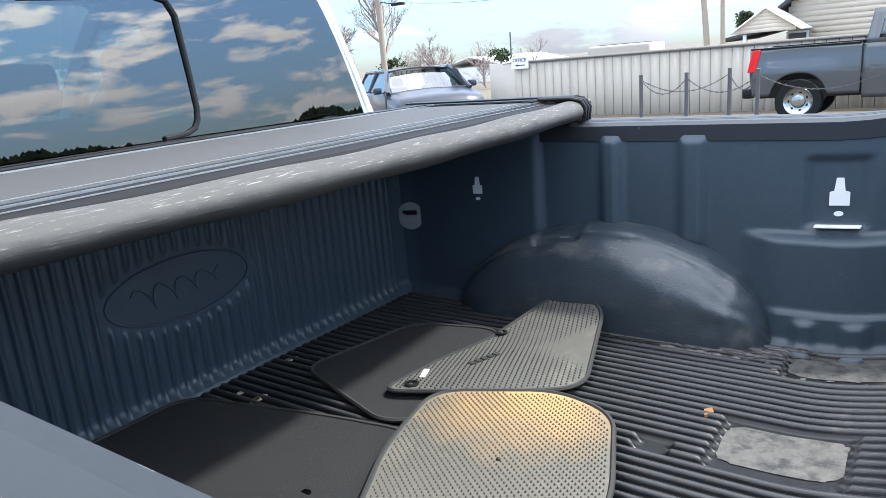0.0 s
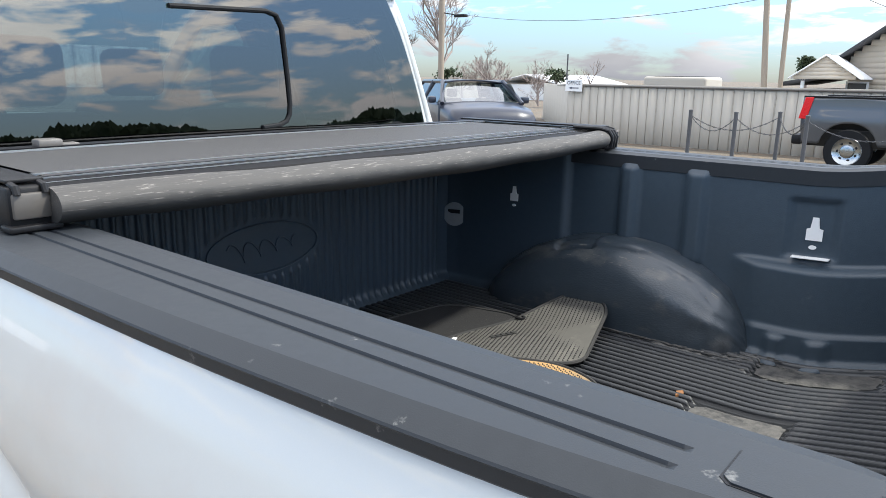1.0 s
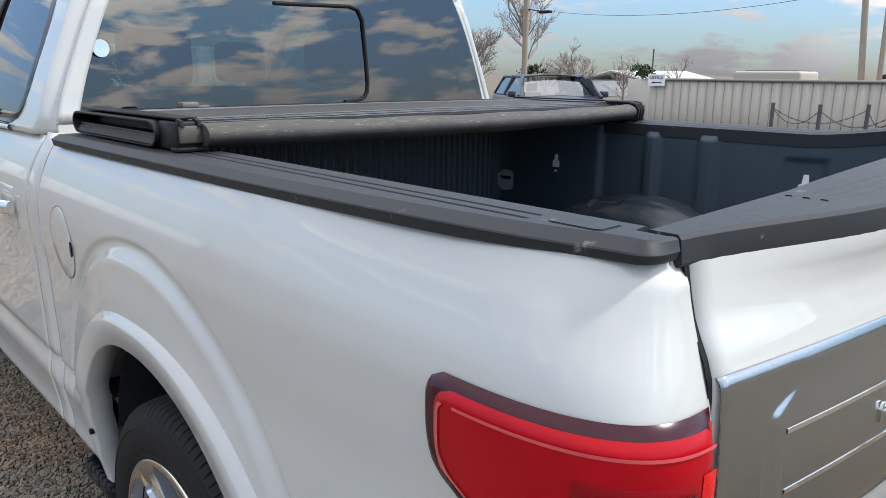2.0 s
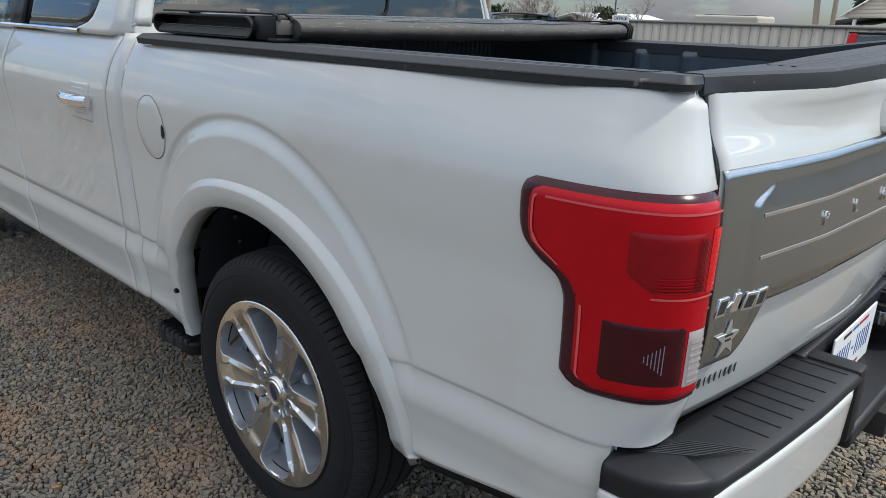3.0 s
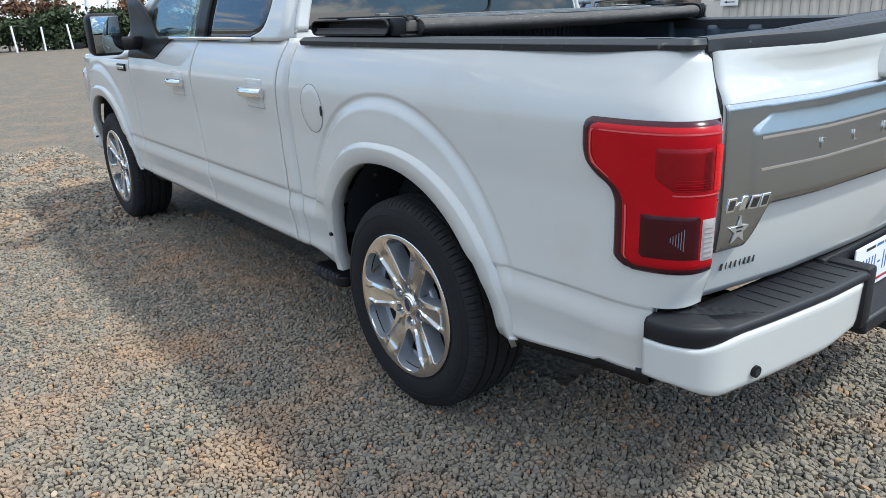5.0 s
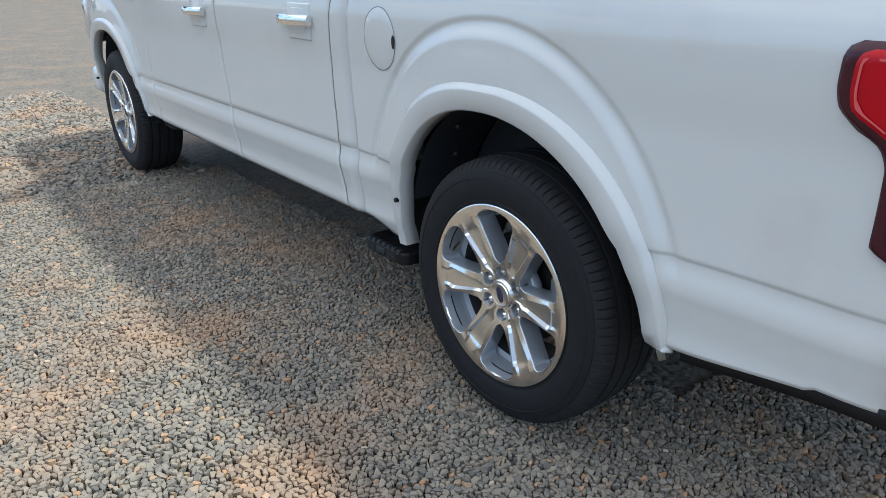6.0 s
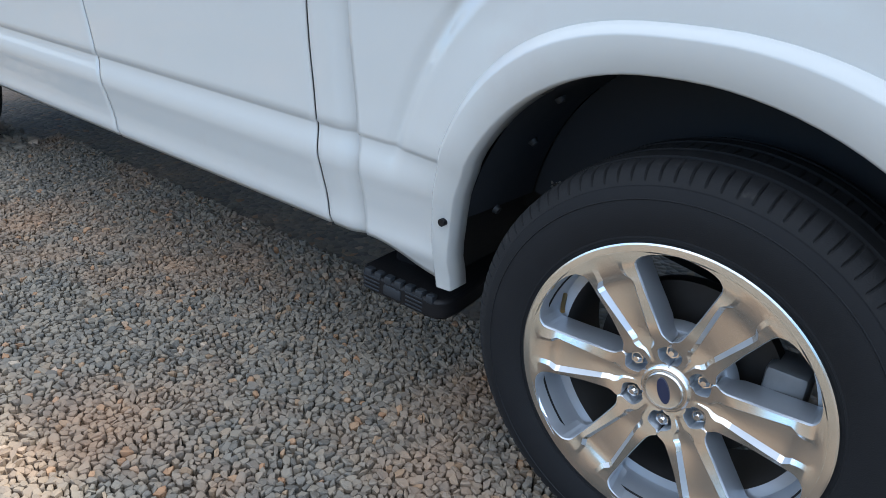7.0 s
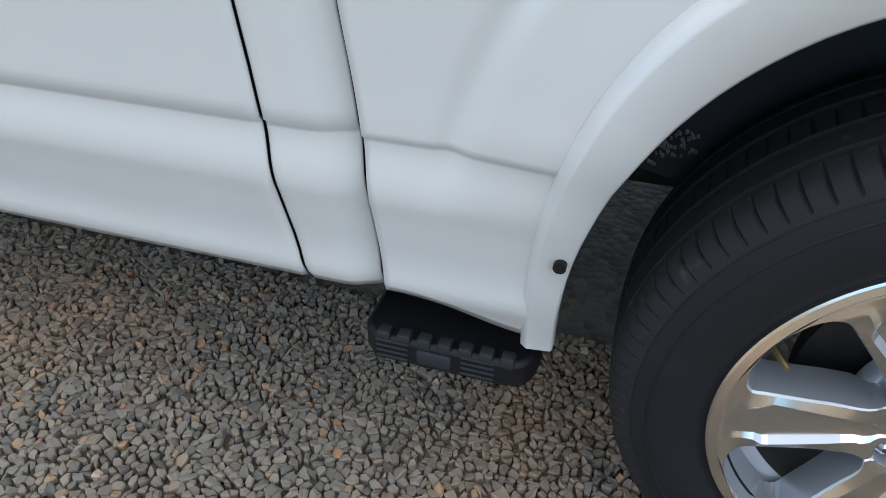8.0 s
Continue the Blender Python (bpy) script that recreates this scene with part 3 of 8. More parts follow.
def wheel_well(s, yc, parent):
    """The liner behind the arch: follows the opening's outline into the body."""
    c0, af, pf, ar, pr, b = OPEN
    ring = []
    for k in range(49):
        a = math.pi * k / 48
        c, sn = math.cos(a), max(math.sin(a), 0.0)
        p = lerp(pr, pf, smooth(-0.15, 0.15, c))
        ring.append((yc + c0 + (af * c ** (2 / p) if c > 0 else -ar * (-c) ** (2 / p)), 0.40 + b * sn ** (2 / p)))
    bm = bmesh.new()
    rows = []
    rim = [(y, z) for y, z in ring if y < yc + 0.2 or z > 0.555]
    for x, g in ((0.932, 1.012), (0.90, 1.005), (0.80, 0.995), (0.700, 0.985)):
        rows.append([(s * x, yc + c0 + (y - yc - c0) * g, 0.40 + (z - 0.40) * g) for y, z in rim])
    sheet(bm, rows, flip=s > 0)
    inner = [bm.verts.new((p[0] * 0.985, p[1], p[2])) for p in rows[-1]]
    bm.faces.new(inner if s < 0 else inner[::-1])
    liner = part("wheel_well_liner", bm, WELL, parent, sharp=60)
    for x, k in ((0.84, 4), (0.80, 9), (0.86, 14), (0.82, 20)):
        y, z = ring[k]
        inward = (Vector((0, yc + c0, 0.40)) - Vector((0, y, z))).normalized()
        p = Vector((s * x, yc + c0 + (y - yc - c0) * 0.99, 0.40 + (z - 0.40) * 0.99))
        bm = bmesh.new()
        tube(bm, [p, p + inward * 0.010], [0.011, 0.008], 10)
        part("push_pin", bm, TRIM, liner)
    bm = bmesh.new()
    for k in range(46):
        q = random.Random(k)
        p = Vector((s * 0.692, yc + 0.335 + 0.085 * q.random(), 0.0))
        p.z = 0.612 - 0.45 * (p.y - yc - 0.335) + 0.022 * q.uniform(-1, 1)
        tube(bm, [p, p + Vector((s * 0.003, 0.003 * q.random(), 0.005))], q.uniform(0.0015, 0.0035), 5)
    part("mud_spatter", bm, DRIED_PALE, liner, "pale mud spattered on the liner")


def panel(name, s, ya, yb, z0, z1, n=16, m=30, parent=None, label="", low=None, roll=0.0):
    """A side panel between two seams, which are functions of the height."""
    bm = bmesh.new()
    rows = []
    wide = yb(0.7) - ya(0.7)
    ts = [0.0, 0.003 / wide, 0.008 / wide] + span(0.02 / wide, 1 - 0.02 / wide, n) + [1 - 0.008 / wide, 1 - 0.003 / wide, 1.0]
    cols = []
    for t in ts:
        zlow = low(lerp(ya(0.7), yb(0.7), t)) if low else z0
        col = []
        for z in levels(zlow, z1, 20, m):
            y = lerp(ya(z), yb(z), t)
            edge = min(t, 1 - t) * wide
            turn = roll * (1 - smooth(0.0, 0.075, t * wide)) ** 2
            col.append((s * (outboard(y, z) - 0.004 * smooth(0.008, 0.0, edge) - turn), y, z))
        cols.append(col)
    rows = [[c[k] for c in cols] for k in range(len(cols[0]))]
    sheet(bm, rows, flip=s < 0)
    return part(name, bm, PAINT, parent or truck, label, solid=0.006, sharp=16)


def door_handle(s, y, z, parent):
    w = outboard(y, z)
    bm = bmesh.new()
    rbox(bm, s * (w - 0.010), s * (w + 0.0035), y - 0.098, y + 0.072, z - 0.066, z + 0.062, 0.012, 4)
    h = part("door_handle", bm, PAINT, parent, "chrome pull handle in a white recess")
    bm = bmesh.new()
    rows = []
    for t in span(0, 1, 14):
        yy = lerp(y - 0.118, y + 0.118, t)
        out = 0.034 * math.sin(math.pi * min(max(t, 0.02), 0.98)) ** 0.45 + 0.006
        rows.append([(s * (w + out + o), yy, z + 0.004 + h) for o, h in ((-0.008, -0.016), (0.002, -0.020), (0.009, -0.016), (0.0125, -0.002), (0.0115, 0.009), (0.006, 0.0175), (-0.002, 0.020), (-0.008, 0.016))])
    vs = sheet(bm, rows, close=True)
    bm.faces.new(vs[0]), bm.faces.new(vs[-1])
    part("handle_grip", bm, CHROME, h, "chrome grip", sharp=30)
    bm = bmesh.new()
    rbox(bm, s * (w - 0.004), s * (w + 0.0050), y - 0.060, y + 0.040, z - 0.046, z + 0.046, 0.012, 4)
    part("handle_cup", bm, PAINT, h)


# brake dust, darkened further for the shade deep inside the barrel
DUST_AND_SHADE = surface("dusty_shaded_barrel", (0.020, 0.019, 0.018), (0.045, 0.042, 0.040), scale=30, rough=0.6, rough2=0.8)


def wheel(yc, s, spin):
    """A six-spoke wheel with its tyre. It is built facing -x, then turned for the other side."""
    root = new("wheel")
    root.parent = truck
    root.matrix_basis = pose(s * 0.857, yc, 0.402, 0, 0, 0 if s < 0 else 180)
    tagged(root, "polished six-spoke alloy wheel with a black all-season tyre")
    # tyre
    R = 0.402
    prof = [(0.105, 0.250), (0.124, 0.267), (0.136, 0.292), (0.1405, 0.325), (0.139, 0.350), (0.134, 0.3640), (0.1335, 0.3652), (0.1305, 0.3668), (0.1275, 0.3745), (0.121, 0.3845), (0.113, 0.3915)]
    bm = bmesh.new()
    seg = 800
    tread = []
    for x, r in ((0.113, 0.3915), (0.104, 0.3955), (0.083, 0.399), (0.081, 0.399), (0.080, 0.391), (0.070, 0.391), (0.069, 0.4), (0.036, R), (0.035, R), (0.034, 0.392),
                 (0.023, 0.392), (0.022, R), (0.0, R)):
        tread.append((-x, r))
    half = [(-a, b) for a, b in prof[:-1]] + tread
    full = half + [(-a, b) for a, b in half[::-1][1:]]
    vs = []
    for k in range(seg):
        a = 2 * math.pi * k / seg
        ring = []
        for x, r in full:
            cut = 0.0
            ax = abs(x)
            if r > 0.372 and k % 8 == 0 and (ax > 0.083 or 0.04 < ax < 0.06 or ax < 0.018):
                cut = 0.0065 if r > 0.380 else 0.0030
            ring.append(bm.verts.new((x, (r - cut) * math.cos(a), (r - cut) * math.sin(a))))
        vs.append(ring)
    for k in range(seg):
        p, q = vs[k], vs[(k + 1) % seg]
        for j in range(len(full) - 1):
            bm.faces.new((p[j], q[j], q[j + 1], p[j + 1]))
    ty = part("tyre", bm, TYRE, root, sharp=32)
    # sky light caught by the tread is painted in as a greyer, dusty rubber
    ty.data.materials.append(TREAD)
    for f in ty.data.polygons:
        f.material_index = 1 if min(math.hypot(ty.data.vertices[i].co.y, ty.data.vertices[i].co.z) for i in f.vertices) > 0.3655 else 0
    bm = bmesh.new()
    lathe(bm, [(-0.1385, 0.3445), (-0.1408, 0.3465), (-0.1385, 0.3485)], 96)
    lathe(bm, [(-0.126, 0.2780), (-0.1325, 0.281), (-0.132, 0.285), (-0.129, 0.287)], 96)
    part("sidewall_ring", bm, TYRE, ty)
    # rim: a deep painted barrel behind a flat machined lip
    bm = bmesh.new()
    lathe(bm, [(-0.1315, 0.2630), (-0.112, 0.2600), (-0.085, 0.2565), (-0.064, 0.2545), (-0.060, 0.2520), (-0.057, 0.2330)], 96)
    part("rim", bm, RIM_IN, root, "silver painted wheel barrel", sharp=30)
    bm = bmesh.new()
    lathe(bm, [(-0.057, 0.2330), (-0.03, 0.2300), (0.02, 0.2290), (0.10, 0.240), (0.12, 0.262)], 72)
    part("inner_barrel", bm, DUST_AND_SHADE, root, "barrel dark with brake dust and painted-in shade")
    bm = bmesh.new()
    lathe(bm, [(-0.114, 0.2820), (-0.1310, 0.2815), (-0.1345, 0.2800), (-0.1360, 0.2770), (-0.1360, 0.2655), (-0.1335, 0.2635), (-0.1310, 0.2625)], 120)
    part("rim_lip", bm, RIM, root, sharp=25)
    # six spokes, flush with the lip: broad at both ends, with a sunken panel along the middle
    half_angle = curve([(0.046, 0.53), (0.050, 0.46), (0.054, 0.26), (0.065, 0.215), (0.077, 0.24), (0.084, 0.40), (0.089, 0.53), (0.097, 0.53), (0.103, 0.43),
                        (0.111, 0.370), (0.137, 0.305), (0.166, 0.262), (0.195, 0.238), (0.238, 0.218), (0.252, 0.255), (0.260, 0.34), (0.2655, 0.53)])
    panel_half = curve([(0.046, 0.20), (0.09, 0.22), (0.12, 0.36), (0.195, 0.58), (0.212, 0.60), (0.222, 0.45), (0.236, 0.40), (0.262, 0.34)])
    panel_deep = curve([(0.052, 0.0), (0.075, 0.0030), (0.12, 0.0085), (0.19, 0.0100), (0.212, 0.0090), (0.225, 0.0050), (0.245, 0.0022), (0.262, 0.0)])
    RISE = curve([(0.046, -0.106), (0.09, -0.113), (0.14, -0.1215), (0.20, -0.1300), (0.245, -0.1350), (0.2655, -0.1362)])

    def spoke_row(r):
        c = panel_half(r)
        flank = 0.0045 * smooth(0.10, 0.16, r) * smooth(0.255, 0.225, r)
        row = []
        for v, sunk, low in ((1.0, 0, 1.3), (0.955, 0, 1.0), (min(c + 0.16, 0.9), 0, 0.0), (c, 1, 0), (c * 0.5, 1.05, 0)):
            row.append((v, panel_deep(r) * sunk + flank * low + (0.0022 if v == 1.0 else 0.0)))
        row = [(-v, d) for v, d in row] + [(0.0, panel_deep(r) * 1.06)] + row[::-1]
        pts = []
        for v, d in row:
            ang = v * half_angle(r)
            pts.append((RISE(r) + d, r * math.sin(ang), r * math.cos(ang)))
        return pts
    spoke_mesh = None
    for k in range(6):
        m = Matrix.Rotation(spin + k * math.pi / 3, 4, "X")
        if spoke_mesh is None:
            bm = bmesh.new()
            rows = []
            for r in [0.038, 0.046, 0.049, 0.051, 0.0535, 0.056, 0.060, 0.065, 0.070, 0.075, 0.079, 0.082, 0.0845, 0.087, 0.092, 0.097, 0.100, 0.103, 0.107] + span(0.111, 0.195, 9) + [0.204, 0.212, 0.217, 0.222, 0.229, 0.236, 0.243, 0.249, 0.254, 0.258, 0.261, 0.2635, 0.2655]:
                row = spoke_row(max(r, 0.046))
                f = r / max(r, 0.046)
                row = [(p[0], p[1] * f, p[2] * f) for p in row]
                deep = lerp(0.040, 0.066, smooth(0.09, 0.12, r))
                row = [(row[0][0] + deep, row[0][1] * 0.86, row[0][2])] + row + [(row[-1][0] + deep, row[-1][1] * 0.86, row[-1][2])]
                rows.append(row)
            sheet(bm, rows)
            ob = part("spoke", bm, RIM, root, sharp=11)
            spoke_mesh = ob.data
            # machined face, painted sides
            spoke_mesh.materials.append(RIM_IN)
            for f in spoke_mesh.polygons:
                f.material_index = 1 if abs(f.normal.x) < 0.62 else 0
            ob.matrix_basis = m
        else:
            ob = sub("spoke", spoke_mesh, root)
            ob.matrix_basis = m
    bm = bmesh.new()
    lathe(bm, [(-0.040, 0.106), (-0.058, 0.104), (-0.066, 0.098), (-0.069, 0.084), (-0.071, 0.045)], 48)
    part("hub_plate", bm, RIM_IN, root)
    bm = bmesh.new()
    lathe(bm, [(-0.068, 0.046), (-0.104, 0.0455), (-0.1095, 0.0445), (-0.1125, 0.0415), (-0.1125, 0.0390), (-0.110, 0.0370), (-0.110, 0.0)], 48)
    part("hub", bm, RIM, root, sharp=30)
    bm = bmesh.new()
    lathe(bm, [(-0.108, 0.0362), (-0.1135, 0.0355), (-0.1160, 0.0330), (-0.1150, 0.0300), (-0.1155, 0.0)], 40)
    cap = part("centre_cap", bm, RIM, root, "polished centre cap with a dark oval badge")
    bm = bmesh.new()
    slab(bm, [(0.0245 * math.cos(a), 0.0105 * math.sin(a)) for a in (2 * math.pi * k / 28 for k in range(28))], 0.002,
         Matrix.Translation((-0.1148, 0, 0)) @ Matrix.Rotation(-math.pi / 2, 4, "Y") @ Matrix.Rotation(radians(20), 4, "Z"))
    part("cap_badge", bm, INK, cap)
    nut = None
    for k in range(6):
        a = spin + (k + 0.5) * math.pi / 3
        m = Matrix.Rotation(a, 4, "X") @ Matrix.Translation((0, 0, 0.0690))
        if nut is None:
            bm = bmesh.new()
            hexa = [(0.0132 * math.cos(math.pi * j / 3), 0.0132 * math.sin(math.pi * j / 3)) for j in range(6)]
            slab(bm, hexa, 0.030, Matrix.Translation((-0.068, 0, 0)) @ Matrix.Rotation(-math.pi / 2, 4, "Y"), 0.96)
            slab(bm, [(0.0095 * math.cos(math.pi * j / 6), 0.0095 * math.sin(math.pi * j / 6)) for j in range(12)], 0.006,
                 Matrix.Translation((-0.098, 0, 0)) @ Matrix.Rotation(-math.pi / 2, 4, "Y"), 0.5)
            ob = part("lug_nut", bm, CHROME, root, sharp=25)
            nut = ob.data
        else:
            ob = sub("lug_nut", nut, root)
        ob.matrix_basis = m
    # brake disc and caliper behind the spokes
    bm = bmesh.new()
    lathe(bm, [(-0.01, 0.06), (-0.018, 0.06), (-0.018, 0.172), (0.01, 0.172), (0.01, 0.06)], 48)
    part("brake_disc", bm, surface("dull_iron", (0.035, 0.032, 0.03), (0.075, 0.07, 0.065), scale=25, rough=0.45, rough2=0.7, metal=0.9), root)
    bm = bmesh.new()
    rbox(bm, -0.050, 0.03, -0.205, -0.135, -0.035, 0.085, 0.010, 2)
    rbox(bm, -0.058, -0.03, -0.190, -0.150, -0.012, 0.030, 0.006, 2)
    part("brake_caliper", bm, surface("cast_caliper", (0.18, 0.185, 0.19), (0.28, 0.285, 0.29), scale=40, rough=0.5, rough2=0.7, metal=0.6), root)
    bm = bmesh.new()
    a = spin + 0.42 - math.pi / 3
    m = Matrix.Rotation(a, 4, "X") @ Matrix.Translation((-0.100, 0, 0.236))
    tube(bm, [m @ Vector((0.02, 0, 0.012)), m @ Vector((-0.012, 0, -0.004)), m @ Vector((-0.024, 0, -0.012))], 0.0045, 8)
    part("valve_stem", bm, surface("brass_valve", (0.35, 0.26, 0.12), (0.4, 0.3, 0.15), scale=30, rough=0.4, metal=1.0), root)
    done = set()
    for piece in root.children:
        if not piece.name.startswith("tyre") and piece.data.name not in done:
            done.add(piece.data.name)
            piece.data.transform(Matrix.Diagonal((1, 0.974, 0.974, 1)))
    return root


for s in (-1, 1):
    bs = bedside(s)
    arch_flare(s, 0.0, bs)
    wheel_well(s, 0.0, bs)
    bm = bmesh.new()
    for a, b in ((-1.03, -0.585),):
        rows = [[(s * (outboard(y, 0.52) - 0.012 - d), y, bed_bottom(y) + dz) for y in span(a, b, 8)] for d, dz in ((0, 0.012), (0, -0.028), (0.03, -0.032))]
        sheet(bm, rows, flip=s > 0)
    part("lower_trim_strip", bm, BLACK, bs, "black strip under the bed side", solid=0.008)
    # cab side
    quarter = panel("cab_corner_panel", s, lambda z: BED_EDGE(z) + 0.012, lambda z: REAR_SEAM(z) - 0.0025, 0.461, 1.345, 10, roll=0.017)
    rd = panel("rear_door", s, lambda z: REAR_SEAM(z) + 0.0025, lambda z: MID_SEAM(z) - 0.0025, 0.461, 1.335, 20, label="white rear door with a chrome handle")
    fd = panel("front_door", s, lambda z: MID_SEAM(z) + 0.0025, lambda z: FRONT_SEAM(z) - 0.0025, 0.461, 1.335, 20, label="white front door with a chrome handle")
    # black backing sheets added behind the seams to darken the open gaps
    for seam, owner in ((REAR_SEAM, rd), (MID_SEAM, fd), (FRONT_SEAM, fd), (BED_EDGE, quarter)):
        bm = bmesh.new()
        rows = [[(s * (outboard(seam(z), z) - 0.013 - 0.022 * (seam is BED_EDGE)), seam(z) + d, z) for d in (-0.022, 0.022)] for z in span(0.46, 1.33, 30)]
        sheet(bm, rows, flip=s < 0)
        part("door_seal", bm, BLACK, owner)
    door_handle(s, 1.085, 1.112, rd)
    door_handle(s, 2.085, 1.105, fd)

    def fender_low(y):
        return arch_z(y, 3.683, OPEN) or (0.470 if y < 3.683 else 0.55)
    ff = panel("front_fender", s, lambda z: FRONT_SEAM(z) + 0.0025, lambda z: 4.56, 0.470, 1.20, 60, 24, low=fender_low)
    arch_flare(s, 3.683, ff)
    wheel_well(s, 3.683, ff)
    bm = bmesh.new()
    rows = [[(s * x, y, z) for y in span(0.74, 2.95, 12)] for x, z in ((0.80, 0.440), (0.86, 0.442), (0.905, 0.450), (0.94, 0.475))]
    sheet(bm, rows, flip=s < 0)
    part("rocker_sill", bm, DARK, truck, "dark sill under the doors", solid=0.006)
    wheel(0.0, s, radians(-33))
    wheel(3.683, s, radians(14))

# fuel door on the driver's side
bm = bmesh.new()
ring = []
for k in range(40):
    a = 2 * math.pi * k / 40
    y, z = 0.552 + 0.084 * math.cos(a), 1.082 + 0.094 * math.sin(a)
    ring.append((y, z))
rows = [[(-(outboard(0.552 + (y - 0.552) * rr, 1.082 + (z - 1.082) * rr) + d), 0.552 + (y - 0.552) * rr, 1.082 + (z - 1.082) * rr) for y, z in ring]
        for rr, d in ((1.0, -0.004), (1.0, 0.0012), (0.97, 0.0022), (0.6, 0.0024), (0.02, 0.0024))]
sheet(bm, rows, close=True)
fuel = part("fuel_door", bm, PAINT, truck, "round white fuel filler door")
bm = bmesh.new()
rows = [[(-(outboard(y, z) + 0.0016), 0.552 + (y - 0.552) * f, 1.082 + (z - 1.082) * f) for y, z in ring] for f in (1.0, 1.018)]
sheet(bm, rows, close=True)
part("door_gap", bm, BLACK, fuel)
bm = bmesh.new()
slab(bm, [(0.007 * math.cos(a), 0.020 * math.sin(a)) for a in (2 * math.pi * k / 16 for k in range(16))], 0.002,
     Matrix.Translation((-(outboard(0.47, 1.08) + 0.003), 0.474, 1.078)) @ Matrix(((0, 0, -1, 0), (1, 0, 0, 0), (0, 1, 0, 0), (0, 0, 0, 1))))
part("finger_notch", bm, BLACK, fuel)

# ---- pickup truck: greenhouse ----
HALF = curve([(1.335, 0.948), (1.42, 0.925), (1.60, 0.855), (1.78, 0.775), (1.86, 0.725), (1.90, 0.665)])
BACK = curve([(1.20, 0.760), (1.34, 0.782), (1.42, 0.796), (1.60, 0.808), (1.80, 0.822), (1.86, 0.838), (1.91, 0.90)])
WIN_REAR = curve([(1.345, 1.20), (1.362, 1.08), (1.40, 1.015), (1.48, 0.985), (1.62, 0.985), (1.74, 1.015), (1.79, 1.09)])
WSHIELD = curve([(1.335, 3.02), (1.50, 2.78), (1.70, 2.45), (1.84, 2.15), (1.88, 2.05)])
cab = new("cab_upper")
cab.parent = truck
for s in (-1, 1):
    bm = bmesh.new()
    rows = []
    for z in span(1.335, 1.80, 26):
        rows.append([(s * (HALF(z) - 0.05 * (1 - smooth(0.0, 0.28, t))) if t < 0.3 else s * HALF(z), lerp(BACK(z) + 0.0, WIN_REAR(z), t), z) for t in span(0, 1, 12)])
    sheet(bm, rows, flip=s < 0)
    part("rear_pillar", bm, PAINT, cab, solid=0.03)
    bm = bmesh.new()
    rows = [[(s * HALF(z), lerp(BACK(z) + 0.05, WSHIELD(z) + 0.02, t), z) for t in span(0, 1, 20)] for z in span(1.795, 1.90, 6)]
    sheet(bm, rows, flip=s < 0)
    part("roof_rail", bm, PAINT, cab, solid=0.03)
    bm = bmesh.new()
    rows = [[(s * (HALF(z) - 0.008), lerp(1.0, WSHIELD(z) - 0.02, t), z) for t in span(0, 1, 8)] for z in span(1.345, 1.80, 10)]
    rear = [[(p[0], max(lerp(WIN_REAR(p[2]), 1.70, i / 8), 0), p[2]) for i, p in enumerate(r)] for r in rows]
    sheet(bm, rear, flip=s < 0)
    part("rear_door_glass", bm, PRIVACY, cab, "dark tinted door window", solid=0.004)
    bm = bmesh.new()
    front = [[(p[0], lerp(1.84, WSHIELD(p[2]) - 0.10, i / 8), p[2]) for i, p in enumerate(r)] for r in rows]
    sheet(bm, front, flip=s < 0)
    part("front_door_glass", bm, CLEAR, cab, "clear door window", solid=0.004)
    bm = bmesh.new()
    rows = [[(s * (HALF(z) - 0.004), y, z) for y in span(1.69, 1.85, 4)] for z in span(1.345, 1.80, 8)]
    sheet(bm, rows, flip=s < 0)
    part("centre_pillar", bm, BLACK, cab, "gloss black centre pillar", solid=0.03)
    bm = bmesh.new()
    rows = [[(s * HALF(z), lerp(WSHIELD(z) - 0.11, WSHIELD(z) + 0.03, t), z) for t in span(0, 1, 5)] for z in span(1.335, 1.86, 12)]
    sheet(bm, rows, flip=s < 0)
    part("front_pillar", bm, PAINT, cab, solid=0.04)
    bm = bmesh.new()
    rows = [[(s * (HALF(1.34) + d), y, 1.338 + dz) for y in span(1.12, 2.22, 16)] for d, dz in ((-0.01, 0.012), (0.006, 0.010), (0.010, 0.004), (0.006, -0.004), (-0.01, -0.006))]
    sheet(bm, rows, flip=s > 0)
    part("belt_moulding", bm, CHROME, cab, "bright strip under the door windows")
    bm = bmesh.new()
    rows = []
    for t in span(0, 1, 8):
        row = []
        for y in span(2.19, 2.97, 24):
            z = lerp(1.335 - 0.115 * smooth(2.18, 2.48, y), 1.345 + 0.22 * smooth(2.40, 2.80, y), t)
            row.append((s * (max(outboard(y, min(z, 1.335)), HALF(max(z, 1.335)) if z > 1.30 else 0.0) + 0.004), y, z))
        rows.append(row)
    sheet(bm, rows, flip=s < 0)
    part("mirror_sail", bm, BLACK, cab, solid=0.02)
    bm = bmesh.new()
    rbox(bm, s * 0.93, s * 1.14, 2.72, 2.80, 1.27, 1.35, 0.02)
    mr = part("door_mirror", bm, BLACK, truck, "black door mirror with a large glass")
    bm = bmesh.new()
    rbox(bm, s * 1.055, s * 1.245, 2.72, 2.85, 1.245, 1.49, 0.04, 4)
    part("mirror_shell", bm, BLACK, mr)
    bm = bmesh.new()
    rbox(bm, s * 1.072, s * 1.228, 2.713, 2.722, 1.262, 1.472, 0.003)
    part("mirror_glass", bm, surface("mirror", (0.30, 0.34, 0.35), (0.31, 0.35, 0.36), rough=0.02, metal=1.0), mr)
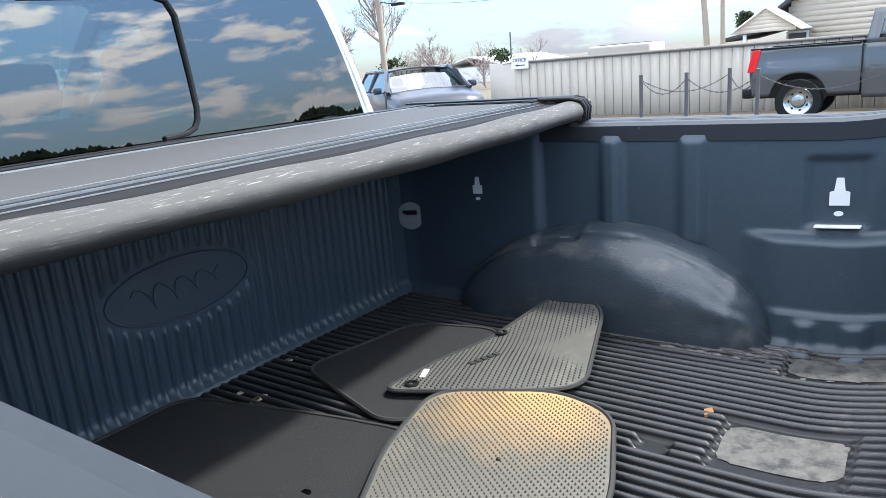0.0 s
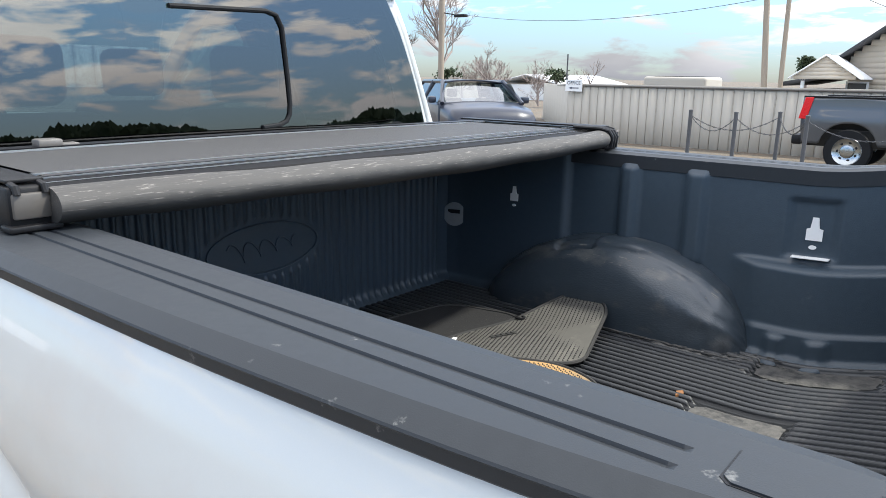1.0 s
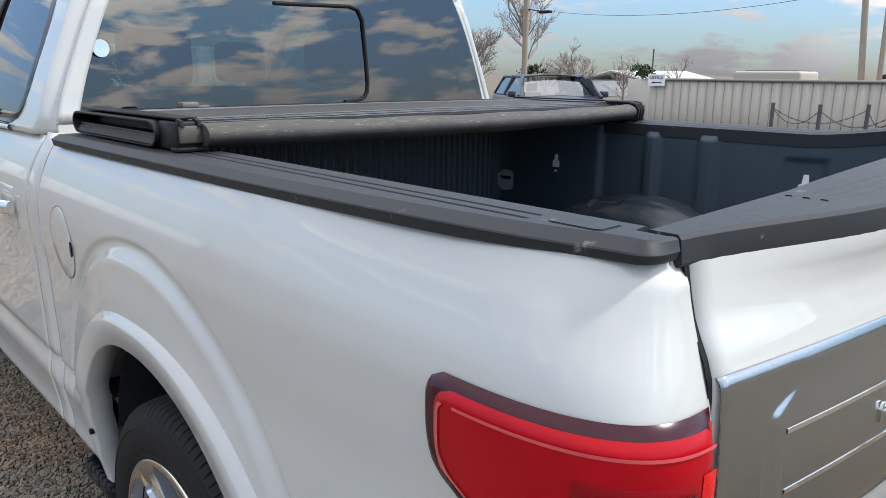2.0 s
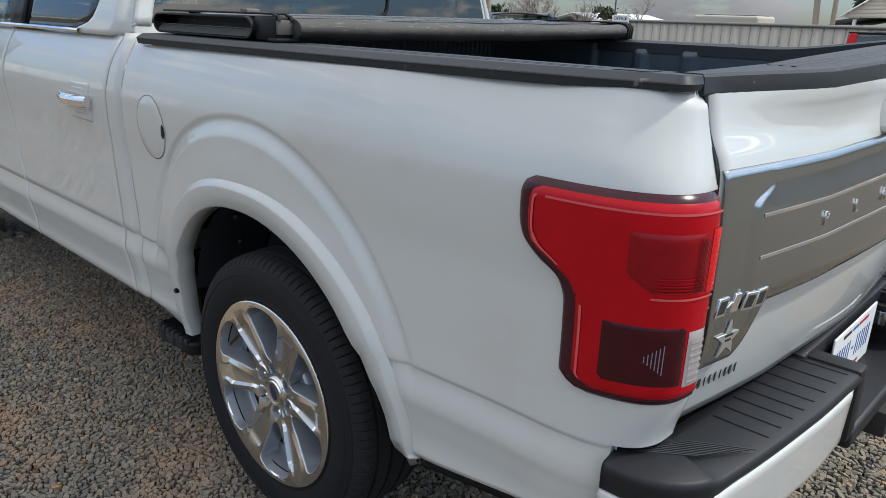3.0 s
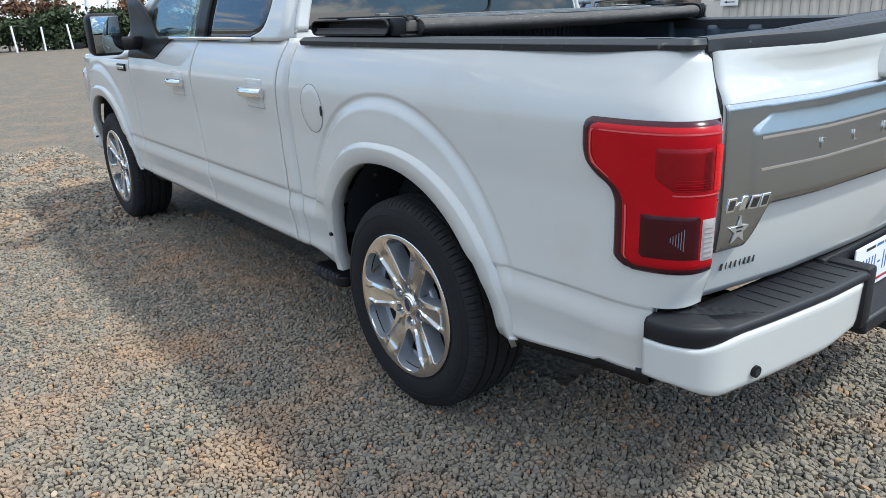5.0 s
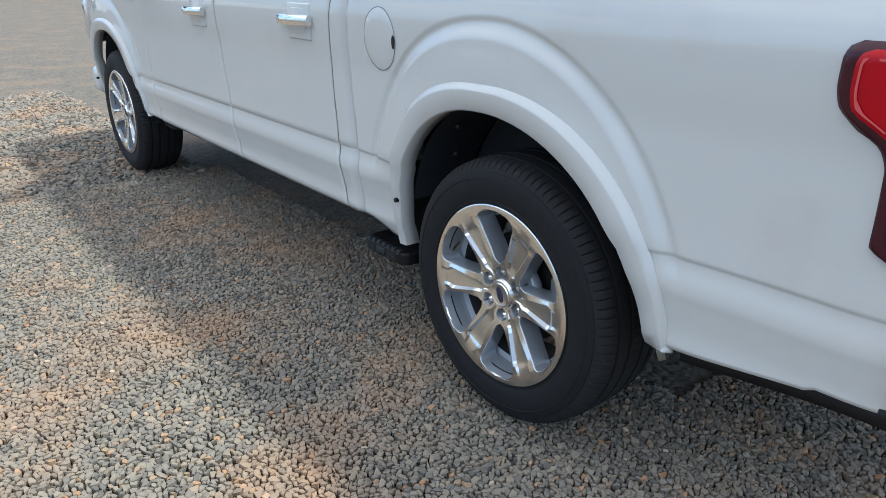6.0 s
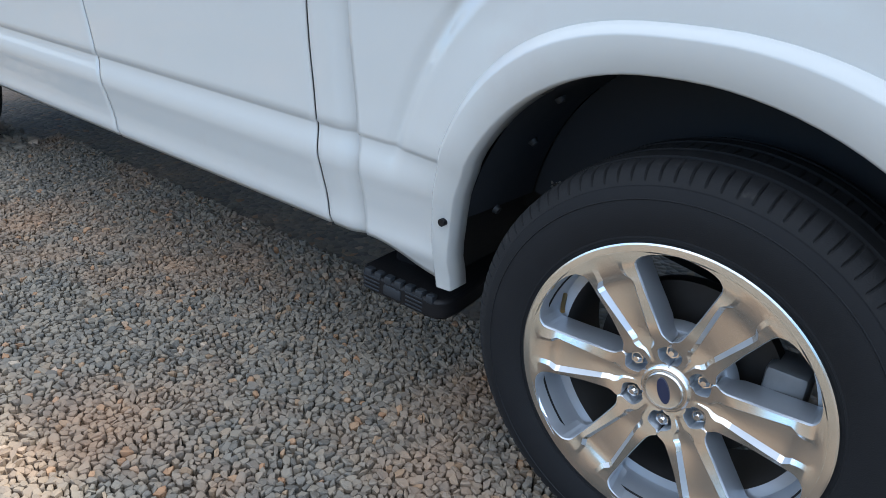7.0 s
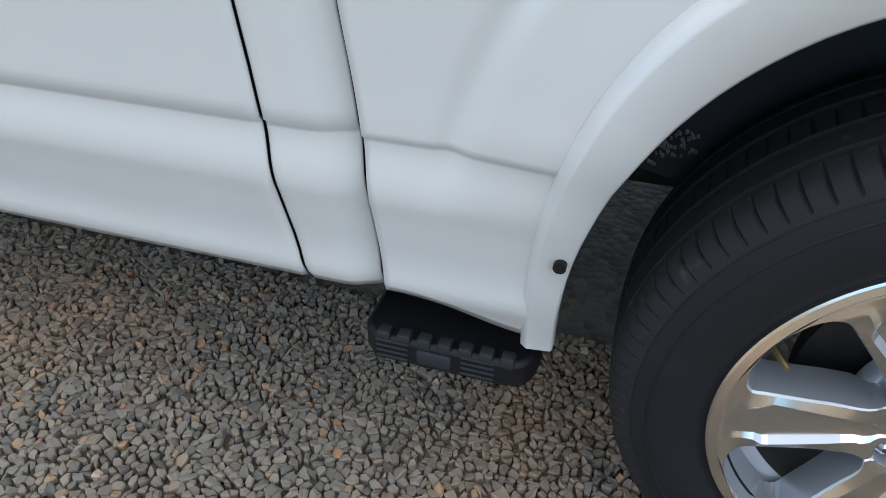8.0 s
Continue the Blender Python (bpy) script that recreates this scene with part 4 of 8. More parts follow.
# roof
bm = bmesh.new()
rows = []
for k in range(15):
    z = 1.90
    x = lerp(-1, 1, k / 14)
    rows.append([(x * 0.668, lerp(BACK(1.88) + 0.01, 2.06, t), 1.898 + 0.035 * (1 - x * x) * math.sin(math.pi * (0.15 + 0.8 * t)) ** 0.5) for t in span(0, 1, 14)])
sheet(bm, rows, flip=True)
part("roof", bm, PAINT, cab, solid=0.03)
# back of the cab: glass with a sliding middle pane
def back_strip(z0, z1, x0, x1, d=0.0, nx=10, nz=8, flat=None):
    bm = bmesh.new()
    rows = [[(lerp(x0(z), x1(z), t), (BACK(z) if flat is None else flat(z)) + d + 0.012 * (abs(lerp(x0(z), x1(z), t)) / 0.85) ** 4, z) for t in span(0, 1, nx)] for z in span(z0, z1, nz)]
    sheet(bm, rows, flip=False)
    return bm


GLASS_X = curve([(1.36, 0.855), (1.46, 0.826), (1.60, 0.776), (1.72, 0.722), (1.84, 0.652)])
part("back_panel", back_strip(0.60, 1.37, lambda z: -0.905, lambda z: 0.905), PAINT, cab, solid=-0.03)
part("back_header", back_strip(1.835, 1.905, lambda z: -HALF(z) + 0.03, lambda z: HALF(z) - 0.03), PAINT, cab, solid=-0.03)
for s in (-1, 1):
    part("back_pillar", back_strip(1.36, 1.84, lambda z: s * GLASS_X(z), lambda z: s * (HALF(z) - 0.035), nx=5, nz=16), PAINT, cab, solid=0.03)
rw = part("rear_window", back_strip(1.365, 1.838, lambda z: -GLASS_X(z) + 0.001, lambda z: GLASS_X(z) - 0.001, d=-0.004, nx=16, nz=14, flat=lambda z: lerp(BACK(1.50), BACK(1.80), (z - 1.50) / 0.30)), PRIVACY, cab,
          "dark tinted rear window with a sliding middle pane")
bm = bmesh.new()
pts = []
for x, z in ((-0.17, 1.735), (0.145, 1.745), (0.182, 1.735), (0.200, 1.70), (0.208, 1.55), (0.210, 1.47), (0.205, 1.440), (0.192, 1.420), (0.165, 1.409), (0.10, 1.404)):
    pts.append((x - 0.016, BACK(z) - 0.006, z + 0.004))
tube(bm, pts, 0.0068, 8)
part("slider_seal", bm, TYRE, rw, "black rubber seal of the sliding pane")
bm = bmesh.new()
slab(bm, [(0.025 * math.cos(a), 0.025 * math.sin(a)) for a in (2 * math.pi * k / 28 for k in range(28))], 0.0015,
     Matrix.Translation((-0.764, BACK(1.575) - 0.006, 1.575)) @ Matrix.Rotation(radians(9), 4, "Z") @ Matrix.Rotation(math.pi / 2, 4, "X"))
part("round_sticker", bm, surface("pale_blue_sticker", (0.35, 0.52, 0.62), (0.62, 0.72, 0.76), scale=40, rough=0.4), rw, "round pale blue sticker")
bm = bmesh.new()
rbox(bm, -0.025, 0.025, BACK(1.865) - 0.012, BACK(1.865) + 0.01, 1.855, 1.872, 0.004)
part("high_brake_lamp", bm, RED_DARK, cab)
bm = bmesh.new()
rows = [[(x, WSHIELD(z) + 0.03 * (1 - (x / 0.9) ** 2) - 0.01, z) for x in span(-HALF(z) + 0.02, HALF(z) - 0.02, 10)] for z in span(1.335, 1.88, 10)]
sheet(bm, rows)
part("windscreen", bm, CLEAR, cab, "clear windscreen")
# seats and headrests seen through the glass
for x in (-0.40, 0.40):
    for y, z0 in ((1.30, 0.75), (2.15, 0.75)):
        bm = bmesh.new()
        rbox(bm, x - 0.26, x + 0.26, y - 0.06, y + 0.10, z0, 1.44, 0.06, 3)
        seat = part("seat_back", bm, INTERIOR, truck, "dark seat back with a headrest")
        bm = bmesh.new()
        rbox(bm, x - 0.135, x + 0.135, y - 0.04, y + 0.07, 1.46, 1.665, 0.045, 4)
        part("headrest", bm, INTERIOR, seat)
bm = bmesh.new()
rbox(bm, -0.85, 0.85, 2.75, 3.05, 1.05, 1.33, 0.06, 3)
part("dashboard", bm, INTERIOR, truck)
bm = bmesh.new()
rbox(bm, -0.86, 0.86, 0.80, 3.0, 0.55, 0.60, 0.01)
part("cab_floor", bm, INTERIOR, truck)

# ---- pickup truck: front end ----
bm = bmesh.new()
rows = []
for y in span(3.0, 4.58, 16):
    row = []
    for x in span(-1, 1, 12):
        w = outboard(y, 1.20) - 0.012
        z = 1.20 + 0.10 * (1 - x * x) ** 0.6 - 0.10 * smooth(4.0, 4.62, y) - 0.02 * abs(x) ** 6
        row.append((x * w, y, z + 0.03 * smooth(3.5, 3.0, y)))
    rows.append(row)
sheet(bm, rows)
part("bonnet", bm, PAINT, truck, solid=-0.03)
bm = bmesh.new()
rbox(bm, -0.80, 0.80, 4.50, 4.60, 0.62, 1.13, 0.05, 3)
grille = part("grille", bm, SATIN, truck, "silver front grille")
bm = bmesh.new()
for k in range(5):
    rbox(bm, -0.70, 0.70, 4.595, 4.615, 0.70 + k * 0.08, 0.735 + k * 0.08, 0.008)
part("grille_bar", bm, CHROME, grille)
bm = bmesh.new()
rbox(bm, -0.93, 0.93, 4.42, 4.66, 0.42, 0.62, 0.06, 3)
part("front_bumper", bm, PAINT, truck)
for s in (-1, 1):
    bm = bmesh.new()
    rbox(bm, s * 0.70, s * 0.93, 4.36, 4.58, 0.80, 1.10, 0.05, 3)
    part("headlamp", bm, LENS_WHITE, truck)
    bm = bmesh.new()
    rbox(bm, s * 0.985, s * 1.003, 3.03, 3.20, 1.130, 1.175, 0.004)
    bd = part("fender_badge", bm, BLACK, truck, "black badge with chrome bars")
    for k in range(4):
        bm = bmesh.new()
        rbox(bm, s * 0.998, s * 1.0065, 3.045 + k * 0.036, 3.068 + k * 0.036, 1.142, 1.164, 0.002)
        part("badge_bar", bm, CHROME, bd)

# ---- pickup truck: under the body ----
bm = bmesh.new()
for x in (-0.5, 0.5):
    rbox(bm, x - 0.045, x + 0.045, -1.05, 4.4, 0.45, 0.60, 0.01)
part("chassis_rail", bm, DARK, truck)
bm = bmesh.new()
tube(bm, [(-0.78, 0, 0.40), (0.78, 0, 0.40)], 0.045, 12)
tube(bm, [(0, -0.14, 0.40), (0, 0.16, 0.40)], 0.15, 14)
part("rear_axle", bm, DARK, truck)
bm = bmesh.new()
rbox(bm, -0.45, 0.45, 0.35, 3.3, 0.46, 0.52, 0.02)
rbox(bm, -0.86, -0.55, 1.0, 2.6, 0.40, 0.62, 0.03)
rbox(bm, -0.60, 0.60, -1.0, 0.66, 0.68, 0.74, 0.01)
for x in (-0.66, 0.66):
    rbox(bm, x - 0.21, x + 0.21, 0.575, 0.60, 0.35, 0.66, 0.01)
part("underbody", bm, DARK, truck)
bm = bmesh.new()
rbox(bm, -0.85, 0.85, 3.1, 4.4, 0.35, 0.50, 0.02)
rbox(bm, -0.62, 0.62, 3.1, 4.4, 0.45, 1.1, 0.02)
part("engine_bay", bm, DARK, truck)
bm = bmesh.new()
tube(bm, [(0.35, -0.6, 0.48), (0.35, -0.9, 0.50), (0.55, -1.02, 0.49)], 0.04, 12)
part("tailpipe", bm, DARK, truck)
# folding step behind the cab
bm = bmesh.new()
slab(bm, [(-0.957, 0.545), (-0.953, 0.520), (-0.935, 0.503), (-0.90, 0.497), (-0.83, 0.501), (-0.72, 0.519), (-0.62, 0.55), (-0.62, 0.74), (-0.80, 0.765), (-0.93, 0.762), (-0.957, 0.738)], 0.048, Matrix.Translation((0, 0, 0.315)))
st = part("bed_step", bm, BLACK, truck, "black ribbed folding step", bevel=0.008)
for k in range(7):
    bm = bmesh.new()
    rbox(bm, -0.9575, -0.938, 0.527 + k * 0.031, 0.547 + k * 0.031, 0.352, 0.372, 0.003)
    part("step_tooth", bm, TRIM, st)
for k in range(4):
    for y0, y1 in ((0.555, 0.605), (0.685, 0.735)):
        bm = bmesh.new()
        rbox(bm, -0.959, -0.950, y0, y1, 0.324 + k * 0.010, 0.328 + k * 0.010, 0.001)
        part("step_rib", bm, TRIM, st)
bm = bmesh.new()
rbox(bm, -0.961, -0.94, 0.618, 0.672, 0.325, 0.352, 0.005)
part("step_latch", bm, TRIM, st)
bm = bmesh.new()
rbox(bm, -0.86, -0.72, 0.66, 0.73, 0.34, 0.47, 0.015)
part("step_bracket", bm, BLACK, st)


# ---- pickup truck: tailgate, lamps, bumper ----
GATE_Z = curve([(0.70, 0.045), (0.80, 0.022), (0.93, 0.004), (1.10, 0.0), (1.185, 0.002), (1.215, 0.010), (1.255, 0.028), (1.285, 0.036), (1.31, 0.041), (1.332, 0.045)])
# away from the ends the top is scooped out under an overhanging lip
GATE_MID = curve([(0.70, 0.045), (0.80, 0.022), (0.93, 0.004), (1.10, 0.0), (1.190, 0.002), (1.205, 0.005), (1.235, 0.0135), (1.262, 0.0175), (1.285, 0.0160), (1.300, 0.0130), (1.312, 0.0125), (1.332, 0.0150)])


def gate_y(x, z):
    g = -1.100 - 0.100 * (1 - (min(abs(x), 0.82) / 0.82) ** 1.6)
    return g + lerp(GATE_Z(z), GATE_MID(z), smooth(0.80, 0.45, abs(x)))


bm = bmesh.new()
rows = [[(x, gate_y(x, z), z) for x in span(-0.8115, 0.8115, 48)] for z in span(0.70, 1.17, 24) + span(1.18, 1.322, 34)]
sheet(bm, rows)
gate = part("tailgate", bm, PAINT, truck, "closed white tailgate with a brushed metal band", solid=0.03)
bm = bmesh.new()
rows = []
for x in span(-0.828, 0.828, 48):
    e = 0.004 * (1 - (x / 0.82) ** 2)
    y = gate_y(x, 1.322) - 0.001
    row = [(x, y + 0.010, 1.312), (x, y + 0.001, 1.3165), (x, y, 1.320), (x, y + 0.003, 1.3450 + e), (x, y + 0.007, 1.3505 + e), (x, -1.018, 1.3505 + e), (x, -1.013, 1.346 + e), (x, -1.012, 1.30)]
    rows.append(row)
vs = sheet(bm, rows, flip=True)
bm.faces.new(vs[0][::-1]), bm.faces.new(vs[-1])
cp = part("tailgate_cap", bm, TRIM, gate, "black plastic cap along the tailgate top", sharp=22)
for d in (0.055, 0.078, 0.101):
    bm = bmesh.new()
    rows = [[(x, gate_y(x, 1.33) + d + w, 1.3497 + 0.004 * (1 - (x / 0.82) ** 2) + h) for x in span(-0.50, 0.50, 24)] for w, h in ((-0.006, 0), (-0.004, 0.0022), (0.004, 0.0022), (0.006, 0))]
    sheet(bm, rows)
    part("cap_ridge", bm, TRIM, cp)
bm = bmesh.new()
rbox(bm, -0.795, 0.795, -1.030, -1.006, 0.80, 1.343, 0.006)
part("tailgate_liner", bm, LINER, gate, "black inner face of the tailgate")
# metal band
def band_low(x):
    return lerp(0.940, 0.838, smooth(0.640, 0.722, abs(x)))


BAND_TOP = 1.198
BAND = curve([(0.940, 0.0), (0.9435, 0.020), (0.965, 0.0245), (1.035, 0.0205), (1.112, 0.0150), (1.120, 0.0145), (1.123, 0.0138), (1.164, 0.0062), (1.168, 0.0058), (1.1840, 0.0050), (1.1865, 0.0046), (1.198, 0.0)])


def band_out(x, t):
    """How far the band stands out: a long raised field along the middle, flat towards its ends."""
    z = lerp(band_low(x), BAND_TOP, t)
    zz = 0.940 + (z - band_low(x)) if z - band_low(x) < 0.02 else max(z, 0.96)
    end = 0.722 - 0.055 * smooth(1.128, 1.166, z)
    return lerp(BAND(zz), min(BAND(zz), 0.0135 - 0.045 * (z - 0.98)), smooth(end - 0.014, end + 0.006, abs(x)))


bm = bmesh.new()
xs = sorted(set(round(q * f, 4) for f in (-1, 1) for q in span(0.0, 0.62, 24) + span(0.63, 0.735, 24) + span(0.74, 0.8105, 5)))
rows = [[(x, gate_y(x, lerp(band_low(x), BAND_TOP, t)) - 0.001 - band_out(x, t), lerp(band_low(x), BAND_TOP, t)) for x in xs] for t in sorted(set(span(0, 0.66, 16) + span(0.67, 1, 34) + [0.007, 0.014]))]
sheet(bm, rows)
band = part("metal_band", bm, SATIN, gate, "satin grey metal band with bright letters and lines", sharp=14, solid=-0.003)


def on_band(x, z, d=0.0):
    t = (z - band_low(x)) / (BAND_TOP - band_low(x))
    return Vector((x, gate_y(x, z) - 0.001 - band_out(x, min(1, max(0, t))) - d, z))


for z in (1.035, 1.112):
    for x0, x1 in ((-0.70, 0.70),):
        bm = bmesh.new()
        rows = [[on_band(x, z + dz, d) for x in span(x0, x1, 40)] for dz, d in ((-0.0045, -0.001), (-0.003, 0.004), (0.003, 0.004), (0.0045, -0.001))]
        sheet(bm, rows)
        part("bright_line", bm, CHROME, band)
for k, char in enumerate("PLATINUM"):
    x = (-0.468, -0.334, -0.203, -0.070, 0.045, 0.170, 0.306, 0.440)[k]
    glyph = bpy.data.curves.new("letter", "FONT")
    glyph.body, glyph.size, glyph.align_x, glyph.extrude, glyph.offset = char, 0.044, "CENTER", 0.0018, -0.0012
    was = new("letter", glyph)
    me = bpy.data.meshes.new_from_object(was)
    bpy.data.objects.remove(was)
    c = on_band(x, 1.058, 0.0042)
    me.transform(Matrix.Translation(c) @ Matrix.Rotation(math.atan2(gate_y(x + 0.02, 1.06) - gate_y(x - 0.02, 1.06), 0.04), 4, "Z") @ Matrix.Rotation(math.pi / 2, 4, "X"))
    me.materials.clear()
    me.materials.append(CHROME)
    sub("raised_letter", me, band)


def band_frame(x, z, d):
    """Axes that lie in the band at a place: along, up, out."""
    o = on_band(x, z, d)
    ex = (on_band(x + 0.02, z, d) - on_band(x - 0.02, z, d)).normalized()
    ez = (on_band(x, z + 0.02, d) - on_band(x, z - 0.02, d)).normalized()
    n = ex.cross(ez).normalized()
    ez = n.cross(ex)
    return Matrix(((ex.x, ez.x, n.x, o.x), (ex.y, ez.y, n.y, o.y), (ex.z, ez.z, n.z, o.z), (0, 0, 0, 1)))


for w, x in ((0.030, -0.782), (0.012, -0.757), (0.018, -0.739), (0.028, -0.712), (0.030, -0.678)):
    m = band_frame(x, 0.957, 0.001)
    h = 0.017 if w > 0.013 else 0.004
    bm = bmesh.new()
    slab(bm, [(-w / 2 - 0.005, -h), (w / 2 - 0.005, -h), (w / 2 + 0.005, h), (-w / 2 + 0.005, h)], 0.005, m)
    block = part("badge_block", bm, CHROME, band, "chrome raised badge block", bevel=0.0012)
    if w > 0.02:
        bm = bmesh.new()
        slab(bm, [(-w / 2 + 0.001, -h + 0.0055), (w / 2 - 0.009, -h + 0.0055), (w / 2 - 0.001, h - 0.0055), (-w / 2 + 0.009, h - 0.0055)], 0.0054, m)
        part("badge_hollow", bm, DARK, block)
bm = bmesh.new()
star = []
for k in range(10):
    r = 0.040 if k % 2 == 0 else 0.016
    a = math.pi / 2 + math.pi * k / 5
    star.append((r * math.cos(a), r * math.sin(a)))
slab(bm, star, 0.004, band_frame(-0.748, 0.888, 0.003))
sticker = part("star_sticker", bm, surface("pale_star", (0.42, 0.42, 0.40), (0.5, 0.5, 0.48), scale=60, rough=0.4, metal=0.6), band, "small star-shaped sticker", bevel=0.0008)
for z, w in ((0.897, 0.013), (0.887, 0.009)):
    bm = bmesh.new()
    slab(bm, [(-w, -0.0022), (w, -0.0022), (w, 0.0022), (-w, 0.0022)], 0.0046, band_frame(-0.748, z, 0.003))
    part("sticker_letter_bar", bm, DARK, sticker)
for k in range(8):
    x = -0.742 + k * 0.0172
    c = Vector((x, gate_y(x, 0.779) - 0.001, 0.779))
    bm = bmesh.new()
    w = (0.0045, 0.0015, 0.0030, 0.0030, 0.0015, 0.0036, 0.0045, 0.0030)[k]
    slab(bm, [(-w - 0.002, -0.009), (w - 0.002, -0.009), (w + 0.002, 0.009), (-w + 0.002, 0.009)], 0.0015, Matrix.Translation(c) @ Matrix.Rotation(math.pi / 2, 4, "X"))
    part("dealer_letter_bar", bm, INTERIOR, gate)
# handle
bm = bmesh.new()
yb = gate_y(0, 1.25) - 0.008
slab(bm, [(-0.150, 1.203), (0.150, 1.203), (0.157, 1.215), (0.130, 1.302), (0.118, 1.318), (-0.118, 1.318), (-0.130, 1.302), (-0.157, 1.215)], 0.048,
     Matrix.Translation((0, -1.165, 0)) @ Matrix.Rotation(math.pi / 2, 4, "X"), 0.93)
hb = part("handle_bezel", bm, PAINT, gate, "white tailgate handle surround with a lock", bevel=0.007)
bm = bmesh.new()
rbox(bm, -0.112, 0.112, -1.222, -1.185, 1.285, 1.314, 0.006)
part("handle_bar", bm, CHROME, hb, "chrome pull bar")
bm = bmesh.new()
rbox(bm, -0.095, 0.095, -1.2155, -1.20, 1.243, 1.270, 0.006)
part("handle_recess", bm, BLACK, hb)
bm = bmesh.new()
tube(bm, [(0, -1.20, 1.236), (0, -1.226, 1.236)], 0.020, 20)
part("lock", bm, PAINT, hb)
bm = bmesh.new()
tube(bm, [(0, -1.224, 1.236), (0, -1.229, 1.236)], 0.009, 16)
part("key_cylinder", bm, BLACK, hb)
for piece in [hb] + list(hb.children):
    piece.data.transform(Matrix.Translation((-0.062, 0, -0.004)))

# ---- tail lamps ----
def lamp_point(s, u, z, d=0.0):
    """A point on the rear corner, d metres proud of the paint. u runs past the corner's start along the side below 0."""
    def at(q):
        if q < 0:
            y = CORNER_Y - q * 0.36
            return Vector((outboard(y, z), y))
        return Vector(corner(min(q, 1.0), z))
    p = at(u)
    t = (at(min(u + 0.03, 1.0)) - at(min(u + 0.03, 1.0) - 0.06)).normalized()
    n = Vector((-t.y, t.x))
    if n.x < 0 and n.y > 0:
        n = -n
    if n.dot(Vector((1, -0.6))) < 0:
        n = -n
    p = p + n * d
    return Vector((s * p.x, p.y, z))


LAMP_EDGE = curve([(0.798, 0.27), (0.808, 0.18), (0.830, 0.105), (0.86, 0.105), (0.96, 0.100), (0.995, 0.075), (1.03, -0.015), (1.065, -0.10), (1.10, -0.118), (1.14, -0.115), (1.162, -0.092), (1.172, -0.04)])


def lamp_patch(name, s, mat, parent, z0, z1, ua, ub, d, label="", n=22, m=18, rim=0.004):
    bm = bmesh.new()
    rows = []
    for i, t in enumerate(span(0, 1, m)):
        z = lerp(z0, z1, t)
        ez = min(t, 1 - t) * (z1 - z0)
        row = []
        for v in span(0, 1, n):
            u = lerp(ua(z), ub(z), v)
            eu = min(v, 1 - v) * 0.40 * (ub(z) - ua(z))
            row.append(lamp_point(s, u, z, d - rim * 2.2 * (1 - smooth(0.0, 0.012, min(ez, eu)))))
        rows.append(row)
    sheet(bm, rows, flip=s < 0)
    return part(name, bm, mat, parent, label, sharp=70)


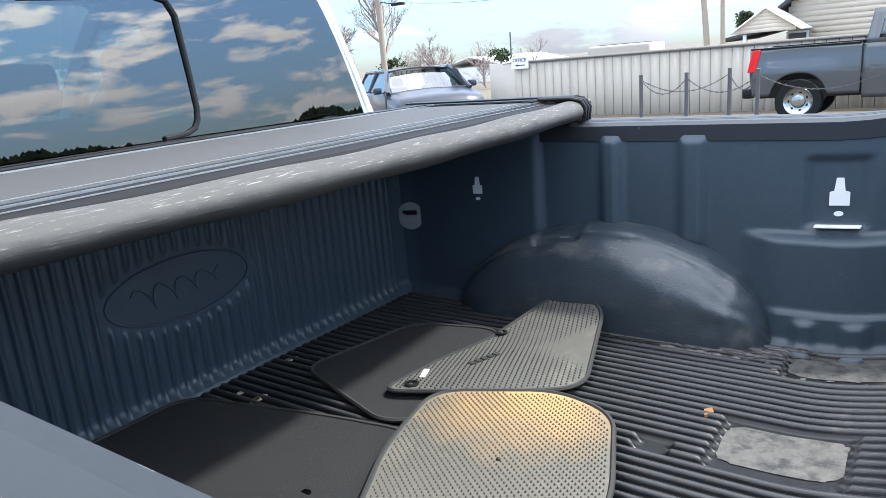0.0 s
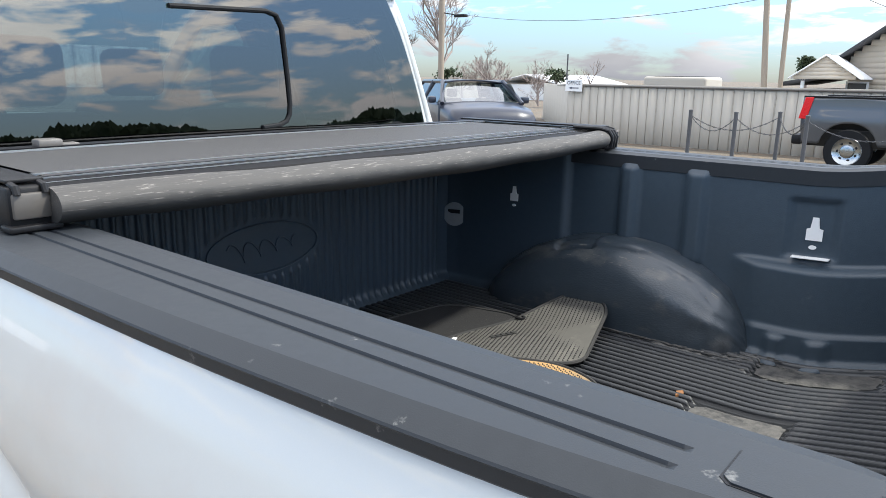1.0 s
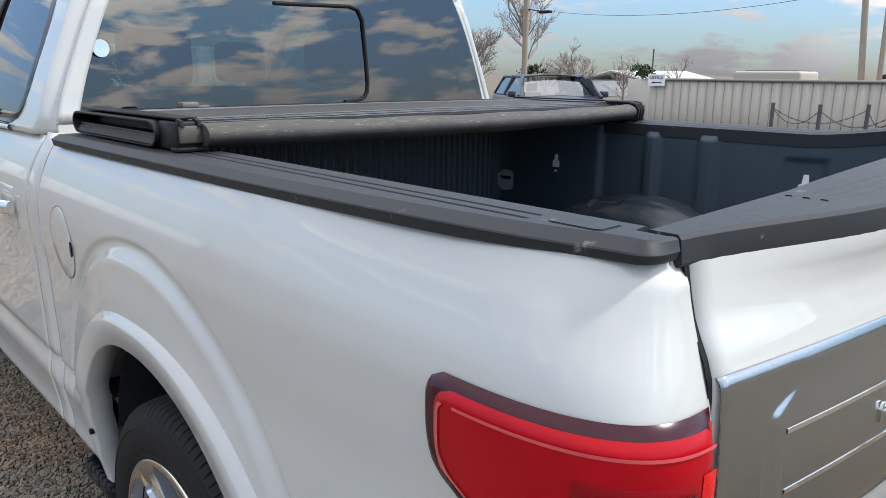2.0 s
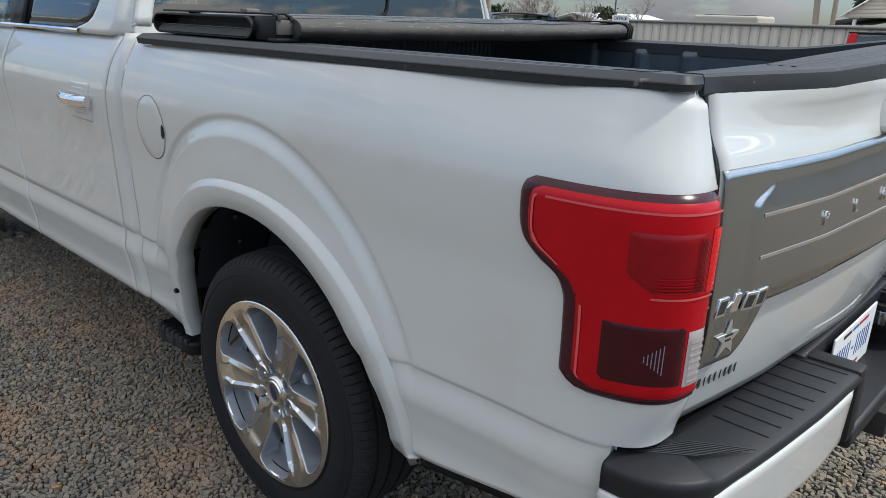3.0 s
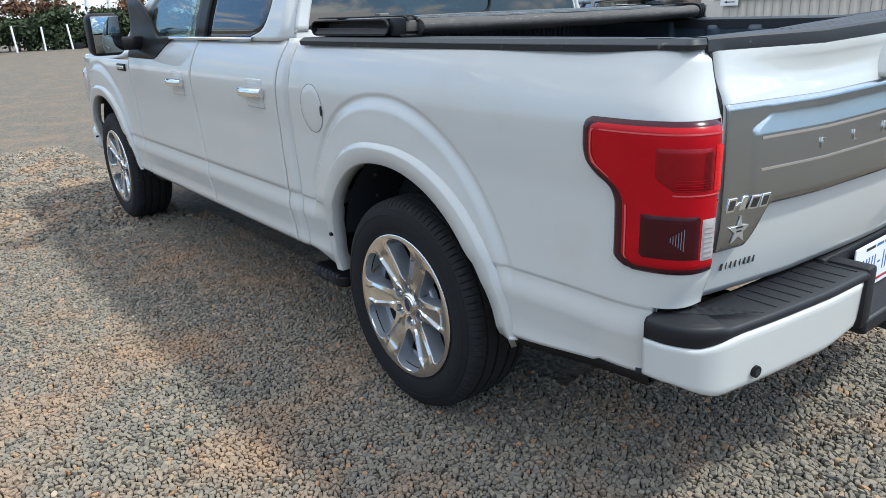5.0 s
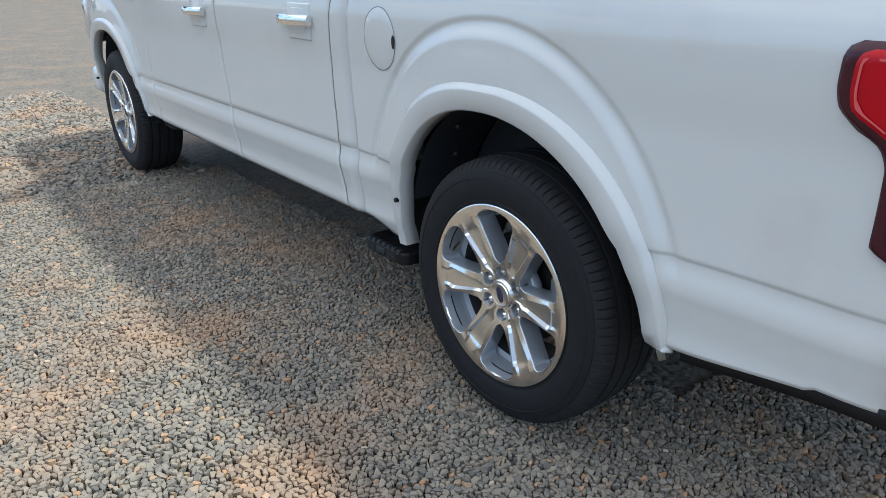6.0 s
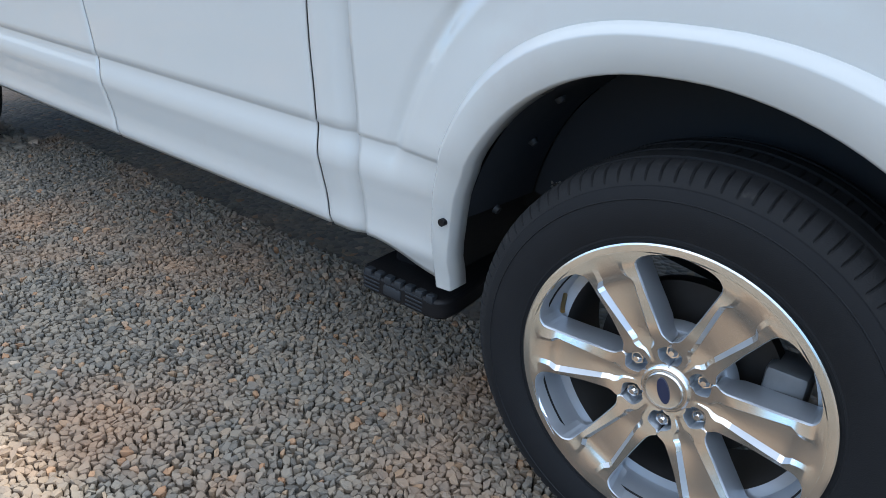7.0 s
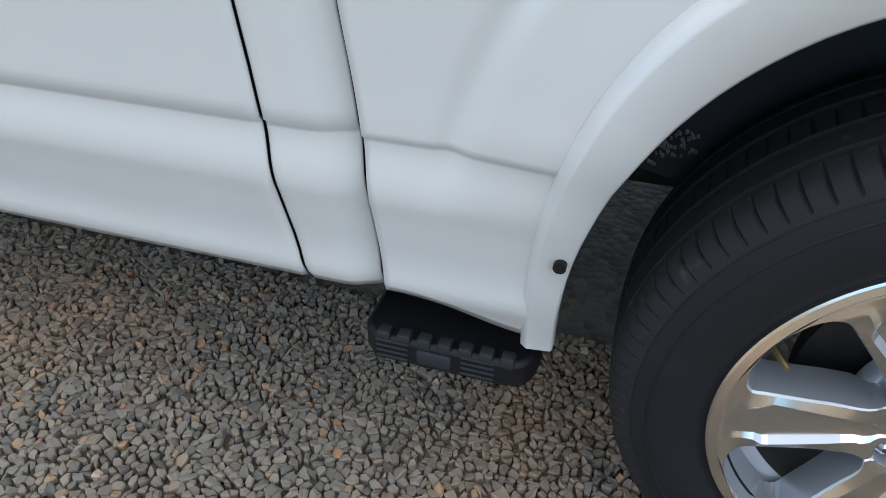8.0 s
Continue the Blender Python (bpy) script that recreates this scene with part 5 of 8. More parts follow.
for s in (-1, 1):
    edge = LAMP_EDGE
    lamp = lamp_patch("tail_lamp", s, surface("lamp_bezel", (0.028, 0.003, 0.009), (0.045, 0.004, 0.012), rough=0.2, coat=0.15, spec=0.3), truck, 0.800, 1.172, lambda z: edge(z), lambda z: 0.995, 0.014,
                      "large red tail lamp wrapping round the rear corner", 30, 40, 0.005)
    z0, z1 = 0.815, 1.158
    lamp_patch("lens", s, RED, lamp, 0.813, 1.163, lambda z: edge(0.80 + (z - 0.813) * 0.372 / 0.350) + 0.060, lambda z: 0.978, 0.0195, "red outer lens", 30, 40, 0.004)
    lamp_patch("lens_step", s, RED_DARK, lamp, 0.9815, 0.9865, lambda z: edge(0.985) + 0.085, lambda z: 0.962, 0.0212, "", 20, 4, 0.001)
    lamp_patch("stop_window", s, RED_MID, lamp, 1.008, 1.116, lambda z: lerp(0.54, 0.40, smooth(1.008, 1.046, z)), lambda z: 0.895, 0.0225, "darker red stop lamp window", 14, 12, 0.002)
    lamp_patch("side_reflector", s, RED_BRIGHT, lamp, 1.008, 1.118, lambda z: 0.905, lambda z: 0.965, 0.0225, "finely ribbed red reflector", 6, 10, 0.001)
    lamp_patch("dark_window", s, RED_DARK, lamp, 0.840, 0.955, lambda z: 0.300, lambda z: 0.815, 0.0225, "dark red lower window with a sensor mark", 14, 10, 0.002)
    lamp_patch("reverse_lens", s, LENS_WHITE, lamp, 0.840, 0.943, lambda z: 0.82, lambda z: 0.945, 0.0225, "clear ribbed reversing lens", 8, 10, 0.001)
    for k in range(7):
        lamp_patch("lens_rib", s, LENS_WHITE, lamp, 0.850 + k * 0.012, 0.855 + k * 0.012, lambda z: 0.835, lambda z: 0.93, 0.0245, "", 4, 2, 0.0)
    # a pale line painted for the highlight on the lens's step
    lamp_patch("lens_ledge", s, LENS_GLINT, lamp, 0.9735, 0.9785, lambda z: edge(0.975) + 0.09, lambda z: 0.962, 0.0215, "", 24, 3, 0.001)
    # pink lines painted for the highlights along the moulded edges of each lens half
    for za, zb, off in ((1.030, 1.146, 0.10), (0.832, 0.968, 0.095)):
        lamp_patch("lens_frame", s, LENS_GLINT, lamp, za, zb, lambda z, off=off: edge(0.80 + (z - 0.813) * 0.372 / 0.350) + off, lambda z, off=off: edge(0.80 + (z - 0.813) * 0.372 / 0.350) + off + 0.012, 0.0212, "", 2, 24, 0.0)
    lamp_patch("lens_frame", s, LENS_GLINT, lamp, 1.143, 1.147, lambda z: edge(1.15) + 0.14, lambda z: 0.955, 0.0212, "", 24, 2, 0.0)
    lamp_patch("lens_frame", s, LENS_GLINT, lamp, 1.0005, 1.0045, lambda z: 0.55, lambda z: 0.955, 0.0215, "", 24, 2, 0.0)
    for k in range(5):
        lamp_patch("window_rib", s, RED, lamp, 1.014 + k * 0.006, 1.0155 + k * 0.006, lambda z: 0.57, lambda z: 0.88, 0.0238, "", 10, 1, 0.0)
    for k in range(9):
        lamp_patch("stop_rib", s, RED_DARK, lamp, 1.015, 1.105, lambda z, k=k: 0.80 + 0.010 * k, lambda z, k=k: 0.803 + 0.010 * k, 0.0245, "", 1, 6, 0.0)
    for k in range(6):
        h = 0.006 + 0.0042 * k
        lamp_patch("radar_mark", s, surface("pale_mark", (0.16, 0.17, 0.22), (0.18, 0.19, 0.24), rough=0.4), lamp, 0.895 - h, 0.895 + h, lambda z, k=k: 0.55 + 0.022 * k, lambda z, k=k: 0.556 + 0.022 * k, 0.0232, "", 1, 5, 0.0)

# black strips set shallow in the tailgate gaps stand in for their deep shade
for s in (-1, 1):
    bm = bmesh.new()
    rows = [[(s * x, gate_y(0.8115, z) + 0.002, z) for x in (0.808, 0.8215)] for z in span(0.70, 1.32, 30)]
    sheet(bm, rows)
    part("gate_seal", bm, BLACK, truck)
# ---- bumper ----
PAD = surface("black_step_plastic", (0.007, 0.008, 0.011), (0.013, 0.014, 0.018), scale=60, rough=0.42, rough2=0.6, bump=0.15, bump_scale=700, spec=0.35, dirt=(0.05, 0.05, 0.05), dirt_scale=14, dirt_at=0.66)
PLAN = [(-0.972, -1.030), (-0.970, -1.075), (-0.955, -1.125), (-0.925, -1.165), (-0.88, -1.192), (-0.80, -1.208), (-0.68, -1.226), (-0.55, -1.242), (-0.40, -1.258), (-0.262, -1.270)]


def plan_at(t):
    """A smooth walk along the bumper's plan, from the wheel side to its middle."""
    fx = curve([(i, p[0]) for i, p in enumerate(PLAN)])
    fy = curve([(i, p[1]) for i, p in enumerate(PLAN)])
    q = t * (len(PLAN) - 1)
    return Vector((fx(q), fy(q)))


bumper = new("rear_bumper")
bumper.parent = truck
tagged(bumper, "white step bumper with black ribbed top pads")
for s in (-1, 1):
    bm = bmesh.new()
    rows = []
    for t in span(0, 1, 40):
        p = plan_at(t)
        lo = lerp(0.520, 0.484, smooth(0.15, 0.5, t)) + 0.03 * smooth(0.85, 1.0, t)
        hi = 0.636 + 0.022 * smooth(0.28, 0.55, t)
        n = (plan_at(min(t + 0.02, 1)) - plan_at(max(t - 0.02, 0))).normalized()
        n = Vector((n.y, -n.x))
        if n.y > 0.2:
            n = -n
        row = []
        for v in span(0, 1, 14):
            z = lerp(lo, hi, v)
            d = 0.006 - 0.030 * (1 - smooth(0.0, 0.14, v)) ** 2 - 0.006 * smooth(0.93, 1.0, v) - 0.006 * (1 - v)
            d -= 0.03 * smooth(0.96, 1.0, t)
            row.append((-s * 0 + (s * -1) * (p.x + n.x * d) * 1.0, p.y + n.y * d, z))
        rows.append(row)
    sheet(bm, rows, flip=s > 0)
    face = part("bumper_face", bm, PAINT, bumper, "white painted bumper end", solid=-0.012)
    bm = bmesh.new()
    rows = []
    for t in span(0, 1, 44):
        p = plan_at(t)
        n = (plan_at(min(t + 0.02, 1)) - plan_at(max(t - 0.02, 0))).normalized()
        n = Vector((n.y, -n.x))
        if n.y > 0.2:
            n = -n
        base = 0.634 + 0.022 * smooth(0.28, 0.55, t)
        top = lerp(0.690, 0.681, smooth(0.44, 0.47, t))
        back = -1.055 - 0.035 * smooth(0.3, 1.0, t)
        row = []
        for d, z in ((-0.006, base), (0.002, base + 0.003), (0.003, top - 0.014), (0.0, top - 0.005), (-0.006, top)):
            row.append((s * -(p.x + n.x * d), p.y + n.y * d, z))
        q = Vector((p.x + n.x * -0.05, p.y + n.y * -0.05))
        bx = lerp(p.x, max(p.x, -0.86), smooth(0.0, 0.4, t))
        by = max(back, p.y + 0.02) if t > 0.05 else p.y + 0.01
        for v in (0.25, 0.5, 0.75, 1.0):
            row.append((s * -lerp(q.x, min(bx + 0.06, -0.2), v), lerp(q.y, by, v), top))
        rows.append(row)
    sheet(bm, rows, flip=s < 0)
    pad = part("step_pad", bm, PAD, bumper, "black ribbed plastic step pad", sharp=24, solid=0.01)
    for k in range(8):
        x = -0.30 - k * 0.052
        yb = -1.262 + 0.10 * (abs(x) - 0.26)
        bm = bmesh.new()
        rbox(bm, s * -x - 0.003, s * -x + 0.003, yb + 0.012, -1.10, 0.6800, 0.6832, 0.0012)
        part("pad_rib", bm, PAD, pad)
    for k in range(9):
        bm = bmesh.new()
        x, y = 0.865 - 0.012 * k, -1.085 - 0.0065 * k
        tube(bm, [(s * (x + 0.035), y + 0.030, 0.6905), (s * (x - 0.030), y - 0.058 - 0.002 * k, 0.6905)], 0.0014, 5)
        part("pad_rib", bm, TRIM, pad)
    bm = bmesh.new()
    tube(bm, [(s * 0.757, -1.195, 0.537), (s * 0.762, -1.2245, 0.537)], 0.016, 18)
    sn = part("parking_sensor", bm, BLACK, face, "round black parking sensor")
    bm = bmesh.new()
    tube(bm, [(s * 0.762, -1.2235, 0.537), (s * 0.7625, -1.2265, 0.537)], 0.009, 14)
    part("sensor_eye", bm, TRIM, sn)
# middle: a lower black step with the plate behind it
bm = bmesh.new()
slab(bm, [(-0.265, -1.275), (0.265, -1.275), (0.265, -1.10), (-0.265, -1.10)], 0.05, Matrix.Translation((0, 0, 0.475)))
part("middle_step", bm, PAD, bumper, "black lower middle step", bevel=0.01)
bm = bmesh.new()
rbox(bm, -0.30, 0.30, -1.155, -1.12, 0.50, 0.692, 0.008)
rbox(bm, -0.285, -0.235, -1.272, -1.12, 0.50, 0.690, 0.012)
rbox(bm, 0.235, 0.285, -1.272, -1.12, 0.50, 0.690, 0.012)
part("middle_backing", bm, PAD, bumper)
bm = bmesh.new()
rbox(bm, 0.205, 0.238, -1.205, -1.14, 0.575, 0.650, 0.008)
plug = part("plug_socket", bm, BLACK, bumper, "black trailer plug socket")
bm = bmesh.new()
rbox(bm, 0.200, 0.206, -1.192, -1.153, 0.592, 0.634, 0.002)
part("socket_cover", bm, SATIN, plug, "grey hinged cover")
bm = bmesh.new()
rbox(bm, -0.045, 0.045, -1.30, -1.10, 0.40, 0.474, 0.008)
hitch = part("tow_receiver", bm, DARK, bumper, "dark square tow receiver")
bm = bmesh.new()
rbox(bm, -0.030, 0.030, -1.304, -1.298, 0.413, 0.462, 0.002)
part("receiver_mouth", bm, BLACK, hitch)
bm = bmesh.new()
rbox(bm, -0.16, 0.145, -1.176, -1.170, 0.527, 0.684, 0.0)
plate_mat = surface("plate_white", (0.72, 0.75, 0.78), (0.80, 0.80, 0.80), scale=9, rough=0.35, dirt=(0.45, 0.56, 0.72), dirt_scale=14, dirt_at=0.56)
plate = part("number_plate", bm, plate_mat, truck, "white and blue number plate with masked characters", bevel=0.0025)
PLATE_BLUE = surface("plate_blue", (0.035, 0.11, 0.34), (0.05, 0.13, 0.36), rough=0.4)
PLATE_RED = surface("plate_red", (0.36, 0.03, 0.05), (0.42, 0.04, 0.06), rough=0.4)
for k in range(7):
    x = -0.118 + k * 0.036
    for dx, z0, z1 in (((0.0, 0.603, 0.609),) if k == 3 else ((-0.0085, 0.574, 0.637), (0.0085, 0.574, 0.637))):
        w = 0.008 if k == 3 else 0.0027
        bm = bmesh.new()
        rbox(bm, x + dx - w, x + dx + w, -1.1775, -1.1755, z0, z1)
        part("plate_character_bar", bm, PLATE_BLUE, plate)
for z, x0, x1, c in ((0.667, -0.100, -0.045, DARK), (0.667, -0.035, 0.005, PLATE_BLUE), (0.667, 0.012, 0.080, PLATE_RED), (0.547, -0.055, 0.060, PLATE_RED)):
    bm = bmesh.new()
    rbox(bm, x0, x1, -1.1775, -1.1755, z - 0.0045, z + 0.0045)
    part("plate_caption_bar", bm, c, plate)

# ---- bed rails ----
GROOVES = (0.8735, 0.848)
for s in (-1, 1):
    bm = bmesh.new()
    # outer edge, inward direction, and the inner edge that belongs to it
    line = []
    for k in range(13):
        a = math.pi / 2 * k / 12
        line.append((Vector((0.8355 + 0.0545 * math.sin(a) ** 0.7, -1.02 - 0.039 * math.cos(a) ** 0.7)), None, Vector((0.8345, lerp(-1.048, -1.004, k / 12)))))
    for y in [-1.0015, -0.985, -0.96, -0.92, -0.886, -0.880] + span(-0.86, 0.66, 30):
        line.append((Vector((RAIL_OUT(y), y)), None, Vector((0.797, y))))
    rows = []
    for i, (p, _, inner) in enumerate(line):
        t = (line[min(i + 1, len(line) - 1)][0] - line[max(i - 1, 0)][0]).normalized()
        n = Vector((-t.y, t.x))
        if i == 0:
            n = Vector((0.0, 1.0))
        slope = lerp(0.0065, 0.021, min(1.0, i / 12))
        edge = [(0.016, 1.318), (0.0055, 1.3195), (0.0040, 1.3215), (0.0015, 1.3335), (0.0, 1.3355), (0.0012, 1.3375), (slope - 0.003, 1.3474), (slope, 1.349)]
        lift = 0.005 * smooth(-0.80, -0.98, p.y)
        row = [(p + n * o, z + lift * (z < 1.33)) for o, z in edge]
        flat = row[-1][0]
        groove = 0.0026 if -0.883 < p.y else 0.0
        for g, gx in enumerate(GROOVES):
            for dx, dz in ((0.0042, 0.0), (0.0030, groove), (-0.0030, groove), (-0.0042, 0.0)):
                if p.y > -0.99:
                    q = Vector((min(gx, flat.x - 0.006 - (0.8735 - gx) * 0.9) + dx, p.y))
                else:
                    q = flat.lerp(inner, 0.25 + 0.35 * g - dx * 8)
                row.append((q, 1.349 - dz))
        if p.y > -1.003:
            row += [(inner + Vector((0.012, 0)), 1.349), (inner + Vector((0.003, 0)), 1.3462)]
        else:
            row += [(flat.lerp(inner, 0.92), 1.349), (flat.lerp(inner, 0.99), 1.3485)]
        drop = Vector((-0.011 * smooth(-1.0, -0.97, p.y), 0))
        row += [(inner + drop, 1.3425), (inner + drop, 1.304), (inner, 1.300)]
        rows.append([(s * q.x, q.y, z) for q, z in row])
    sheet(bm, rows, flip=s < 0)
    rail = part("rail_cap", bm, TRIM, truck, "black plastic rail cap, scuffed, with two grooves", sharp=16)
    for grow, h, m, name in ((0.0018, 0.0004, BLACK, "cover_joint"), (0.0, 0.0014, TRIM, "stake_pocket_cover")):
        bm = bmesh.new()
        x0, x1 = s * (0.830 - grow), s * (0.8705 + grow)
        y0, y1 = -0.982 - grow, -0.910 + grow
        slab(bm, [(x0, y0), (x1 - s * 0.004, y0), (x1, y0 + 0.006), (x1, y1 - 0.006), (x1 - s * 0.006, y1), (x0, y1)], h, Matrix.Translation((0, 0, 1.349)))
        part(name, bm, m, rail)

# ---- bed inside ----
bed = new("bed_liner")
bed.parent = truck
tagged(bed, "scuffed black plastic drop-in bed liner")
FLOOR = 0.82
FLAT = [(0.19, 0.335, -0.705, -0.50), (0.595, 0.70, -0.80, -0.55), (0.17, 0.215, -0.43, -0.375), (-0.335, -0.19, -0.705, -0.50), (-0.70, -0.595, -0.80, -0.55), (-0.06, 0.06, -0.98, -0.80)]


def hump_height(y):
    d = y + 0.085
    e = d / 0.475 if d > 0 else -d / 0.415
    return 0.266 * max(0.0, 1 - e ** (1.9 if d > 0 else 2.2)) ** (0.62 if d > 0 else 0.56)


def rib_height(x, y):
    ph = (x / 0.0272) % 1.0
    h = 0.015 * smooth(0.0, 0.12, min(ph, 0.50 - ph)) if ph < 0.50 else 0.0
    k = smooth(0.594, 0.572, y) * smooth(-0.985, -0.965, y) * smooth(0.74, 0.72, abs(x))
    for a, b, c, d in FLAT:
        xa = math.floor(a / 0.0272) * 0.0272
        xb = math.ceil(b / 0.0272) * 0.0272
        if xa <= x < xb:
            k *= max(smooth(c + 0.004, c - 0.012, y), smooth(d - 0.004, d + 0.012, y))
    return h * k


bm = bmesh.new()
xs = []
k = -28
while k * 0.0272 < 0.775:
    xs += [(k + f) * 0.0272 for f in (0.0, 0.06, 0.12, 0.25, 0.38, 0.44, 0.50)]
    k += 1
xs = [x for x in xs if -0.775 < x < 0.775]
ys = sorted(set([round(v, 4) for v in span(-1.005, 0.61, 60)] + [round(c + d, 4) for f in FLAT for c in f[2:] for d in (-0.012, -0.006, 0.0, 0.006, 0.012)] + [0.575, 0.582, 0.59]))
verts = [(x, y, FLOOR + rib_height(x, y)) for y in ys for x in xs]
n = len(xs)
faces = [(j * n + i, j * n + i + 1, (j + 1) * n + i + 1, (j + 1) * n + i) for j in range(len(ys) - 1) for i in range(n - 1)]
faces = [f for f in faces if not (abs(verts[f[0]][0]) > 0.675 and hump_height(verts[f[0]][1]) > 0.1)]
me = bpy.data.meshes.new("liner_floor")
me.from_pydata(verts, [], faces)
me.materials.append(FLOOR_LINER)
for p in me.polygons:
    p.use_smooth = True
ob = new("liner_floor", me)
ob.parent = bed
tagged(ob, "ribbed black liner floor with worn dusty patches")

# front wall: upright ribs with a plain oval
OVX, OVZ, OVA, OVB = -0.050, 1.083, 0.190, 0.072


def wall_rib(x, z):
    ph = (x / 0.0305) % 1.0
    h = 0.008 * smooth(0.0, 0.2, min(ph, 0.55 - ph)) if ph < 0.55 else 0.0
    k = smooth(0.835, 0.85, z) * smooth(1.335, 1.322, z) * smooth(0.715, 0.70, abs(x))
    r = math.hypot((x - OVX) / (OVA + 0.014), (z - OVZ) / (OVB + 0.016))
    k *= smooth(1.0, 1.06, r)
    return h * k


bm = bmesh.new()
xs = []
k = -26
while k * 0.0305 < 0.79:
    xs += [(k + f) * 0.0305 for f in (0.0, 0.08, 0.19, 0.36, 0.47, 0.55, 0.78)]
    k += 1
xs = [x for x in xs if -0.785 < x < 0.785]
zs = span(FLOOR - 0.005, 1.345, 70)
verts = [(x, 0.622 - wall_rib(x, z) - 0.03 * (1 - smooth(0.0, 0.05, z - FLOOR)) ** 2 - 0.010 * smooth(0.70, 0.77, abs(x)) ** 2, z) for z in zs for x in xs]
n = len(xs)
faces = [(j * n + i, j * n + i + 1, (j + 1) * n + i + 1, (j + 1) * n + i) for j in range(len(zs) - 1) for i in range(n - 1)]
me = bpy.data.meshes.new("liner_front_wall")
me.from_pydata(verts, [], faces)
me.materials.append(LINER)
for p in me.polygons:
    p.use_smooth = True
ob = new("liner_front_wall", me)
ob.parent = bed
tagged(ob, "ribbed front wall with an embossed oval")
for f, w in ((1.0, 0.0032),):
    bm = bmesh.new()
    pts = [(OVX + OVA * math.cos(a), 0.6205, OVZ + OVB * math.sin(a)) for a in (2 * math.pi * k / 64 for k in range(65))]
    tube(bm, pts, w, 6, caps=False)
    part("embossed_oval", bm, LINER, ob)
# a looping embossed flourish inside the oval
bm = bmesh.new()
tube(bm, [(OVX - 0.115 + 0.23 * q - 0.012 * math.cos(q * 26), 0.6205, OVZ - 0.004 + 0.012 * q + (0.030 - 0.016 * q) * math.sin(q * 26 + 0.6)) for q in span(0, 1, 110)], 0.0024, 6)
part("embossed_stroke", bm, LINER, ob)


def side_wall_depth(y, z):
    """How far the liner's side wall stands in from x = 0.79."""
    d = 0.0
    for yc, w in ((-0.085, 0.024), (-0.295, 0.028)):
        d += 0.020 * smooth(w + 0.008, w - 0.006, abs(y - yc)) * smooth(1.02, 1.06, z) * smooth(1.325, 1.30, z)
    d += 0.016 * smooth(0.115, 0.135, y)
    d += 0.012 * smooth(0.54, 0.62, y) ** 2
    # ledges behind the wheel housing
    d += 0.035 * smooth(-0.40, -0.50, y) * smooth(1.095, 1.075, z)
    d += 0.012 * smooth(-0.47, -0.50, y) * smooth(0.915, 0.905, z)
    d += 0.030 * (1 - smooth(0.0, 0.035, z - FLOOR)) ** 2
    # sunk panel round the keyhole
    d -= 0.012 * smooth(0.062, 0.050, abs(y + 0.605)) * smooth(0.085, 0.072, abs(z - 1.185))
    for yc in (-0.56, -0.66):
        d += 0.014 * smooth(0.026, 0.016, abs(y - yc)) * smooth(0.90, 0.885, z)
    return d


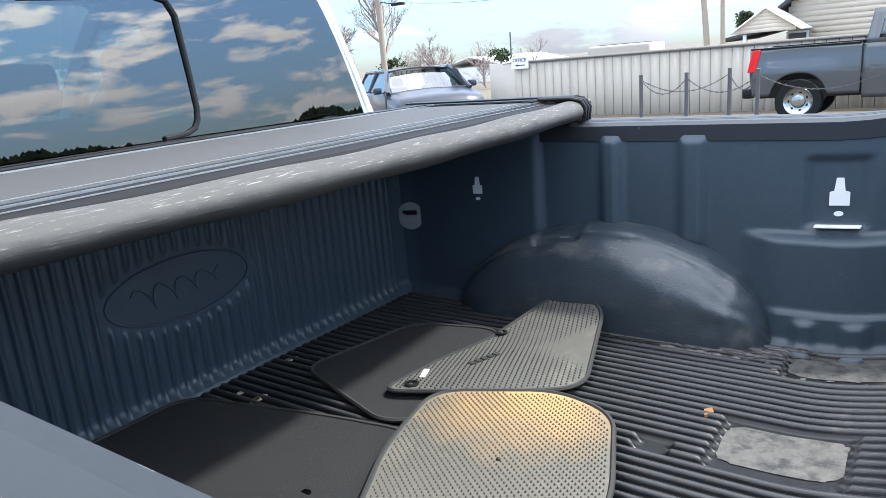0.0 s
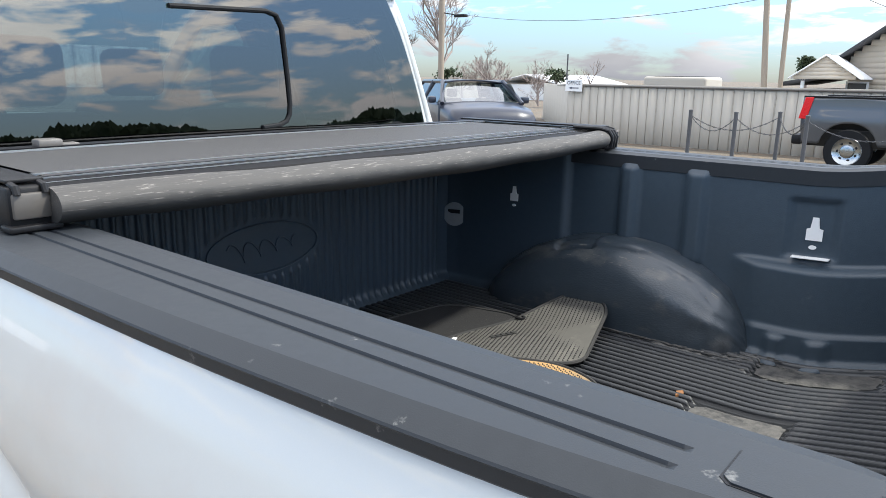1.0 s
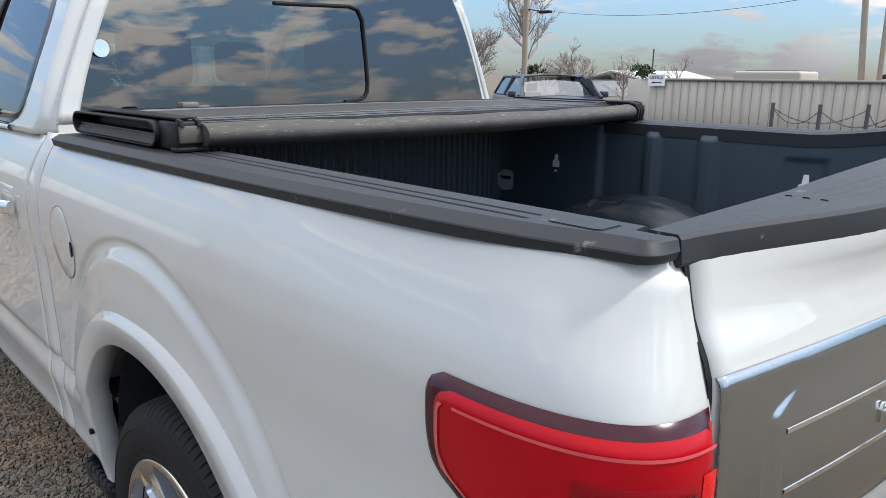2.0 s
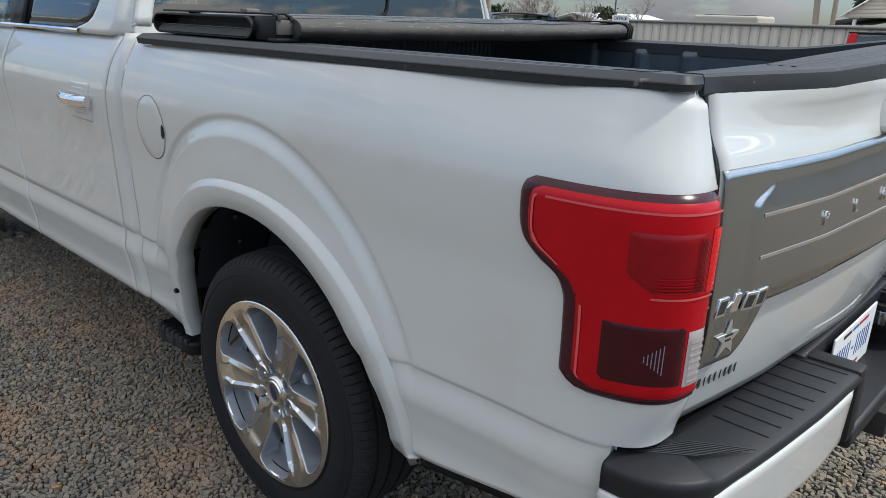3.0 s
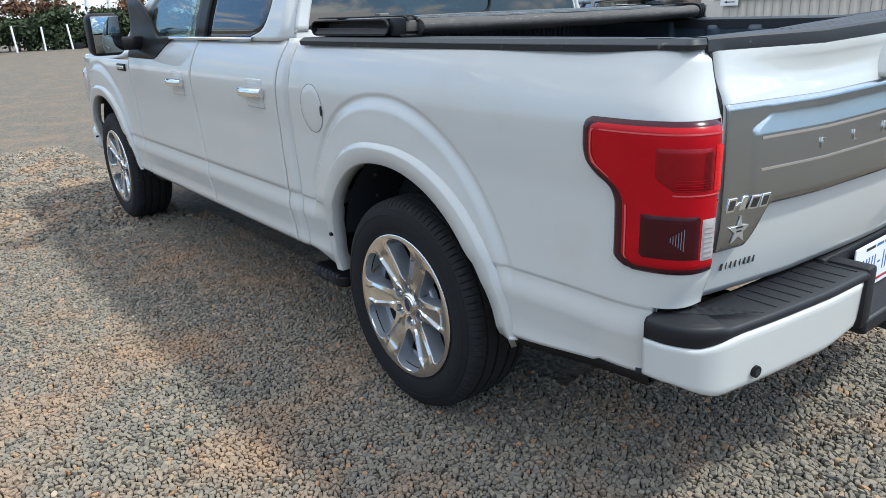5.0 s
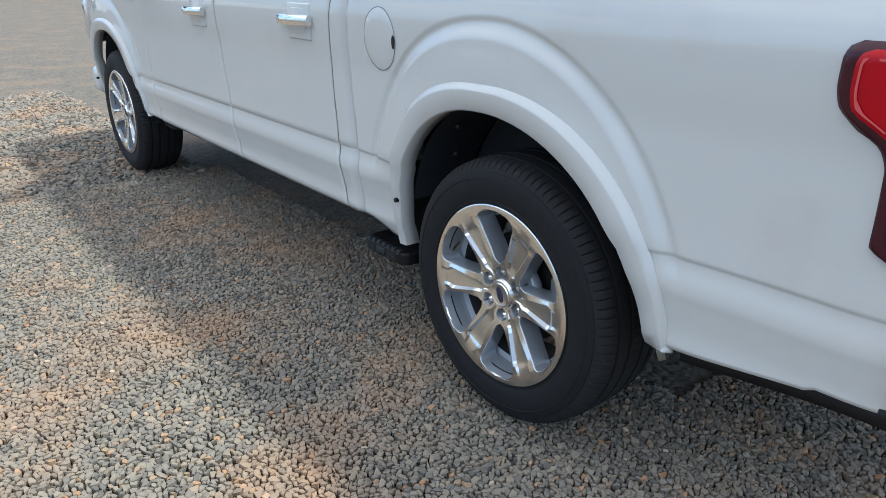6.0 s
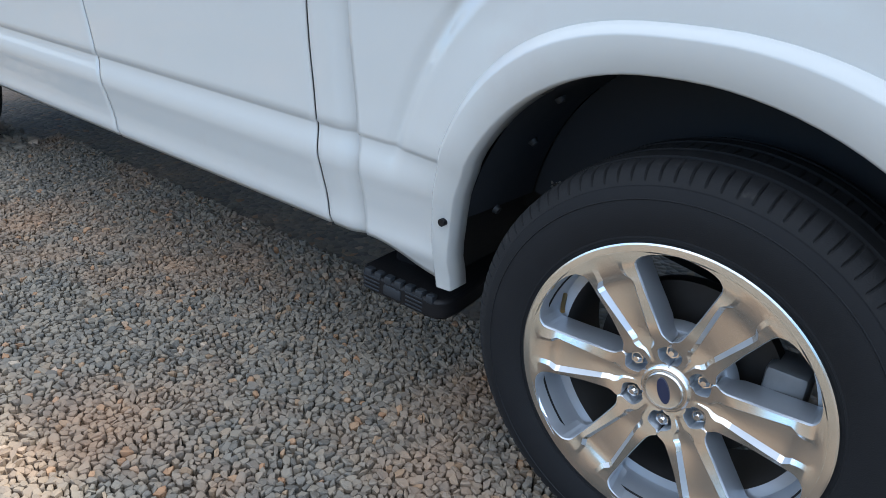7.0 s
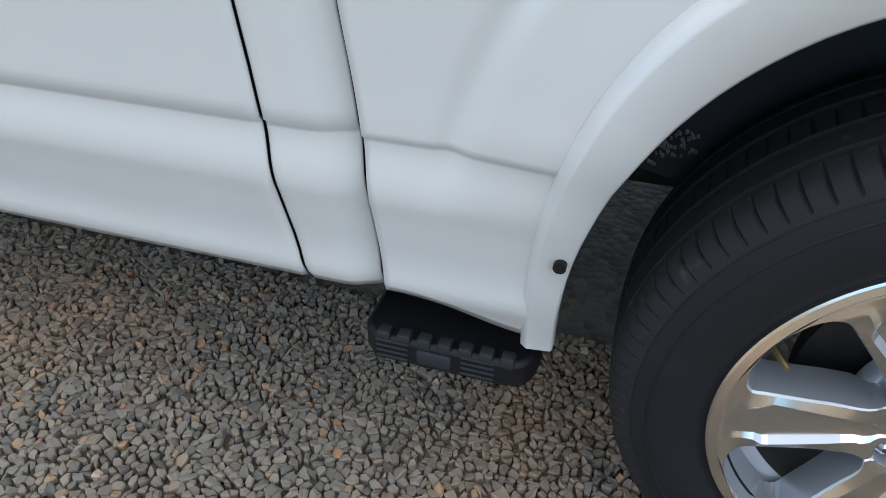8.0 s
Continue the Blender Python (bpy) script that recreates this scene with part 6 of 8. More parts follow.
for s in (-1, 1):
    ys = sorted(set([round(v, 4) for v in span(-1.0, 0.625, 150)]))
    zs = span(FLOOR - 0.005, 1.332, 80)
    n = len(ys)
    verts = [(s * (0.79 - side_wall_depth(y, z)), y, z) for z in zs for y in ys]
    faces = [(j * n + i, j * n + i + 1, (j + 1) * n + i + 1, (j + 1) * n + i) for j in range(len(zs) - 1) for i in range(n - 1)]
    # the wall is cut away inside the wheel hump
    faces = [f for f in faces if not (verts[f[0]][2] < FLOOR + hump_height(verts[f[0]][1]) - 0.03)]
    if s > 0:
        faces = [f[::-1] for f in faces]
    me = bpy.data.meshes.new("liner_side_wall")
    me.from_pydata(verts, [], faces)
    me.materials.append(LINER)
    for p in me.polygons:
        p.use_smooth = True
    ob = new("liner_side_wall", me)
    ob.parent = bed
    # wheel housing
    bm = bmesh.new()
    rows = []


    def hump_point(y, a, proud=0.0):
        """On the hump: a runs from the bed wall over the crown to the floor."""
        e = abs((y + 0.055) / 0.446)
        h = hump_height(y)
        q = a * math.pi / 2
        inner = 0.165 * (0.25 + 0.75 * max(0.0, 1 - e ** 5) ** 0.5)
        x, z = 0.80 - inner * math.sin(q) ** 0.72, FLOOR - 0.004 + h * math.cos(q) ** 0.62
        # a raised crown beside the wall, a sunk flat on it, and the dents of use
        lump = 0.011 * smooth(0.30, 0.24, a) * smooth(0.04, 0.12, h)
        lump -= 0.013 * smooth(0.0, 0.02, y + 0.03) * smooth(0.125, 0.105, y) * smooth(0.06, 0.10, a) * smooth(0.36, 0.31, a)
        lump += 0.0045 * noise.noise(Vector((9 * y, 5 * a, 2.0 + s))) * smooth(0.02, 0.10, h)
        lump += 0.007 * noise.noise(Vector((30 * y, 6 * a, 4.0))) * smooth(-0.30, -0.42, y)
        lump += proud
        return Vector((s * (x - lump * math.sin(q)), y, z + lump * math.cos(q)))
    for t in span(0, 1, 110):
        y = lerp(-0.50, 0.385, t)
        rows.append([hump_point(y, a) for a in span(0, 1, 40)])
    sheet(bm, rows, flip=s < 0)
    housing = part("wheel_housing", bm, HOUSING, bed, "rounded liner hump over the wheel, scuffed on top")
    bm = bmesh.new()
    scratch = random.Random(17)
    for k in range(44):
        y, a = scratch.uniform(-0.42, 0.30), scratch.uniform(0.10, 0.52)
        long, wide = 0.002 + 0.011 * scratch.random() ** 3, 0.002 + 0.006 * scratch.random()
        sheet(bm, [[hump_point(y + dy * long, a + da * wide, 0.0006) for da in (-1, 1)] for dy in (-1.0, -0.3, 0.4, 1.0)], flip=s < 0)
    part("scuff_marks", bm, DRIED_PALE, housing, "pale scuffs along the crown")
    # dried mud heaped along the foot of the hump
    bm = bmesh.new()
    foot = [Vector(p) for p in ((0.634, -0.24), (0.632, -0.36), (0.640, -0.43), (0.665, -0.485), (0.705, -0.520), (0.750, -0.535), (0.772, -0.59), (0.776, -0.70), (0.778, -0.80))]
    fx, fy = curve([(i, p.x) for i, p in enumerate(foot)]), curve([(i, p.y) for i, p in enumerate(foot)])
    rows = []
    for q in span(0, 8, 90):
        a, b = Vector((fx(q), fy(q))), Vector((fx(min(q + 0.1, 8)), fy(min(q + 0.1, 8)))) - Vector((fx(max(q - 0.1, 0)), fy(max(q - 0.1, 0))))
        n2 = Vector((b.y, -b.x)).normalized()
        w = (0.014 + 0.016 * noise.noise(Vector((q * 2.3, 1.7, s)))) * smooth(0, 0.8, q) * smooth(8, 7.2, q) + 0.004
        hgt = 0.013 + 0.005 * noise.noise(Vector((q * 4.1, 5.2, s)))
        rows.append([(s * (a.x + n2.x * w * k), a.y + n2.y * w * k, FLOOR + hgt * e + 0.002 * noise.noise(Vector((q * 9, k * 3, 1)))) for k, e in ((-1.6, 0.0), (-0.9, 0.7), (0.0, 1.0), (0.9, 0.75), (1.7, 0.0))])
    sheet(bm, rows)
    part("dried_mud", bm, DRIED_PALE, bed, "pale dried mud along the foot of the hump")
    # pale metal showing through the cut-outs
    for y, z, f in ((-0.612, 1.184, 0.92), (0.324, 1.176, 0.74)):
        x = s * (0.79 - side_wall_depth(y, z) - 0.002)
        m = Matrix.Translation((x, y, z)) @ Matrix(((0, 0, -s, 0), (1, 0, 0, 0), (0, 1, 0, 0), (0, 0, 0, 1)))
        bm = bmesh.new()
        w = f * 0.021
        slab(bm, [(-w, -0.030 * f), (w, -0.030 * f), (w, 0.003 * f), (w * 0.55, 0.006 * f), (w * 0.36, 0.038 * f), (-w * 0.36, 0.038 * f), (-w * 0.55, 0.006 * f), (-w, 0.003 * f)], 0.003, m)
        kh = part("keyhole_plate", bm, WHITE, bed, "pale metal seen through a keyhole cut-out")
        bm = bmesh.new()
        slab(bm, [(0.010 * f * math.cos(a), -0.050 * f + 0.006 * f * math.sin(a)) for a in (2 * math.pi * k / 16 for k in range(16))], 0.003, m)
        part("small_hole", bm, WHITE, kh)
    bm = bmesh.new()
    rbox(bm, s * 0.772, s * 0.795, -0.655, -0.567, 1.108, 1.112, 0.001)
    part("ledge_edge", bm, WHITE, bed)
    yc, zc = 0.575, 1.074
    m = Matrix.Translation((s * (0.79 - side_wall_depth(yc, zc) - 0.006), yc + 0.006, zc)) @ Matrix.Rotation(s * radians(20), 4, "Z") @ Matrix(((0, 0, -s, 0), (1, 0, 0, 0), (0, 1, 0, 0), (0, 0, 0, 1)))
    bm = bmesh.new()
    slab(bm, [(0.044 * math.cos(a), 0.044 * math.sin(a)) for a in (2 * math.pi * k / 32 for k in range(32))], 0.004, m)
    dk = part("tie_down_disc", bm, surface("pale_grey_disc", (0.20, 0.21, 0.22), (0.28, 0.29, 0.30), scale=40, rough=0.6), bed, "grey round tie-down opening")
    bm = bmesh.new()
    slab(bm, [(-0.022, 0.004), (0.012, 0.004), (0.024, 0.010), (0.024, 0.018), (-0.022, 0.018)], 0.008, m)
    part("tie_down_slot", bm, BLACK, dk)
# dried dirt in the flat spots and along the wheel hump
rng = random.Random(31)
for a, b, c, d in FLAT[:2]:
    bm = bmesh.new()
    ca, cb = (a + b) / 2, (c + d) / 2
    pts = []
    for k in range(40):
        t = 2 * math.pi * k / 40
        q = 0.93 + 0.05 * rng.random()
        cx, sx = math.cos(t), math.sin(t)
        pts.append((ca + (b - a) / 2 * q * math.copysign(abs(cx) ** 0.35, cx), cb + (d - c) / 2 * q * math.copysign(abs(sx) ** 0.35, sx)))
    slab(bm, pts, 0.0015, Matrix.Translation((0, 0, FLOOR + 0.0004)))
    part("dried_dirt_patch", bm, DRIED, bed, "pale dried dirt in a flat of the floor")
verts, faces = [], []
for k in range(900):
    if k % 3:
        t = rng.random() ** 0.8
        y = lerp(-0.62, 0.05, 1 - t)
        x = 0.640 - 0.012 * rng.random() + (0.10 * smooth(-0.40, -0.56, y) * rng.random()) - 0.02 * rng.random() ** 3
    else:
        x, y = rng.uniform(0.56, 0.76), rng.uniform(-0.98, -0.48)
    q = 0.0022 + 0.006 * rng.random() ** 3
    z = FLOOR + rib_height(x, y) + 0.0012
    i = len(verts)
    t = rng.random() * 6.28
    for j in range(5):
        w = q * rng.uniform(0.6, 1.3)
        verts.append((x + w * math.cos(t + j * 1.2566), y + 1.6 * w * math.sin(t + j * 1.2566), z + 0.001 * rng.random()))
    faces.append((i, i + 1, i + 2, i + 3, i + 4))
me = bpy.data.meshes.new("dirt_crumbs")
me.from_pydata(verts, [], faces)
me.materials.append(DRIED)
ob = new("dirt_crust", me)
ob.parent = bed
tagged(ob, "crumbs of pale dirt along the wheel hump", kind="stuff")
bm = bmesh.new()
rbox(bm, -0.80, 0.80, 0.632, 0.70, 0.70, 1.335, 0.01)
part("bed_front_panel", bm, BLACK, truck)


# ---- the rear end, set slightly askew ----
REAR_X = curve([(-0.45, 0.0), (0.0, 0.045), (0.46, 0.090), (0.82, 0.105), (0.90, 0.055), (0.99, 0.005)])
REAR_Z = curve([(-0.45, 0.0), (0.0, 0.018), (0.46, 0.038), (0.82, 0.052), (0.99, 0.050)])
REAR_Y = curve([(-0.35, 0.0), (-0.20, -0.004), (0.20, -0.022), (0.46, -0.045), (0.82, -0.075), (0.99, -0.075)])
for ob in truck.children_recursive:
    if ob.type != "MESH" or ob.matrix_world != Matrix() or ob.parent.name.startswith("wheel"):
        continue
    for v in ob.data.vertices:
        if v.co.y < -0.60 and v.co.x > -0.45:
            k = smooth(-0.60, -1.0, v.co.y)
            v.co += Vector((REAR_X(v.co.x), REAR_Y(v.co.x), REAR_Z(v.co.x))) * k


# ---- folded tonneau cover ----
cover = thing("tonneau_cover", "folded worn black vinyl tonneau cover lying across the bed rails", "truck bed cover", at=(0, 0, 1.35))
# pressed flat under its own weight
cover.location, cover.scale = (0, 0, 1.352 * 0.25), (1, 1, 0.75)


WORN_PLATE = surface("worn_grey_plate", (0.060, 0.054, 0.048), (0.10, 0.091, 0.082), scale=30, rough=0.45, rough2=0.7)


def bow(x):
    return 1 - min(1.0, (x / 0.80)) ** 2 if x > 0 else 1 - min(1.0, (-x / 0.80)) ** 2


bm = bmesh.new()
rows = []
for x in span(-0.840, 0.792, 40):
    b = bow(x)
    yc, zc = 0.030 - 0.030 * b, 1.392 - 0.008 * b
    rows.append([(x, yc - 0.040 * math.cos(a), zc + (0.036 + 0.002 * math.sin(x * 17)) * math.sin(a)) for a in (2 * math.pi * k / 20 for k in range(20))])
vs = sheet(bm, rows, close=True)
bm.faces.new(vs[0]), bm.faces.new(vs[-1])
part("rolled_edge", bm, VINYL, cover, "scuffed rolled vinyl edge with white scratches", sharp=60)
for y0, y1, z0, z1, m in ((0.03, 0.60, 1.352, 1.372, VINYL_TOP), (0.06, 0.62, 1.375, 1.412, VINYL_TOP)):
    bm = bmesh.new()
    rbox(bm, -0.845, 0.845, y0, y1, z0, z1, 0.008)
    part("folded_panel", bm, m, cover)
bm = bmesh.new()
rows = []
for x in span(-0.80, 0.80, 24):
    rows.append([(x, y, z + 0.006 * bow(x)) for y, z in ((0.115 - 0.012 * bow(x), 1.405), (0.112 - 0.012 * bow(x), 1.418), (0.120 - 0.012 * bow(x), 1.4265), (0.20, 1.4285), (0.40, 1.429), (0.58, 1.428), (0.60, 1.422), (0.60, 1.40))])
sheet(bm, rows)
part("top_panel", bm, VINYL_TOP, cover, "faded grey-black vinyl panel", sharp=45)
bm = bmesh.new()
rows = [[(x, y, z) for y, z in ((0.052 - 0.030 * bow(x), 1.412), (0.058 - 0.030 * bow(x), 1.4205), (0.092 - 0.018 * bow(x), 1.4215), (0.1105 - 0.012 * bow(x), 1.4275), (0.114 - 0.012 * bow(x), 1.412))] for x in span(-0.83, 0.83, 24)]
sheet(bm, rows)
part("dark_channel", bm, surface("matt_black_channel", (0.003, 0.003, 0.004), (0.006, 0.006, 0.007), rough=0.7, spec=0.2), cover, "matt black channel behind the rolled edge", sharp=30)
for y, z, w, m in ((0.0935, 1.4215, 0.0008, ALU), (0.1155, 1.4275, 0.0010, ALU), (0.160, 1.4290, 0.0010, ALU), (0.1235, 1.4282, 0.0050, BLACK), (0.50, 1.4325, 0.0015, ALU), (0.548, 1.433, 0.022, BLACK)):
    bm = bmesh.new()
    rows = [[(x, y + dy - 0.012 * bow(x) * (y < 0.2), z + dz + 0.004 * bow(x)) for x in span(-0.83, 0.83, 24)] for dy, dz in ((-w, -0.006 if m is not ALU else 0.0008), (-w, 0.002), (w, 0.002), (w, -0.006))]
    sheet(bm, rows)
    part("cross_bar", bm, m, cover, sharp=30)
for s in (-1, 1):
    # the side of the fold: one long rounded loop round a ribbed trough
    z0, z1, y0, y1, x = 1.353, 1.430, 0.114, 0.66, 0.903
    bm = bmesh.new()
    pts = []
    r = (z1 - z0) / 2
    for a in span(-math.pi / 2, math.pi / 2, 14):
        pts.append((y0 + r - r * math.cos(a), (z0 + z1) / 2 + r * math.sin(a)))
    for a in span(math.pi / 2, 3 * math.pi / 2, 14):
        pts.append((y1 - r - r * math.cos(a), (z0 + z1) / 2 + r * math.sin(a)))
    rows = []
    for dx, f in ((-0.08, 1.0), (-0.004, 1.0), (0.0, 0.96), (0.0, 0.84), (-0.004, 0.80), (-0.060, 0.78)):
        yc, zc = (y0 + y1) / 2, (z0 + z1) / 2
        h = (y1 - y0) / 2
        rows.append([(s * (x + dx), yc + (y - yc) * (1 - (1 - f) * r / h), zc + (z - zc) * f) for y, z in pts])
    vs = sheet(bm, rows, close=True, flip=s < 0)
    bm.faces.new(vs[-1])
    loop = part("fold_loop", bm, BLACK, cover, "open rounded fold at the cover's side", sharp=40)
    # a shelf across the opening and a scalloped trough under it
    bm = bmesh.new()
    rbox(bm, s * 0.840, s * 0.884, y0 + 0.012, y1 - 0.012, 1.3850, 1.3885, 0.0015)
    part("trough_shelf", bm, BLACK, loop)
    bm = bmesh.new()
    rbox(bm, s * 0.8825, s * 0.8865, y0 + 0.014, y1 - 0.014, 1.3865, 1.3900, 0.0010)
    part("shelf_edge", bm, WORN_PLATE, loop)
    bm = bmesh.new()
    rows = [[(s * lerp(0.900, 0.884, q), y, lerp(1.3610, 1.386, q) + 0.0022 * abs(math.sin(math.pi * y / 0.019)) * math.sin(math.pi * (0.08 + 0.84 * q)) ** 0.5)
             for y in span(y0 + 0.02, y1 - 0.02, 240)] for q in span(0, 1, 5)]
    sheet(bm, rows, flip=s > 0)
    part("scalloped_trough", bm, VINYL_TOP, loop, sharp=70)
    bm = bmesh.new()
    rbox(bm, s * 0.834, s * 0.893, 0.030, 0.122, 1.352, 1.432, 0.007)
    cap = part("corner_block", bm, BLACK, cover, "black corner block with a clamp")
    bm = bmesh.new()
    rbox(bm, s * 0.839, s * 0.888, 0.024, 0.06, 1.372, 1.420, 0.004)
    part("corner_plate", bm, WORN_PLATE, cap, "worn brown-grey plate")
    for x in (0.845, 0.882):
        bm = bmesh.new()
        tube(bm, [(s * x, 0.024, 1.418), (s * x, 0.028, 1.432), (s * x, 0.046, 1.436)], 0.005, 8)
        part("hinge_tab", bm, BLACK, cap)
    bm = bmesh.new()
    rbox(bm, s * 0.828, s * 0.898, 0.018, 0.054, 1.350, 1.362, 0.003)
    part("corner_foot", bm, BLACK, cap)
    bm = bmesh.new()
    rbox(bm, s * 0.838, s * 0.888, 0.045, 0.62, 1.436, 1.443, 0.002)
    part("side_rail", bm, BLACK, cover)
# the frame that holds the rolled edge at its far end
for x in (0.800, 0.816, 0.831):
    bm = bmesh.new()
    tube(bm, [(x - 0.010, 0.12, 1.438), (x - 0.004, 0.03, 1.437), (x, 0.000, 1.428), (x + 0.002, -0.010, 1.405), (x + 0.002, -0.006, 1.362), (x - 0.006, 0.01, 1.354)], 0.0065, 8)
    part("end_channel", bm, BLACK, cover, "black curved channel round the roll's end")
bm = bmesh.new()
slab(bm, [(-0.022, -0.036), (0.014, -0.030), (0.020, 0.034), (-0.016, 0.030)], 0.005, Matrix.Translation((0.852, 0.0, 1.394)) @ Matrix.Rotation(radians(24), 4, "Z") @ Matrix.Rotation(math.pi / 2, 4, "X"))
part("end_plate", bm, WORN_PLATE, cover, "worn grey plate")
bm = bmesh.new()
rbox(bm, -0.655, -0.605, 0.53, 0.57, 1.430, 1.455, 0.006)
rbox(bm, -0.61, -0.57, 0.535, 0.565, 1.430, 1.442, 0.004)
part("strap_clip", bm, surface("grey_clip", (0.08, 0.075, 0.07), (0.14, 0.13, 0.12), scale=40, rough=0.5), cover, "small grey strap clip")


# ---- floor mats in the bed ----
def mat_outline(pts, n=8, r=0.065):
    """Rounds the corners of a polygon."""
    out = []
    k = len(pts)
    for i in range(k):
        p, a, b = Vector(pts[i]), Vector(pts[i - 1]), Vector(pts[(i + 1) % k])
        d1, d2 = (a - p), (b - p)
        q = min(r, d1.length * 0.45, d2.length * 0.45)
        s, e = p + d1.normalized() * q, p + d2.normalized() * q
        for j in range(n + 1):
            t = j / n
            out.append((1 - t) ** 2 * s + 2 * t * (1 - t) * p + t * t * e)
    return out


def car_mat(label, pts, height, top, hem, studs=0.0):
    outline = mat_outline(pts)
    c = sum(outline, Vector((0, 0))) / len(outline)
    ob = thing("car_mat", label, "car mat", "car mats in the truck bed")
    bm = bmesh.new()
    rows = []
    for f in (1.0, 0.975, 0.9, 0.75, 0.5, 0.25, 0.02):
        rows.append([(*(c + (p - c) * f), height(*(c + (p - c) * f)) + 0.005) for p in outline])
    under = [(*(p), height(*p)) for p in outline]
    sheet(bm, [under] + rows, close=True)
    part("mat_sheet", bm, top, ob)
    bm = bmesh.new()
    pts3 = [(*p, height(*p) + 0.004) for p in outline]
    tube(bm, pts3 + [pts3[0]], 0.0052, 6, caps=False)
    part("hem", bm, hem, ob)
    return ob, outline, c


def inside(p, poly):
    hit = False
    for i in range(len(poly)):
        a, b = poly[i - 1], poly[i]
        if (a[1] > p[1]) != (b[1] > p[1]) and p[0] < (b[0] - a[0]) * (p[1] - a[1]) / (b[1] - a[1]) + a[0]:
            hit = not hit
    return hit


def add_nubs(ob, outline, c, height, pitch, turn, mat):
    """Small rubber spikes in rows over a mat's back."""
    shrink = [c + (p - c) * 0.95 for p in outline]
    verts, faces = [], []
    ca, sa = math.cos(turn), math.sin(turn)
    k = int(0.6 / pitch)
    for i in range(-k, k):
        for j in range(-k, k):
            u, v = i * pitch + (j % 2) * pitch / 2, j * pitch
            p = Vector((c.x + ca * u - sa * v, c.y + sa * u + ca * v))
            if not inside(p, shrink):
                continue
            z = height(*p) + 0.0045
            b = len(verts)
            r = 0.0021
            verts += [(p.x - r, p.y - r, z), (p.x + r, p.y - r, z), (p.x + r, p.y + r, z), (p.x - r, p.y + r, z), (p.x, p.y, z + 0.0048)]
            faces += [(b, b + 1, b + 4), (b + 1, b + 2, b + 4), (b + 2, b + 3, b + 4), (b + 3, b, b + 4)]
    me = bpy.data.meshes.new("rubber_nub")
    me.from_pydata(verts, [], faces)
    me.materials.append(mat)
    o = new("nub_texture", me)
    o.parent = ob
    tagged(o, "rows of small black rubber nubs", kind="stuff")


base = FLOOR + 0.0152
car_mat("black carpet car mat, dusty, face up on the liner", [(-0.62, 0.575), (-0.12, 0.575), (-0.03, 0.20), (0.00, 0.02), (-0.06, -0.16), (-0.30, -0.46), (-0.62, -0.42)],
        lambda x, y: base + 0.004 * math.sin(9 * x + 5 * y) ** 2, CARPET, RUBBER)
car_mat("black carpet car mat with a stitched hem, face up", [(0.125, 0.445), (0.47, 0.37), (0.52, 0.12), (0.30, -0.02), (0.06, 0.005), (-0.005, 0.085)],
        lambda x, y: base + 0.006 + 0.006 * math.sin(7 * x + 3), CARPET, RUBBER)
h3 = lambda x, y: base + 0.016 + 0.060 * smooth(0.40, 0.72, x + 0.15 * y) + 0.006 * math.sin(14 * y + 6 * x)
ob, ol, c = car_mat("upturned grey car mat with a nubbed back, one end curled up", [(0.075, 0.165), (0.31, 0.145), (0.50, 0.085), (0.69, 0.02), (0.64, -0.12), (0.30, -0.215), (0.185, -0.06)], h3,
                    surface("grey_mat_back", (0.062, 0.060, 0.053), (0.100, 0.095, 0.082), scale=50, rough=0.7, rough2=0.85, dirt=(0.14, 0.13, 0.11), dirt_scale=9, dirt_at=0.55), RUBBER)
add_nubs(ob, ol, c, h3, 0.0112, 0.30, RUBBER)
for x, y in ((0.135, 0.115), (0.47, 0.085)):
    bm = bmesh.new()
    b = bmesh.new()
    lathe(b, [(0.0, 0.016), (0.004, 0.016), (0.005, 0.012), (0.005, 0.009), (0.002, 0.008)], 20)
    join(bm, b, Matrix.Translation((x, y, h3(x, y) + 0.005)) @ Matrix.Rotation(-math.pi / 2, 4, "Y"))
    part("eyelet", bm, BLACK, ob, "black anchor eyelet")
bm = bmesh.new()
b = bmesh.new()
bmesh.ops.create_cube(b, size=1.0)
join(bm, b, Matrix.Translation((0.195, 0.125, h3(0.195, 0.125) + 0.007)) @ Matrix.Rotation(0.35, 4, "Z") @ Matrix.Diagonal((0.040, 0.012, 0.003, 1)))
part("care_label", bm, WHITE, ob, "small white label")
for k in range(5):
    bm = bmesh.new()
    b = bmesh.new()
    bmesh.ops.create_cube(b, size=1.0)
    x, y = 0.285 + 0.017 * k, 0.055 - 0.006 * k
    join(bm, b, Matrix.Translation((x, y, h3(x, y) + 0.007)) @ Matrix.Rotation(-0.35, 4, "Z") @ Matrix.Diagonal((0.011, 0.018, 0.003, 1)))
    part("moulded_letter_bar", bm, RUBBER, ob)
h4 = lambda x, y: base + 0.024 + 0.006 * math.sin(8 * x - 5 * y)
ob, ol, c = car_mat("upturned tan-stained car mat with a nubbed rubber back", [(0.115, 0.045), (0.235, -0.195), (0.195, -0.325), (-0.06, -0.425), (-0.34, -0.46), (-0.36, -0.13), (-0.10, 0.0)], h4, MAT_BACK, RUBBER)
add_nubs(ob, ol, c, h4, 0.0098, 0.95, surface("dusty_rubber_nub", (0.055, 0.046, 0.034), (0.10, 0.083, 0.06), scale=40, rough=0.8))

